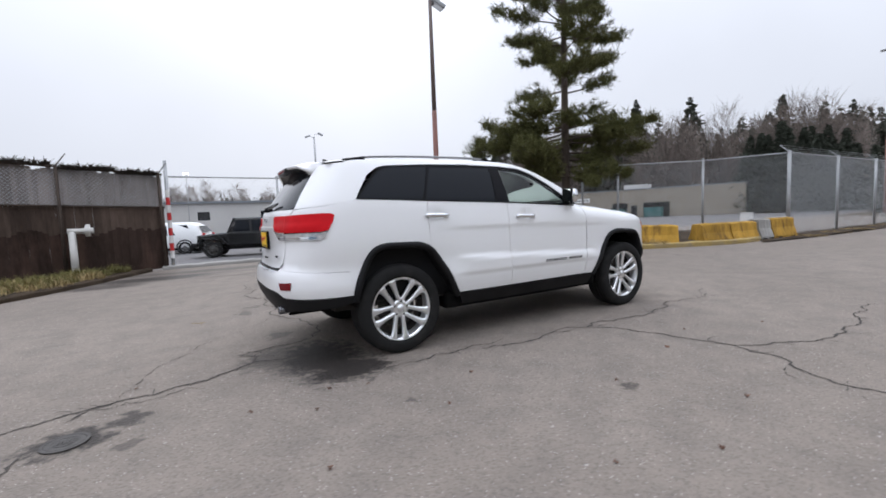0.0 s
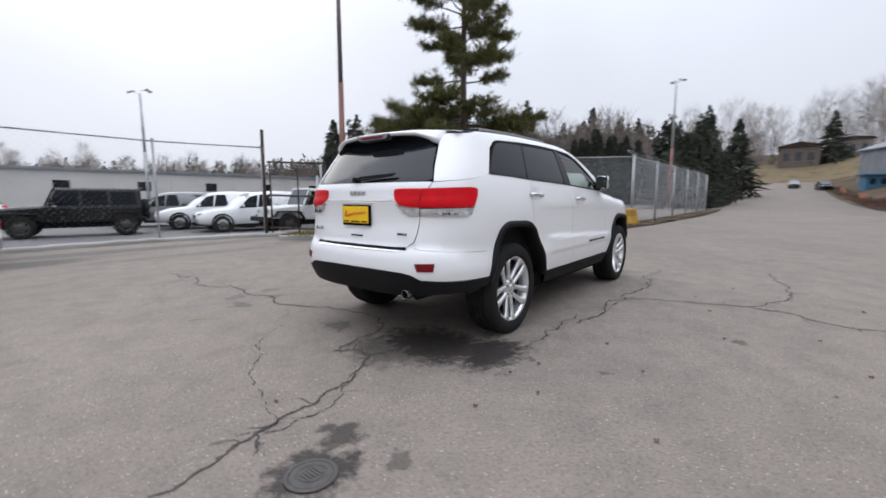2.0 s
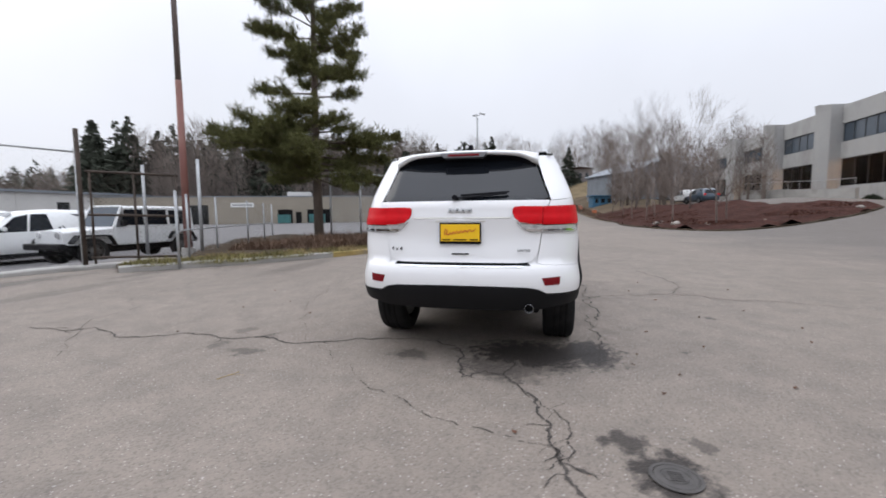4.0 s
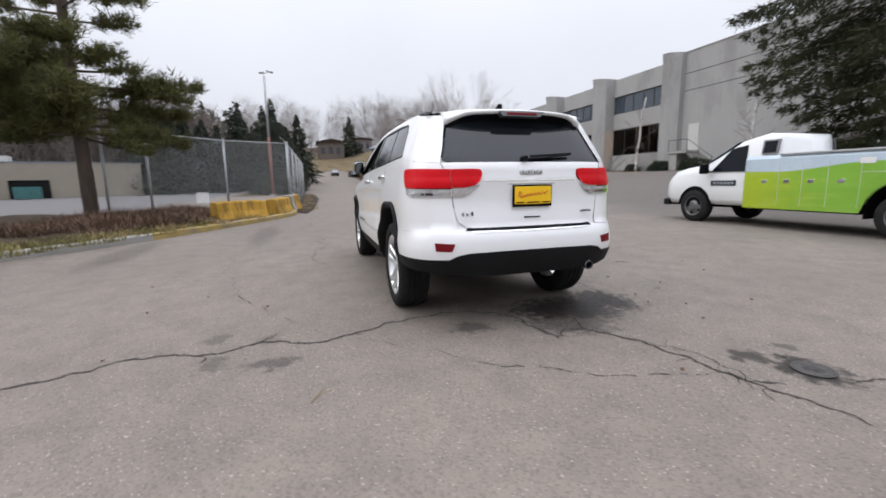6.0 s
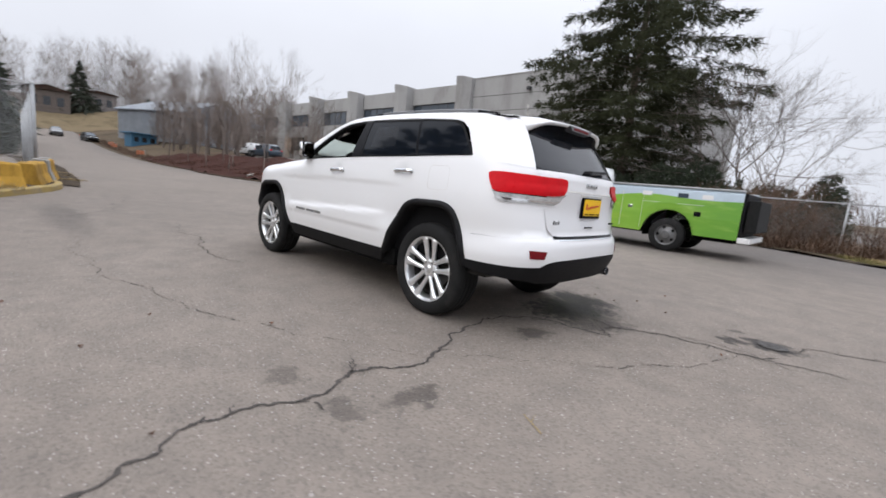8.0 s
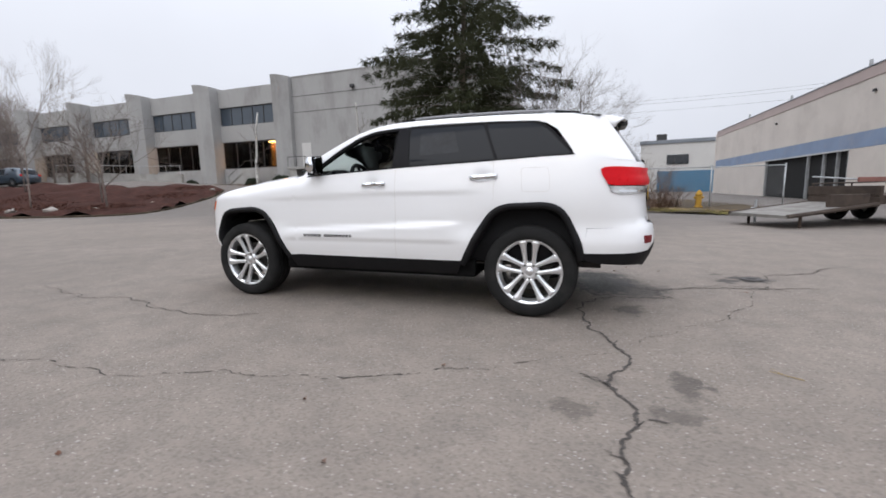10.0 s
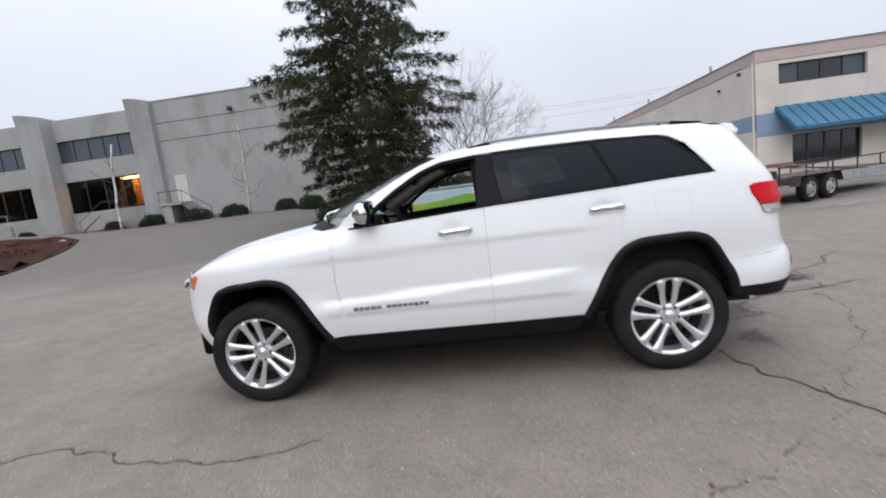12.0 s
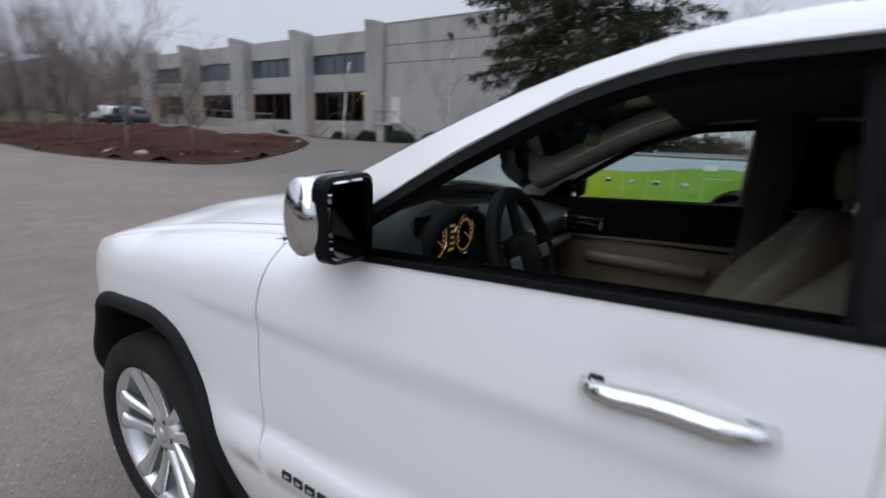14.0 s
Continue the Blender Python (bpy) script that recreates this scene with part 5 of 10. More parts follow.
def far_bare(name, spots, height, label, seed):
    """Distant leafless trees: sheaves of fine upright twigs round thin stems."""
    rng = np.random.default_rng(seed)
    V, F, base = [], [], 0
    for x, y, s in spots:
        h, n = height * s, 380
        q = rng.uniform(0.15, 1.0, n)
        a = rng.uniform(0, 6.28, n)
        r = h * 0.16 * np.sqrt(rng.uniform(0, 1, n)) * np.sin(np.pi * np.clip(q, 0.1, 0.97)) ** 0.6
        c = np.stack([x + r * np.cos(a), y + r * np.sin(a), ground_z(x, y) + h * q], 1)
        tip = c + np.stack([(np.cos(a) + rng.normal(size=n) * 0.6) * h * 0.07, (np.sin(a) + rng.normal(size=n) * 0.6) * h * 0.07, h * rng.uniform(0.05, 0.17, n)], 1)
        w = rng.uniform(0.016, 0.042, n)[:, None] * np.stack([-np.sin(a + 1), np.cos(a + 1), np.zeros(n)], 1)
        stem = np.array([[x - 0.14, y, ground_z(x, y)], [x + 0.14, y, ground_z(x, y)], [x, y, ground_z(x, y) + h * 0.95], [x, y - 0.14, ground_z(x, y)], [x, y + 0.14, ground_z(x, y)]])
        V.append(np.concatenate([c - w, c + w, tip, stem]))
        k = np.arange(n)
        F += (np.stack([k, k + n, k + 2 * n], 1) + base).tolist() + [[base + 3 * n, base + 3 * n + 1, base + 3 * n + 2], [base + 3 * n + 3, base + 3 * n + 4, base + 3 * n + 2]]
        base += 3 * n + 5
    return tagged(raw(name, np.concatenate(V), F, "wood_bare"), label, "trees", kind="stuff")


def ring_spots(a0, a1, d0, d1, n, rng, s0=0.7, s1=1.2):
    return [(math.cos(a) * d, math.sin(a) * d, rng.uniform(s0, s1)) for a, d in ((radians(rng.uniform(a0, a1)), rng.uniform(d0, d1)) for _ in range(n))]


rng = random.Random(77)
far_woods("conifer_wood", ring_spots(5, 54, 78, 118, 330, rng, 0.4, 0.95), 17, "wood_far", "dark belt of conifers behind the storage yard", 1)
far_woods("conifer_wood_hill", [(x, y, s * (1.35 - 0.007 * math.degrees(math.atan2(y, x)))) for x, y, s in ring_spots(46, 116, 150, 230, 820, rng, 0.5, 1.0)], 17, "wood_far", "low dark tree line beyond the car lot", 2, 64)
far_woods("conifer_roadside", [(46, 5.2, 0.8), (47.5, 4.4, 0.78), (49.5, 4.6, 0.85), (51.0, 4.1, 0.82), (53.5, 4.4, 0.78), (56, 4.0, 0.75), (60, 4.2, 0.8), (64, 4.0, 0.72), (69, 3.9, 0.7), (75, 3.7, 0.72), (49, 6.3, 0.8), (54, 6.6, 0.85), (72.0, 17.0, 0.9), (74.0, 20.5, 1.0), (71.0, 24.0, 0.95), (73.0, 28.0, 1.0)], 9.5, "wood_far", "row of dense young conifers beside the hill road", 3, 1000, 0.42)
far_woods("conifer_yard_edge", ring_spots(4, 21, 58, 72, 34, random.Random(9), 0.5, 0.85), 13, "wood_far", "dark firs at the edge of the storage yard", 12, 700, 0.4)
far_woods("conifer_hilltop", [(82, 3.4, 0.75), (150, -12.5, 1.0), (112, -24, 0.4), (142, -26, 0.5), (160, 8, 0.7), (49, 59, 0.95), (46, 62, 0.9), (52, 57, 0.85), (54, 45, 0.78), (59, 44.5, 1.02), (57, 40.5, 1.0), (61, 47, 0.95), (62, 40, 1.1), (69, 35, 1.08), (78, 26, 1.0)], 17, "wood_far", "single tall firs above the road and the lot", 4, 300)
far_bare("bare_wood", ring_spots(12, 50, 66, 92, 260, rng, 0.5, 1.0), 14.5, "grey-brown leafless woodland behind the storage yard", 5)
far_bare("bare_wood_hill", ring_spots(-26, 9, 150, 215, 170, rng, 0.6, 1.15), 21, "leafless trees on the hill", 6)
far_bare("bare_hedge", [(50 + rng.uniform(0, 45), -15 - rng.uniform(0, 14), rng.uniform(0.45, 0.8)) for _ in range(46)], 10, "leafless thicket beyond the mulched bed", 7)
far_bare("bare_hedge_lot", ring_spots(46, 104, 105, 145, 240, rng, 0.5, 0.95), 12, "leafless trees beyond the car lot", 8)
blades("roadside_brush", "twig", [(-3.4, -15.6, 0.5, 0.6), (-2.2, -15.3, 0.7, 1), (-1.2, -15.9, 0.8, 1.2), (0.1, -15.6, 0.9, 1.6), (0.9, -16.4, 0.8, 1.4)], 1900, 1.25, 0.8, 0.010, 20, "tangled leafless roadside brush", "brush", 1.0)
chain_fence("roadside_fence", [(-7.6, -16.2), (-5.0, -15.9), (-2.4, -15.6), (0.2, -15.4), (2.8, -15.4)], 1.7, "low chain-link fence lost in the brush", 0.12, 0.002)
bed("verge_bank", [(-5.0, -12.0), (-4.5, -11.75), (-2.65, -12.95), (-0.35, -14.4), (2.3, -15.9), (8.0, -16.8), (8.5, -27.0), (-5.0, -27.0), (-7.2, -16.0)], "verge", "rough grass and dirt bank beside the yard", 0.02, 0.10)
blades("verge_grass", "grass", [(-5.6 + 0.45 * k, -11.1 - 0.43 * k, 0.45, 1) for k in range(14)], 5200, 0.13, 0.06, 0.009, 24, "ragged grass along the edge of the bank", "grass", 0.9, 0.03)
blades("verge_straw", "straw", [(-5.4 + 0.5 * k, -11.9 - 0.45 * k, 0.6, 1) for k in range(13)], 3800, 0.16, 0.08, 0.009, 25, "dead straw along the edge of the bank", "grass", 1.0, 0.03)
blades("verge_brush", "twig", [(-2.9, -14.6, 0.4, 0.5), (-1.9, -14.3, 0.5, 1), (-0.9, -15.0, 0.6, 1.2), (0.0, -15.2, 0.5, 1)], 1200, 0.7, 0.6, 0.010, 26, "tangled leafless brush on the bank", "brush", 1.1)


def thicket(x, y, h, seed, material="twig"):
    """A leafless shrub of many thin crooked stems."""
    rng = np.random.default_rng(seed)
    t = thing("leafless_shrub", pose(x, y, ground_z(x, y)), "tangled leafless brown shrub on the roadside bank", "shrub", "leafless shrubs")
    bm = bmesh.new()
    for k in range(9):
        a = rng.uniform(0, 6.28)
        d = np.array([math.cos(a) * 0.45, math.sin(a) * 0.45, 0.9]) + rng.normal(size=3) * 0.12
        o = rng.uniform(-0.25, 0.25, 2)
        grow(bm, (o[0], o[1], -0.05), d / np.linalg.norm(d), h * rng.uniform(0.30, 0.46), 0.011 + 0.003 * h, 3, rng, 0.42, 0.12, 4)
    part("stems", bm, material, t)


for n, (x, y, h) in enumerate(((0.9, -16.4, 3.0), (0.3, -15.9, 2.7), (-0.4, -16.6, 2.9), (-0.9, -16.0, 2.1), (0.5, -18.0, 3.4), (-1.6, -16.8, 1.9), (-2.1, -15.9, 1.4), (-2.9, -16.8, 2.5), (-3.2, -16.2, 1.3), (-0.7, -18.6, 2.8), (-3.9, -16.9, 1.3))):
    thicket(x, y, h, 200 + n)
hy = thing("fire_hydrant", pose(-4.5, -15.4, 0.08), "small yellow fire hydrant in the grass", "hydrant")
bm = bmesh.new()
lathe(bm, [(0.16, 0), (0.16, 0.05), (0.11, 0.06), (0.11, 0.48), (0.14, 0.5), (0.14, 0.54), (0.11, 0.58), (0.05, 0.68), (0.02, 0.7)], 14, "Z")
part("barrel", bm, "barrier", hy, smooth=False)
for s in (-1, 1):
    part("outlet", rod(bmesh.new(), (0, 0, 0.40), (s * 0.18, 0, 0.40), 0.05, 0.05, 10), "barrier", hy)

for n, (x, y, rx, rz) in enumerate(((8.4, -17.6, 1.3, 1.5), (7.2, -17.3, 1.4, 1.9), (5.8, -17.5, 1.6, 2.4), (4.1, -17.7, 1.6, 3.0), (2.6, -18.2, 1.4, 3.3), (1.3, -18.9, 1.1, 2.5))):
    bush(x, y, rx, rz, 70 + n, "dark spreading evergreen under the spruce")
for n, (x, y, rx, rz) in enumerate(((-1.6, -24.0, 1.1, 3.3), (0.6, -25.0, 1.8, 2.8))):
    bush(x, y, rx, rz, 80 + n, "dark evergreen bush behind the roadside brush")


# ---- grey tilt-up office building ----
def wall_with_openings(bm, x0, x1, y0, y1, z0, z1, holes, axis="x"):
    """A wall along x (or y) with rectangular holes (a0, a1, z0, z1), built of blocks that butt."""
    cuts = sorted({x0, x1, *[v for h in holes for v in h[:2]]}) if axis == "x" else sorted({y0, y1, *[v for h in holes for v in h[:2]]})
    for a, b in zip(cuts, cuts[1:]):
        mid = (a + b) / 2
        zs = [z0]
        for h in sorted((h for h in holes if h[0] <= mid <= h[1]), key=lambda h: h[2]):
            zs += [h[2], h[3]]
        zs.append(z1)
        for k in range(0, len(zs), 2):
            if zs[k + 1] - zs[k] > 0.01:
                if axis == "x":
                    box(bm, a, b, y0, y1, zs[k], zs[k + 1])
                else:
                    box(bm, x0, x1, a, b, zs[k], zs[k + 1])
    bmesh.ops.remove_doubles(bm, verts=bm.verts[:], dist=0.0005)
    return bm


office = thing("office_building", Matrix(), "two-storey grey tilt-up concrete office building with fin columns", "building")
COLS = (29.05, 39.1, 49.2, 59.6, 70.0)
B0, TOP = 1.3, 11.95
bm = box_bm(9.0, 27.5, -58.0, -30.9, B0, TOP)
part("plain_wall", bm, "tiltup", office, "plain grey concrete wall with two joints")
for z in (10.17, 8.69):
    part("wall_joint", box_bm(9.05, 27.5, -30.905, -30.885, z - 0.025, z + 0.025), "tiltup_dark", office)
part("parapet_cap", box_bm(9.0, 27.6, -31.2, -30.85, TOP, TOP + 0.10, 0.02), "tiltup", office)
for n, c in enumerate(COLS):
    # fin column, splayed towards the wall, pointed above the parapet
    rings = []
    for z, push in ((B0, 0), (2.6, 0.0), (9.0, 0.0), (TOP - 0.5, 0.02), (12.22, 0.10)):
        rings.append([Vector((c, -29.95 + push, z)), Vector((c + 0.02, -32.2, z if z < 12 else TOP)), Vector((c - 1.75, -32.2, z if z < 12 else TOP)), Vector((c - 1.62, -30.45, z if z < 12 else 12.02)), Vector((c - 0.75, -29.98 + push, z if z < 12 else 12.16))])
    part("column", sweep(bmesh.new(), rings), "tiltup", office)
    if n + 1 < len(COLS):
        x0, x1 = c + 0.02, COLS[n + 1] - 1.70
    else:
        x0, x1 = c + 0.02, c + 9.0
    holes = [(x0 + 1.2, x1 - 0.02, 3.62, 6.42), (x0 + 1.2, x1 - 0.02, 8.10, 9.98)]
    bm = bmesh.new()
    wall_with_openings(bm, x0, x1, -31.85, -31.45, B0, TOP - 0.15, holes)
    part("bay_wall", bm, "tiltup", office)
    for k, h in enumerate(holes):
        win = part("window", bmesh.new(), "mullion", office, "wide office window" if k else "wide ground-floor window lit warm inside")
        fm = bmesh.new()
        a, b, zl, zh = h
        y = -31.66
        box(fm, a, b, y - 0.05, y + 0.05, zl, zl + 0.07)
        box(fm, a, b, y - 0.05, y + 0.05, zh - 0.07, zh)
        nm = 5 if k else 4
        for j in range(nm + 1):
            xx = a + (b - a) * j / nm
            box(fm, max(a, xx - 0.04), min(b, xx + 0.04), y - 0.045, y + 0.045, zl + 0.07, zh - 0.07)
        fm.to_mesh(win.data)
        for j in range(nm):
            xa, xb = a + (b - a) * j / nm + 0.04, a + (b - a) * (j + 1) / nm - 0.04
            pn = part("pane", box_bm(xa, xb, y - 0.008, y + 0.004, zl + 0.07, zh - 0.07), "pane_upper" if k else "clear_office", win)
            if not k:
                pn.visible_shadow = False
    # the lit room behind the ground-floor window
    a, b, zl, zh = holes[0]
    room = bmesh.new()
    box(room, a - 0.6, b + 0.6, -36.2, -36.0, B0 + 1.0, 6.8)
    box(room, a - 0.6, b + 0.6, -36.0, -31.9, 6.6, 6.8)
    box(room, a - 0.6, b + 0.6, -36.0, -31.9, B0 + 0.9, B0 + 1.0)
    box(room, a - 0.8, a - 0.6, -36.2, -31.9, B0 + 0.9, 6.8)
    box(room, b + 0.6, b + 0.8, -36.2, -31.9, B0 + 0.9, 6.8)
    part("room_shell", room, "office_dark", office)
    part("wood_partition", box_bm(a + 0.2, a + 2.1, -33.3, -33.1, B0 + 1.0, 6.4), "wood_wall", office, "warm timber partition")
    part("wood_partition", box_bm(b - 3.4, b - 1.2, -33.7, -33.5, B0 + 1.0, 6.4), "wood_wall", office, "warm timber partition")
    part("ceiling_lamp", box_bm(b - 2.8, b - 1.9, -33.0, -32.8, 6.30, 6.40, 0.02), "warm_light", office, "lit warm ceiling lamp")
    for j in range(2):
        part("ceiling_lamp", box_bm(a + 0.5 + 1.2 * j, a + 1.5 + 1.2 * j, -32.8, -32.5, 6.30, 6.40, 0.02), "warm_light", office, "lit warm ceiling lamp")
part("roof", box_bm(27.6, 79.0, -58.0, -31.9, TOP - 0.5, TOP - 0.2), "grey_roof", office)
part("rear_wall", box_bm(27.6, 79.0, -58.2, -58.0, B0, TOP), "tiltup", office)
part("end_wall", box_bm(78.8, 79.0, -58.0, -31.9, B0, TOP), "tiltup", office)
part("wall_lamp", box_bm(20.4, 20.75, -30.88, -30.5, 10.35, 10.65, 0.06), "mullion", office, "dark wall floodlight")
# side door, landing and steps by the plain wall
door = part("side_door", box_bm(25.55, 26.6, -30.89, -30.84, 3.45, 5.75, 0.01), "white_wall", office, "pale steel side door")
part("door_knob", rod(bmesh.new(), (25.68, -30.84, 4.5), (25.68, -30.77, 4.5), 0.03, 0.03, 8), "mullion", door)
st = thing("entrance_stair", Matrix(), "concrete side steps with a black steel rail", "stair")
part("landing", box_bm(25.3, 27.4, -30.85, -29.4, 3.18, 3.42, 0.02), "concrete", st)
part("landing_pier", box_bm(26.4, 27.2, -30.8, -29.5, 1.4, 3.18), "concrete", st)
for k in range(9):
    part("step", box_bm(25.3 - 0.28 * (k + 1), 25.3 - 0.28 * k + 0.02, -30.8, -29.5, 3.25 - 0.18 * (k + 1) - 0.12, 3.25 - 0.18 * (k + 1) + 0.06, 0.01), "concrete", st)
for y in (-29.45,):
    part("hand_rail", tube(bmesh.new(), [(27.4, y, 4.35), (25.3, y, 4.35), (22.8, y, 2.65)], 0.03, 8), "mullion", st)
    for x, z in ((27.3, 3.42), (26.3, 3.42), (25.3, 3.42), (24.1, 2.5), (22.9, 1.75)):
        part("rail_post", rod(bmesh.new(), (x, y, z), (x, y, z + 0.93), 0.022, 0.022, 6), "mullion", st)
st2 = thing("entrance_stair", Matrix(), "concrete front steps up to the glazed bay", "stair")
for k in range(9):
    part("step", box_bm(35.2 - 0.26 * k, 35.5 - 0.26 * k, -31.4, -29.9, 1.7 + 0.17 * k, 1.9 + 0.17 * k, 0.01), "concrete", st2)
for y in (-29.95,):
    part("hand_rail", tube(bmesh.new(), [(35.4, y, 2.7), (33.0, y, 4.25), (31.2, y, 4.25)], 0.028, 8), "mullion", st2)
    part("rail_post", rod(bmesh.new(), (35.3, y, 1.8), (35.3, y, 2.7), 0.02, 0.02, 6), "mullion", st2)
part("stair_side", sweep(bmesh.new(), [[Vector((x, y, 1.5)), Vector((x, y, zt))] for x, zt, y in ((35.5, 1.75, -29.9), (33.0, 3.3, -29.9), (31.2, 3.3, -29.9))], close=False), "concrete", st2)
ramp = thing("ramp_wall", Matrix(), "low pale concrete ramp wall before the office", "wall")
part("wall_face", sweep(bmesh.new(), [[Vector((x, y, 1.2)) for y in (-28.3, -28.0)] + [Vector((x, y, zt)) for y in (-28.0, -28.3)] for x, zt in ((39.6, 3.1), (44.0, 3.2), (52.0, 3.6), (60.0, 3.9))]), "concrete", ramp)
part("ramp_rail", tube(bmesh.new(), [(39.7, -28.1, 3.95), (44.0, -28.1, 4.05), (52.0, -28.1, 4.45), (60.0, -28.1, 4.75)], 0.03, 6), "galv", ramp)
for k in range(11):
    x = 39.8 + 2.0 * k
    zt = lerp_table(((39.6, 3.1), (44.0, 3.2), (52.0, 3.6), (60.0, 3.9)), x)
    part("rail_post", rod(bmesh.new(), (x, -28.1, zt), (x, -28.1, zt + 0.86), 0.022, 0.022, 6), "galv", ramp)
blades("office_bed_litter", "twig", [(31 + 1.3 * k, -29.0, 0.7, 1) for k in range(8)], 900, 0.4, 0.2, 0.015, 31, "low brown planting at the foot of the office", "shrub", 0.8)

# ---- cream shop building with blue band ----
shop = thing("shop_building", Matrix(), "cream stucco commercial building with a blue band and blue metal awning", "building")
S1, XF, YF = 6.06, -12.05, -17.45
bm = bmesh.new()
fh = [(-16.8, -13.05, 4.48, 5.38), (-22.3, -18.6, 4.48, 5.38), (-27.8, -24.1, 4.48, 5.38), (-16.6, -13.6, 0.75, 2.15), (-19.6, -18.2, 0.0, 2.15), (-24.5, -20.4, 0.75, 2.15)]
wall_with_openings(bm, -34.0, XF, YF - 0.3, YF, -0.2, 5.55, fh)
part("front_wall", bm, "stucco", shop)
bm = bmesh.new()
wall_with_openings(bm, XF - 0.3, XF, -46.0, YF - 0.3, -0.2, 5.55, [(-32.6, -21.9, 0.0, 2.5)], "y")
part("side_wall", bm, "stucco", shop)
part("blue_band_front", box_bm(-34.0, XF + 0.004, YF - 0.01, YF + 0.006, 2.2, 3.24), "blue_band", shop, "faded blue painted band")
part("blue_band_side", box_bm(XF - 0.01, XF + 0.006, -46.0, YF + 0.004, 2.52, 3.24), "blue_band", shop, "faded blue painted band")
part("coping", box_bm(-34.0, XF + 0.03, YF - 0.34, YF + 0.03, 5.55, S1, 0.02), "stucco_pink", shop, "faded pink coping")
part("coping_side", box_bm(XF - 0.34, XF + 0.03, -46.0, YF - 0.345, 5.55, S1, 0.02), "stucco_pink", shop)
part("coping_flashing", box_bm(-34.0, XF + 0.06, YF - 0.36, YF + 0.06, S1, S1 + 0.05), "grey_roof", shop)
part("coping_flashing", box_bm(XF - 0.36, XF + 0.06, -46.0, YF - 0.365, S1, S1 + 0.05), "grey_roof", shop)
part("roof", box_bm(-34.0, XF - 0.3, -46.0, YF - 0.3, 5.3, 5.5), "grey_roof", shop)
part("far_wall", box_bm(-34.0, -12.0, -46.3, -46.0, -0.2, 5.9), "stucco", shop)
for a, b, zl, zh in fh:
    dark = zl < 1
    win = part("window" if zl > 0.1 else "shop_door", bmesh.new(), "mullion", shop, "dark-framed shop window" if dark else "dark-framed upper window")
    fm = bmesh.new()
    y = YF - 0.16
    box(fm, a, b, y - 0.04, y + 0.04, zl, zl + 0.06)
    box(fm, a, b, y - 0.04, y + 0.04, zh - 0.06, zh)
    n = 4 if b - a > 2 else 1
    for j in range(n + 1):
        xx = a + (b - a) * j / n
        box(fm, max(a, xx - 0.035), min(b, xx + 0.035), y - 0.035, y + 0.035, zl + 0.06, zh - 0.06)
    fm.to_mesh(win.data)
    for j in range(n):
        part("pane", box_bm(a + (b - a) * j / n + 0.035, a + (b - a) * (j + 1) / n - 0.035, y - 0.008, y + 0.004, zl + 0.06, zh - 0.06), "pane_upper" if (j in (0, 3) and not dark) else "pane_dark", win)
# near-black panel stands in for the unlit interior behind the opening
roller = part("sliding_door", box_bm(XF - 0.22, XF - 0.16, -32.6, -21.9, 0.0, 2.5), "blackout", shop, "near-black panel for the dark inside of the open loading door")
for y in (-32.6, -26.2, -24.4, -23.0, -21.95):
    part("door_frame", box_bm(XF - 0.16, XF - 0.02, y - 0.05, y + 0.05, 0.0, 2.5), "galv", roller)
part("door_lintel", box_bm(XF - 0.02, XF + 0.03, -32.8, -21.8, 2.46, 2.54), "white_wall", roller)
for y, z in ((-20.3, 4.95), (-31.0, 4.9), (-18.6, 5.35)):
    part("wall_lamp", box_bm(XF - 0.02, XF + 0.12, y - 0.07, y + 0.07, z - 0.06, z + 0.06, 0.02), "mullion", shop, "small dark wall lamp")
for y in (-22.0, -30.5, -38.5):
    part("roof_vent", rod(bmesh.new(), (XF - 0.5, y, S1), (XF - 0.5, y, S1 + 0.55), 0.09, 0.07, 10), "galv", shop)
part("downpipe", rod(bmesh.new(), (XF + 0.06, YF - 0.12, 0.0), (XF + 0.06, YF - 0.12, 5.6), 0.05, 0.05, 8), "stucco", shop)
awn = part("awning", sweep(bmesh.new(), [[Vector((x, YF + 0.01, 3.50)), Vector((x, YF + 1.25, 2.42)), Vector((x, YF + 1.25, 2.28)), Vector((x, YF + 1.19, 2.28)), Vector((x, YF + 0.01, 3.30))] for x in (-12.85, -33.5)]), "awning", shop, "blue standing-seam metal awning")
for k in range(46):
    x = -12.9 - 0.45 * k
    part("awning_seam", sweep(bmesh.new(), [[Vector((x - 0.02, YF + 0.01, 3.50)), Vector((x + 0.02, YF + 0.01, 3.50)), Vector((x + 0.012, YF + 0.01, 3.545)), Vector((x - 0.012, YF + 0.01, 3.545))], [Vector((x - 0.02, YF + 1.25, 2.42)), Vector((x + 0.02, YF + 1.25, 2.42)), Vector((x + 0.012, YF + 1.25, 2.465)), Vector((x - 0.012, YF + 1.25, 2.465))]]), "awning", awn)
for x in (-17.6, -19.9):
    part("awning_post", box_bm(x - 0.06, x + 0.06, YF + 1.08, YF + 1.2, 0, 2.3), "stucco", awn)
kerb("pavement_shop", [(-11.4, -15.6), (-20.0, -15.6), (-33.0, -15.6)], "concrete", "low concrete pavement along the shops", -1.8, 0.12)
for n, (x, y, rx, rz) in enumerate(((-18.4, -16.3, 0.45, 0.6), (-21.0, -16.4, 0.5, 0.7), (-23.4, -16.2, 0.5, 0.6))):
    bush(x, y, rx, rz, 90 + n, "small shrub in front of the shop window")

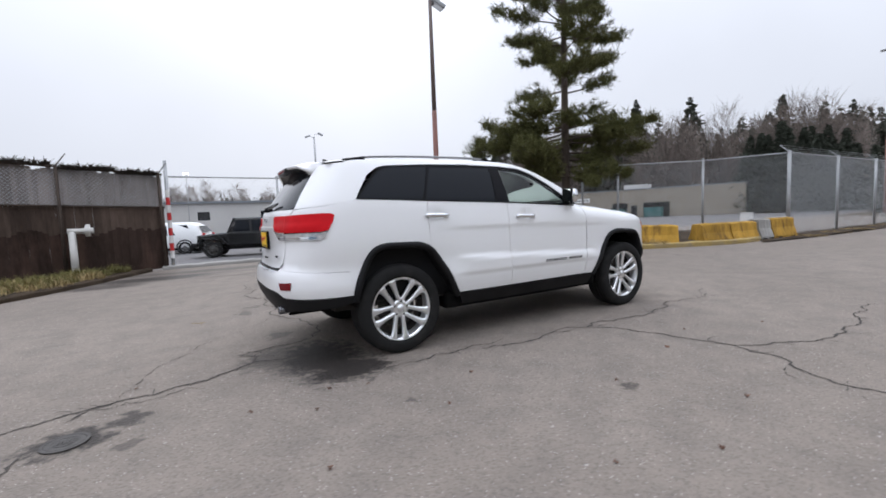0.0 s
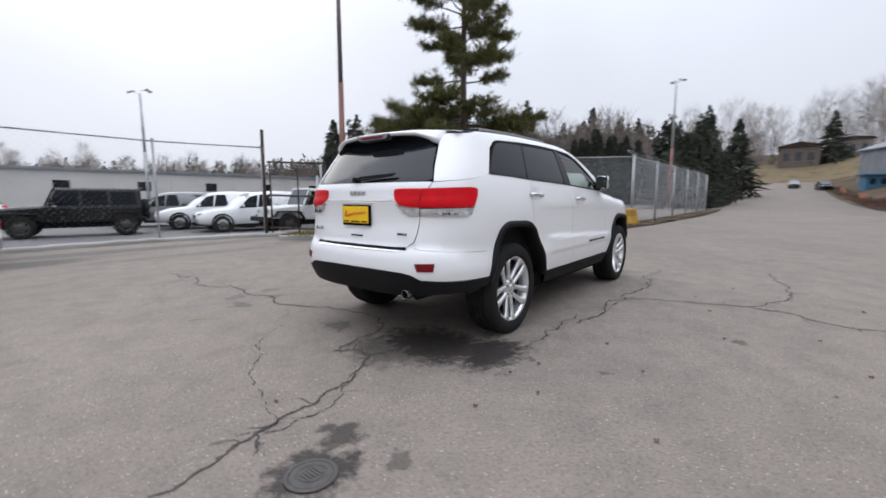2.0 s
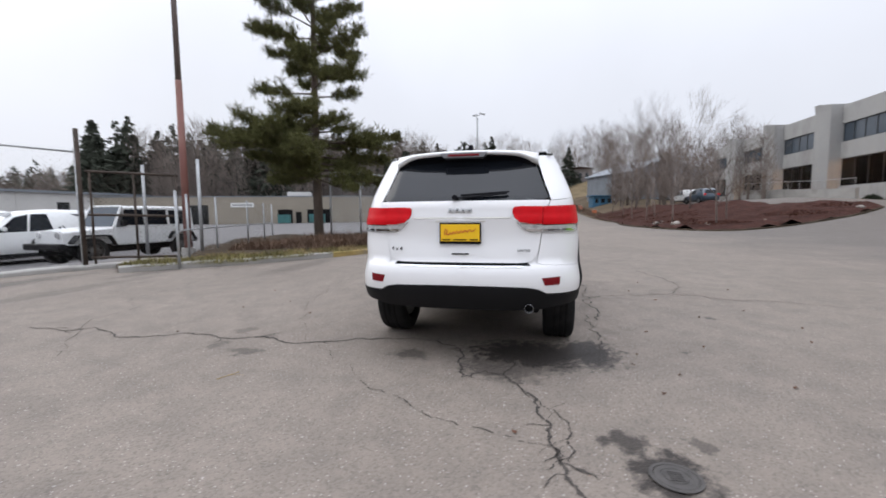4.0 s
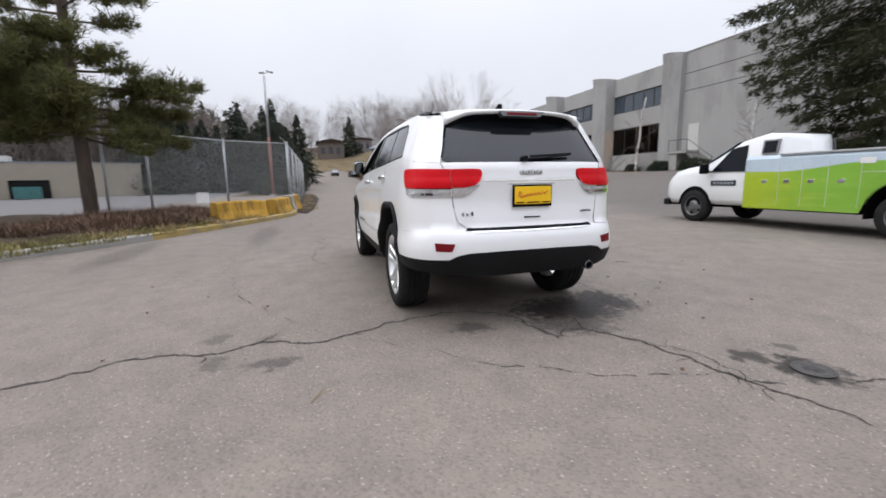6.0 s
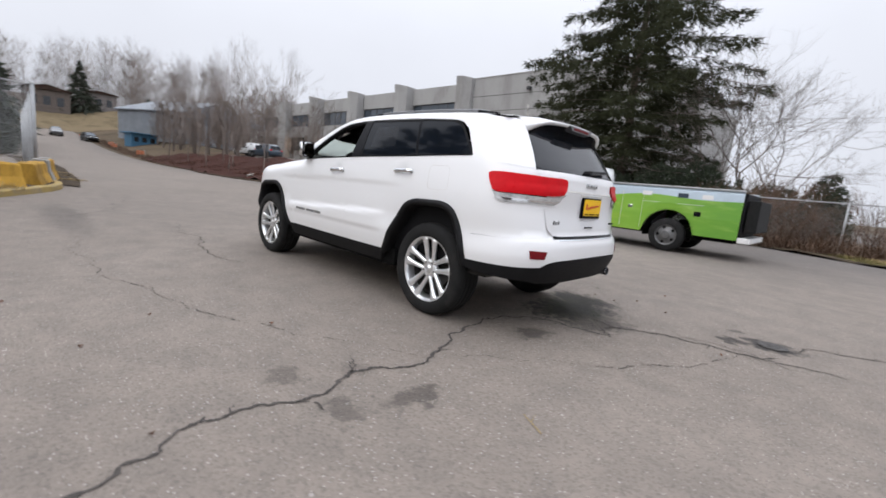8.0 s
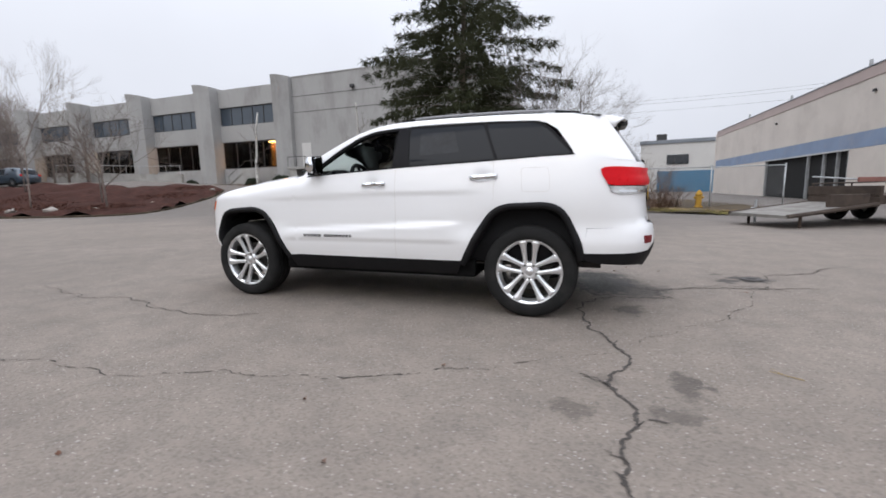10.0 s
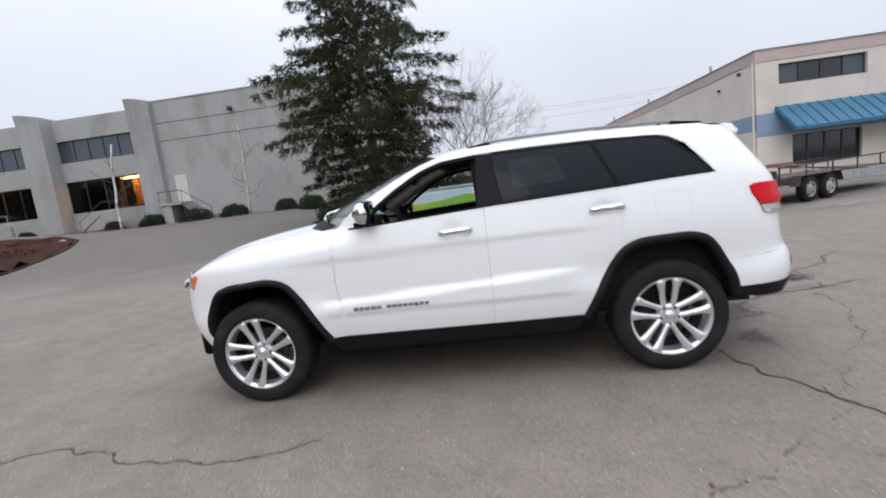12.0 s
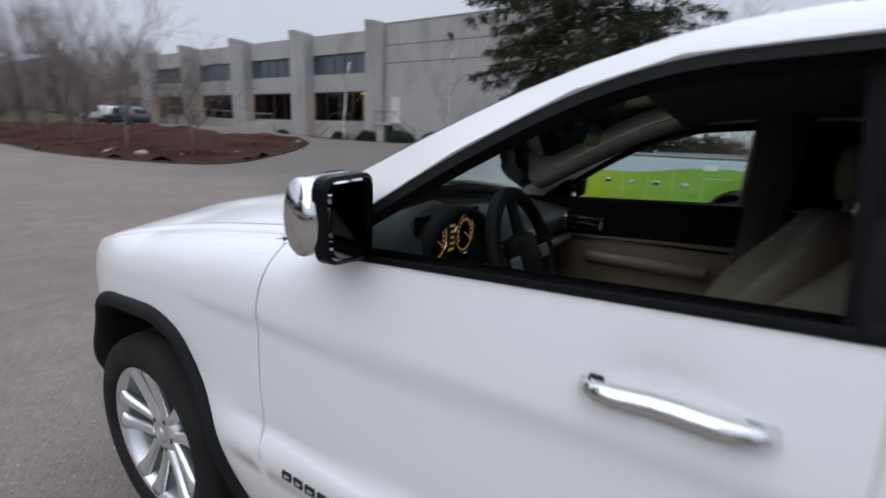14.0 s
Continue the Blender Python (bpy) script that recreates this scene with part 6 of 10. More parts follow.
# ---- low beige yard building and long pale warehouse ----
yard = thing("yard_building", Matrix(), "low beige block building with garage doors behind the storage yard", "building")
YB = pose(50.0, 30.5, 0.0, 0, 0, 110)
bm = bmesh.new()
wall_with_openings(bm, -11.0, 34.0, 0, 0.3, -0.2, 3.7, [(-3.1, 0.05, 0.0, 1.95), (0.8, 1.6, 0.0, 1.6), (2.0, 4.0, 0.0, 1.95), (13.0, 16.5, 0.0, 2.6), (22.0, 25.5, 0.0, 2.6)])
w = part("front_wall", bm, "beige_wall", yard)
w.matrix_local = YB
# the open garages are filled with near-black panels in place of interior shade
for nm, g in (("side_wall", (-11.0, -10.7, -11.0, -0.01, -0.2, 3.7)), ("roof_cap", (-11.2, 34.2, -11.0, 0.35, 3.7, 3.82)), ("rear_wall", (-10.7, 34.0, -11.2, -11.0, -0.2, 3.7)), ("garage_door", (-3.1, 0.05, 0.05, 0.12, 0, 1.95)), ("garage_door", (2.0, 4.0, 0.05, 0.12, 0, 1.95)), ("garage_door", (13.0, 16.5, 0.05, 0.12, 0, 2.6)), ("garage_door", (22.0, 25.5, 0.05, 0.12, 0, 2.6)), ("entry_door", (0.8, 1.6, 0.05, 0.12, 0, 1.6))):
    o = part(nm, box_bm(*g), "blackout" if "door" in nm else ("beige_wall" if "wall" in nm else "grey_roof"), yard, "near-black panel for the dark inside of the open garage" if "garage" in nm else "")
    o.matrix_local = YB
part("roof_unit", box_bm(0, 3.2, -4.0, -2.2, 3.8, 4.5, 0.05), "white_wall", yard, "pale roof unit").matrix_local = YB
part("wall_sign", box_bm(7.1, 10.1, 0.30, 0.36, 2.3, 2.9, 0.01), "paper", yard, "pale lettered sign board").matrix_local = YB
for k in range(7):
    part("sign_bar", box_bm(7.35 + 0.38 * k, 7.62 + 0.38 * k, 0.362, 0.368, 2.50, 2.70), "lot_grey", yard).matrix_local = YB
for k, (dx, w_, h_) in enumerate(((2.1, 1.5, 1.25), (-2.5, 2.0, 1.3))):
    bin_ = thing("waste_bin", YB @ pose(dx, 1.0, 0.0), "teal steel waste bin before the yard building", "waste bin", "waste bins")
    part("bin_body", sweep(bmesh.new(), [[Vector((x, y, z)) for y, z in ((0.0, 0.1), (1.0, 0.1), (1.2, h_), (-0.1, h_))] for x in (0.0, w_)]), "teal", bin_)
    part("bin_lid", box_bm(-0.05, w_ + 0.05, -0.15, 1.25, h_, h_ + 0.07, 0.02), "gloss_black", bin_, "black lid")
    for x in (0.2, w_ - 0.2):
        part("castor", rod(bmesh.new(), (x, 0.3, 0.07), (x, 0.7, 0.07), 0.07, 0.07, 8), "rubber", bin_)
long_hall = thing("warehouse", Matrix(), "long pale panel-walled warehouse beyond the car lot", "building")
WH = pose(-26.0, 60.5, 0.0, 0, 0, -4)
bm = bmesh.new()
wall_with_openings(bm, 0.0, 76.0, 0.0, 0.3, -0.2, 4.1, [(10 + 7.5 * k, 11.4 + 7.5 * k, 1.9, 3.0) for k in range(8)])
part("front_wall", bm, "white_wall", long_hall).matrix_local = WH
part("roof", box_bm(-0.3, 76.3, -0.35, 18.0, 4.1, 4.35), "grey_roof", long_hall).matrix_local = WH
part("end_wall", box_bm(0, 0.3, 0.3, 18, -0.2, 4.1), "white_wall", long_hall).matrix_local = WH
part("end_wall", box_bm(75.7, 76, 0.3, 18, -0.2, 4.1), "white_wall", long_hall).matrix_local = WH
for k in range(8):
    part("window_pane", box_bm(10 + 7.5 * k, 11.4 + 7.5 * k, 0.12, 0.16, 1.9, 3.0), "pane_dark", long_hall).matrix_local = WH
    part("wall_rib", box_bm(6 + 7.5 * k, 6.2 + 7.5 * k, -0.06, -0.002, -0.2, 4.05), "white_wall", long_hall).matrix_local = WH

# lights seen above the yard fences
for x, y, z, k in ((102.0, 36.0, 8.3, 2.4), (83.0, 11.5, 6.1, 2.2), (-1.92, 51.41, 6.97, 1.4), (-7.4, 13.0, 3.0, 1.0)):
    fl = thing("floodlight", pose(x, y, 0), "small lit floodlight on a thin steel post", "floodlight", "floodlights")
    part("post", rod(bmesh.new(), (0, 0, 0), (0, 0, z), 0.04, 0.03, 8), "galv", fl, smooth=True)
    part("housing", box_bm(-0.22, 0.22, -0.28 * k, 0.28 * k, z, z + 0.10 * k, 0.02), "galv", fl)
    part("lens", box_bm(-0.235, -0.221, -0.24 * k, 0.24 * k, z + 0.01, z + 0.09 * k), "cold_light", fl)
    if x < 0:
        part("lens", box_bm(-0.18 * k, 0.18 * k, -0.294 * k, -0.281 * k, z + 0.01, z + 0.12 * k), "cold_light", fl)

# white box in place of a sign board, on the yard paving behind the barrier blocks
crate = thing("crate", pose(26.5, 8.15, ground_z(26.5, 8.15), 0, 0, 20), "plain white box for a sign board on the yard paving", "crate")
part("sign_box_body", box_bm(-0.3, 0.3, -0.3, 0.3, 0.0, 0.62, 0.03), "paper", crate)
part("sign_box_lid", box_bm(-0.32, 0.32, -0.32, 0.32, 0.62, 0.68, 0.02), "white_wall", crate)
# orange netting along the hill road
for k, (x, y) in enumerate(((88.0, -10.6), (93.0, -10.9), (70.0, -10.9))):
    net = thing("safety_net", pose(x, y, ground_z(x, y), 0, 0, 6), "sagging orange safety netting on thin stakes", "netting", "safety nets")
    for q in (0.0, 1.6, 3.2):
        part("stake", rod(bmesh.new(), (q, 0, 0), (q, 0, 1.0), 0.02, 0.02, 6), "galv", net)
    part("net_band", sweep(bmesh.new(), [[Vector((q, dy, z)) for dy, z in ((-0.01, 0.25 + sag), (0.01, 0.25 + sag), (0.01, 0.92 - sag), (-0.01, 0.92 - sag))] for q, sag in ((0.0, 0.0), (0.8, 0.12), (1.6, 0.0), (2.4, 0.10), (3.2, 0.0))]), "orange", net, "orange plastic mesh")

# ---- hill road: sheds, houses ----
def hill_house(x, y, w, d, h, wallm, roofm, label, turn=0, pitch=1.2, lift=-0.6):
    z = ground_z(x, y) + lift
    t = thing("hill_house", pose(x, y, z, 0, 0, turn), label, "building", "buildings on the hill")
    part("house_wall", box_bm(-w / 2, w / 2, -d / 2, d / 2, 0, h), wallm, t)
    part("roof", sweep(bmesh.new(), [[Vector((x_, -d / 2 - 0.5, h - 0.05)), Vector((x_, -d / 2 - 0.5, h + 0.15)), Vector((x_, 0, h + pitch)), Vector((x_, d / 2 + 0.5, h + 0.15)), Vector((x_, d / 2 + 0.5, h - 0.05))] for x_ in (-w / 2 - 0.5, w / 2 + 0.5)]), roofm, t)
    for k in range(3):
        part("window", box_bm(-w / 2 - 0.04, -w / 2 + 0.02, -d * 0.36 + d * 0.3 * k, -d * 0.36 + d * 0.3 * k + d * 0.16, h * 0.4, h * 0.75), "pane_dark", t)
    return t


hill_house(152, -5.8, 12, 8.5, 6.2, "bare_bark", "slat", "brown two-storey house on the hill", 0, 1.3, 2.0)
hill_house(156, -16.5, 12, 7.5, 5.4, "slat_old", "slat", "low brown house on the hill", 0, 0.8, 2.4)
hill_house(100, -24.0, 18, 15, 5.6, "grey_roof", "grey_roof", "grey metal-roofed shed beyond the thicket", 24, 3.0)
bank = [(x, y, ground_z(131, y) + 0.02 + (x - 131) * 0.30 + 0.5 * noise.noise((x * 0.3, y * 0.3, 5)) * min(1, (x - 131) / 4)) for x in np.arange(131, 149, 1.0) for y in np.arange(-26, 14, 1.0)]
tagged(raw("hill_bank", bank, [(i * 40 + j, i * 40 + j + 1, (i + 1) * 40 + j + 1, (i + 1) * 40 + j) for i in range(17) for j in range(39)], "dry_bank", smooth=True), "rough bank of dry ochre grass at the head of the road", "bank", kind="structure")
blades("roadside_litter", "twig", [(50 + 5 * k, -10.6, 1.2, 1) for k in range(12)], 1800, 0.7, 0.3, 0.03, 33, "low brown brush along the hill road", "brush", 0.9)
hill_house(92, -14.8, 3.2, 4.2, 2.4, "blue_shed", "blue_shed", "blue steel site container", 8, 0.1)
hill_house(120, -36, 24, 20, 5.0, "white_wall", "grey_roof", "pale shed on the slope", 15, 2.0)

# low pale hall across the road behind the brush
hall = thing("roadside_hall", pose(-6.0, -56.3, 0.0, 0, 0, 172), "low pale hall with a flat roof beyond the roadside brush", "building")
part("wall", box_bm(0.0, 34.0, 0.0, 12.0, -0.5, 6.0), "white_wall", hall)
part("roof_edge", box_bm(-0.15, 34.15, -0.15, 12.15, 6.0, 6.45, 0.03), "grey_roof", hall, "grey flat roof edge")
part("roof_vent", box_bm(1.7, 2.9, 1.0, 2.0, 6.45, 7.3, 0.08), "mullion", hall, "dark roof vent")
part("blue_skirt", box_bm(2.0, 30.0, -0.06, 0.02, -0.5, 2.6), "blue_shed", hall, "faded blue lower panels")
for k in range(5):
    part("hall_window", box_bm(3.0 + 6 * k, 5.4 + 6 * k, -0.08, 0.01, 3.4, 4.6, 0.02), "pane_dark", hall, "dark window")

# overhead wires behind the brush, between two timber poles
wires = thing("utility_line", Matrix(), "timber utility poles with three overhead wires", "utility line")
for px_, py_ in ((-32.0, -39.5), (14.0, -42.2)):
    part("pole", rod(bmesh.new(), (px_, py_, -0.3), (px_, py_, 9.6), 0.16, 0.11, 10), "bark", wires, smooth=True)
    part("cross_arm", box_bm(px_ - 0.06, px_ + 0.06, py_ - 1.0, py_ + 1.0, 8.75, 8.87, 0.01), "bark", wires)
for dy, z0 in ((-0.9, 8.95), (0.9, 8.95), (0.0, 8.1)):
    pts = [Vector((-32.0 + 46.0 * q, -39.5 - 2.7 * q + dy, z0 - 0.9 * 4 * q * (1 - q) + 0.6)) for q in np.linspace(0, 1, 25)]
    part("overhead_wire", tube(bmesh.new(), pts, 0.008, 5), "mullion", wires)


# ---- other vehicles ----
def plain_wheel(t, x, y, r, w, rim="alloy", side=1):
    bm = bmesh.new()
    lathe(bm, [(r * 0.62, -w / 2), (r * 0.9, -w / 2), (r, -w * 0.36), (r, w * 0.36), (r * 0.9, w / 2), (r * 0.62, w / 2)], 28, "Y")
    p = part("wheel", bm, "rubber", t, "black tyre on a bright wheel", smooth=True)
    p.matrix_local = pose(x, y, r, 0, 0, 0 if side > 0 else 180)
    bm = bmesh.new()
    lathe(bm, [(r * 0.62, w * 0.5), (r * 0.58, w * 0.46), (r * 0.56, w * 0.30), (r * 0.5, w * 0.30), (r * 0.30, w * 0.42), (r * 0.22, w * 0.52), (0.002, w * 0.54)], 24, "Y")
    part("rim", bm, rim, p, smooth=False)
    # five black discs on the solid rim paint the dark of its holes
    for k in range(5):
        a = k * 1.2566
        part("rim_hole_shade", rod(bmesh.new(), (r * 0.45 * math.cos(a), w * 0.3, r * 0.45 * math.sin(a)), (r * 0.45 * math.cos(a), w * 0.372, r * 0.45 * math.sin(a)), r * 0.09, r * 0.09, 8), "under", p)
    return p


def lofted(stations):
    """Body rings from (x, z_bottom, z_belt, z_top, half width at belt, half width at top)."""
    rings = []
    for x, zb, zs, zt, wb, wt in stations:
        h = [(wb * 0.90, zb), (wb * 0.985, zb + 0.10), (wb, (zb + zs) / 2), (wb * 0.97, zs), (wb * 0.97 + (wt - wb * 0.97) * 0.85, zs + (zt - zs) * 0.86), (wt * 0.86, zt - 0.012), (wt * 0.45, zt)]
        rings.append([Vector((x, y, z)) for y, z in h] + [Vector((x, -y, z)) for y, z in h[::-1]])
    return sweep(bmesh.new(), rings)


def side_pane(t, quads, material, name="side_window"):
    for q in quads:
        for s in (1, -1):
            bm = bmesh.new()
            vs = [bm.verts.new((x, s * y, z)) for x, y, z in q]
            vs2 = [bm.verts.new((x, s * (y - 0.03), z)) for x, y, z in q]
            bm.faces.new(vs)
            for i in range(4):
                bm.faces.new((vs[i], vs[(i + 1) % 4], vs2[(i + 1) % 4], vs2[i]))
            bmesh.ops.recalc_face_normals(bm, faces=bm.faces[:])
            part(name, bm, material, t, "dark side window")


def lot_suv(m, paint, label, L=4.75, H=1.72, low=False):
    t = thing("parked_car", m, label, "car", "cars in the lot")
    f, b = L * 0.5, -L * 0.5
    hz = 1.0 if not low else 0.9
    st = [(b, 0.5, 0.95, 1.0, 0.80, 0.72), (b + 0.12, 0.35, 1.0, 1.08, 0.90, 0.78), (b + 0.40, 0.30, 1.02, H - 0.18, 0.92, 0.66), (b + 0.75, 0.28, 1.02, H, 0.93, 0.68), (b + 1.8, 0.28, 1.0, H + 0.02, 0.94, 0.68), (b + 2.55, 0.28, 0.98, H - 0.06, 0.94, 0.66), (b + 3.15, 0.28, 0.97, hz + 0.34, 0.94, 0.74), (b + 3.45, 0.28, 0.93, hz + 0.04, 0.93, 0.80), (b + 4.2, 0.30, 0.86, hz - 0.05, 0.91, 0.76), (f - 0.10, 0.36, 0.72, hz - 0.22, 0.84, 0.68), (f, 0.48, 0.64, 0.74, 0.72, 0.60)]
    part("body", lofted(st), paint, t, smooth=True)
    gz = 1.05
    side_pane(t, [[(b + 0.70, 0.885, gz), (b + 1.55, 0.90, gz - 0.01), (b + 1.55, 0.725, H - 0.13), (b + 0.85, 0.735, H - 0.15)], [(b + 1.60, 0.90, gz - 0.01), (b + 2.42, 0.90, gz - 0.02), (b + 2.30, 0.725, H - 0.14), (b + 1.60, 0.725, H - 0.13)], [(b + 2.47, 0.90, gz - 0.02), (b + 3.18, 0.895, gz - 0.04), (b + 2.72, 0.76, H - 0.24), (b + 2.38, 0.73, H - 0.15)]], "privacy")
    for nm, pts in (("windscreen", [(b + 3.30, -0.74, 1.09), (b + 3.30, 0.74, 1.09), (b + 2.66, 0.62, H - 0.10), (b + 2.66, -0.62, H - 0.10)]), ("rear_window", [(b + 0.11, 0.72, 1.14), (b + 0.11, -0.72, 1.14), (b + 0.36, -0.60, H - 0.22), (b + 0.36, 0.60, H - 0.22)])):
        bm = bmesh.new()
        bm.faces.new([bm.verts.new(Vector(p) + Vector((0.02 if nm == "windscreen" else -0.02, 0, 0.015))) for p in pts])
        part(nm, bm, "pane_upper" if nm == "windscreen" else "privacy", t, "sloping windscreen")
    for s in (1, -1):
        part("headlamp", box_bm(f - 0.22, f - 0.04, s * 0.66 - 0.12, s * 0.66 + 0.12, 0.70, 0.82, 0.04), "clear_lens", t)
        part("tail_lamp", box_bm(b - 0.01, b + 0.10, s * 0.74 - 0.12, s * 0.74 + 0.12, 0.92, 1.10, 0.03), "red_lens", t)
        part("door_mirror", box_bm(b + 2.98, b + 3.08, s * 1.0 - 0.09, s * 1.0 + 0.09, 1.06, 1.18, 0.03), paint, t)
        for x in (b + 0.98, f - 0.92):
            plain_wheel(t, x, s * 0.82, 0.35, 0.23, "wheel_steel", s)
            bm = bmesh.new()
            lathe(bm, [(0.36, -0.01), (0.43, -0.01), (0.43, 0.012), (0.36, 0.012)], 24, "Y")
            part("arch_trim", bm, "plastic", t).matrix_local = pose(x, s * 0.925, 0.36)
    part("grille", box_bm(f - 0.04, f + 0.02, -0.45, 0.45, 0.58, 0.72, 0.02), "gloss_black", t)
    part("sill", box_bm(b + 1.4, f - 1.4, -0.92, 0.92, 0.22, 0.34, 0.02), "plastic", t)
    return t


def lot_offroader(m, paint, label):
    """A boxy four-door off-roader with flat wings and an upright screen."""
    t = thing("parked_car", m, label, "car", "cars in the lot")
    b = -2.2
    part("tub", box_bm(-2.1, 0.75, -0.79, 0.79, 0.55, 1.12, 0.05), paint, t)
    part("bonnet", sweep(bmesh.new(), [[Vector((x, y * w, z)) for y, z in ((-1, 0.62), (1, 0.62), (1, zt - 0.06), (0.9, zt), (-0.9, zt), (-1, zt - 0.06))] for x, w, zt in ((0.70, 0.76, 1.14), (1.4, 0.70, 1.10), (2.05, 0.62, 1.04))]), paint, t)
    part("hard_top", sweep(bmesh.new(), [[Vector((x, y * w, z)) for y, z in ((-0.78, 1.12), (0.78, 1.12), (0.70, 1.74), (0.62, 1.80), (-0.62, 1.80), (-0.70, 1.74))] for x, w in ((-2.1, 0.98), (-1.0, 1.0), (0.42, 1.0))]), paint, t)
    side_pane(t, [[(-1.95, 0.775, 1.17), (-1.15, 0.775, 1.17), (-1.15, 0.722, 1.66), (-1.90, 0.722, 1.66)], [(-1.05, 0.782, 1.17), (-0.32, 0.782, 1.17), (-0.32, 0.728, 1.68), (-1.05, 0.728, 1.68)], [(-0.22, 0.782, 1.17), (0.52, 0.782, 1.17), (0.36, 0.728, 1.68), (-0.22, 0.728, 1.68)]], "privacy")
    part("windscreen", sweep(bmesh.new(), [[Vector((0.74, y, 1.14)), Vector((0.46, y * 0.93, 1.76))] for y in (-0.72, 0, 0.72)], close=False), "pane_upper", t, "upright windscreen")
    part("screen_frame", tube(bmesh.new(), [(0.74, -0.76, 1.12), (0.44, -0.71, 1.78), (0.44, 0.71, 1.78), (0.74, 0.76, 1.12)], 0.04, 6), paint, t)
    for s in (1, -1):
        for x, ln_ in ((1.38, 0.60), (-1.56, 0.52)):
            part("wing_flare", sweep(bmesh.new(), [[Vector((x + dx, s * yy, z + dz)) for yy, dz in ((0.70, 0.0), (0.94, -0.01), (0.94, -0.05), (0.70, -0.05))] for dx, z in ((-ln_, 0.62), (-ln_ * 0.72, 0.90), (ln_ * 0.72, 0.92), (ln_, 0.72))]), "plastic", t, "black wing flare")
            plain_wheel(t, x, s * 0.78, 0.40, 0.25, "alloy_dark", s)
        part("headlamp", rod(bmesh.new(), (2.02, s * 0.42, 0.92), (2.09, s * 0.42, 0.92), 0.09, 0.085, 14), "clear_lens", t)
        part("door_mirror", box_bm(0.50, 0.60, s * 0.92 - 0.09, s * 0.92 + 0.09, 1.14, 1.34, 0.03), "plastic", t)
    part("front_bumper", box_bm(2.05, 2.28, -0.78, 0.78, 0.50, 0.68, 0.04), "plastic", t)
    part("rear_bumper", box_bm(-2.25, -2.10, -0.78, 0.78, 0.50, 0.68, 0.04), "plastic", t)
    part("spare_wheel", rod(bmesh.new(), (-2.12, 0.05, 1.0), (-2.36, 0.05, 1.0), 0.39, 0.39, 24), "rubber", t, smooth=True)
    part("underside", box_bm(-2.0, 2.0, -0.6, 0.6, 0.34, 0.60), "under", t)
    return t


lot_offroader(pose(0.72, 18.4, ground_z(0.72, 18.4), 0, 0, 166), "lot_dark", "black boxy off-roader parked in the car lot")
lot_suv(pose(6.55, 16.0, ground_z(6.55, 16.0), 0, 0, 165), "truck_white", "white suv parked in the car lot")
lot_suv(pose(6.0, 18.9, ground_z(6.0, 18.9), 0, 0, 163), "truck_white", "white suv parked behind others in the lot")
lot_suv(pose(5.0, 22.0, ground_z(5.0, 22.0), 0, 0, 163), "lot_grey", "grey suv parked in the car lot", low=True)
lot_suv(pose(-3.0, 24.2, ground_z(-3.0, 24.2), 0, 0, 160), "truck_white", "white suv with a wet shine in the lot")
lot_suv(pose(-4.4, 28.0, ground_z(-4.4, 28.0), 0, 0, 160), "lot_grey", "grey car parked in the back row of the lot", low=True)
lot_offroader(pose(7.5, 13.0, ground_z(7.5, 13.0), 0, 0, 174), "truck_white", "white boxy off-roader parked behind the fence")
lot_suv(pose(10.6, 18.2, ground_z(10.6, 18.2), 0, 0, 160), "lot_blue", "dark blue suv parked in the car lot")
lot_suv(pose(58.0, -20.5, ground_z(58, -20.5), 0, 0, 15), "truck_white", "silver-white suv parked beyond the mulched bed")
lot_suv(pose(51.5, -20.0, ground_z(51.5, -20.0), 0, 0, 8), "lot_blue", "dark blue car parked beyond the mulched bed", low=True)
lot_suv(pose(105.0, -9.0, ground_z(105, -9.0), 0, 0, 190), "lot_dark", "dark car parked by the hill road", low=True)
lot_suv(pose(112.0, -4.7, ground_z(112, -4.7), 0, 0, 180), "lot_grey", "grey car coming down parked on the hill road")
for k in range(5):
    lot_suv(pose(70 + 6 * k, 18 + 3 * k, ground_z(70 + 6 * k, 18 + 3 * k), 0, 0, 90), "truck_white" if k % 2 else "lot_grey", "distant car parked in the storage yard", low=k % 2 == 0)


# ---- service truck: white cab, green wrapped body ----
truck = thing("service_truck", pose(0.65, -8.72, 0.0, 0, 0, 0), "white-cabbed service truck with a green and sky-blue wrapped body", "truck")
part("cab", sweep(bmesh.new(), [[Vector((x, y * w, z)) for y, z in ((-0.93, zb), (0.93, zb), (1.0, zb + 0.12), (1.0, (zb + zs) / 2), (0.97, zs), (wt, zt - 0.08), (wt * 0.9, zt), (-wt * 0.9, zt), (-wt, zt - 0.08), (-0.97, zs), (-1.0, (zb + zs) / 2), (-1.0, zb + 0.12))] for x, w, zb, zs, zt, wt in ((1.96, 0.40, 0.45, 1.20, 1.50, 0.36), (1.98, 0.50, 0.45, 1.20, 1.86, 0.40), (2.06, 0.78, 0.45, 1.20, 1.93, 0.60), (2.18, 0.96, 0.45, 1.20, 1.99, 0.78), (2.45, 0.98, 0.45, 1.18, 2.02, 0.80), (2.72, 0.98, 0.45, 1.17, 1.96, 0.82), (3.05, 0.98, 0.45, 1.16, 1.88, 0.84), (3.52, 0.98, 0.45, 1.16, 1.58, 0.90), (3.84, 0.98, 0.45, 1.18, 1.40, 0.94), (4.4, 0.96, 0.45, 1.16, 1.34, 0.91), (4.82, 0.93, 0.45, 1.10, 1.25, 0.87), (4.97, 0.87, 0.52, 0.98, 1.14, 0.78))]), "truck_white", truck, "white van cab", smooth=True)
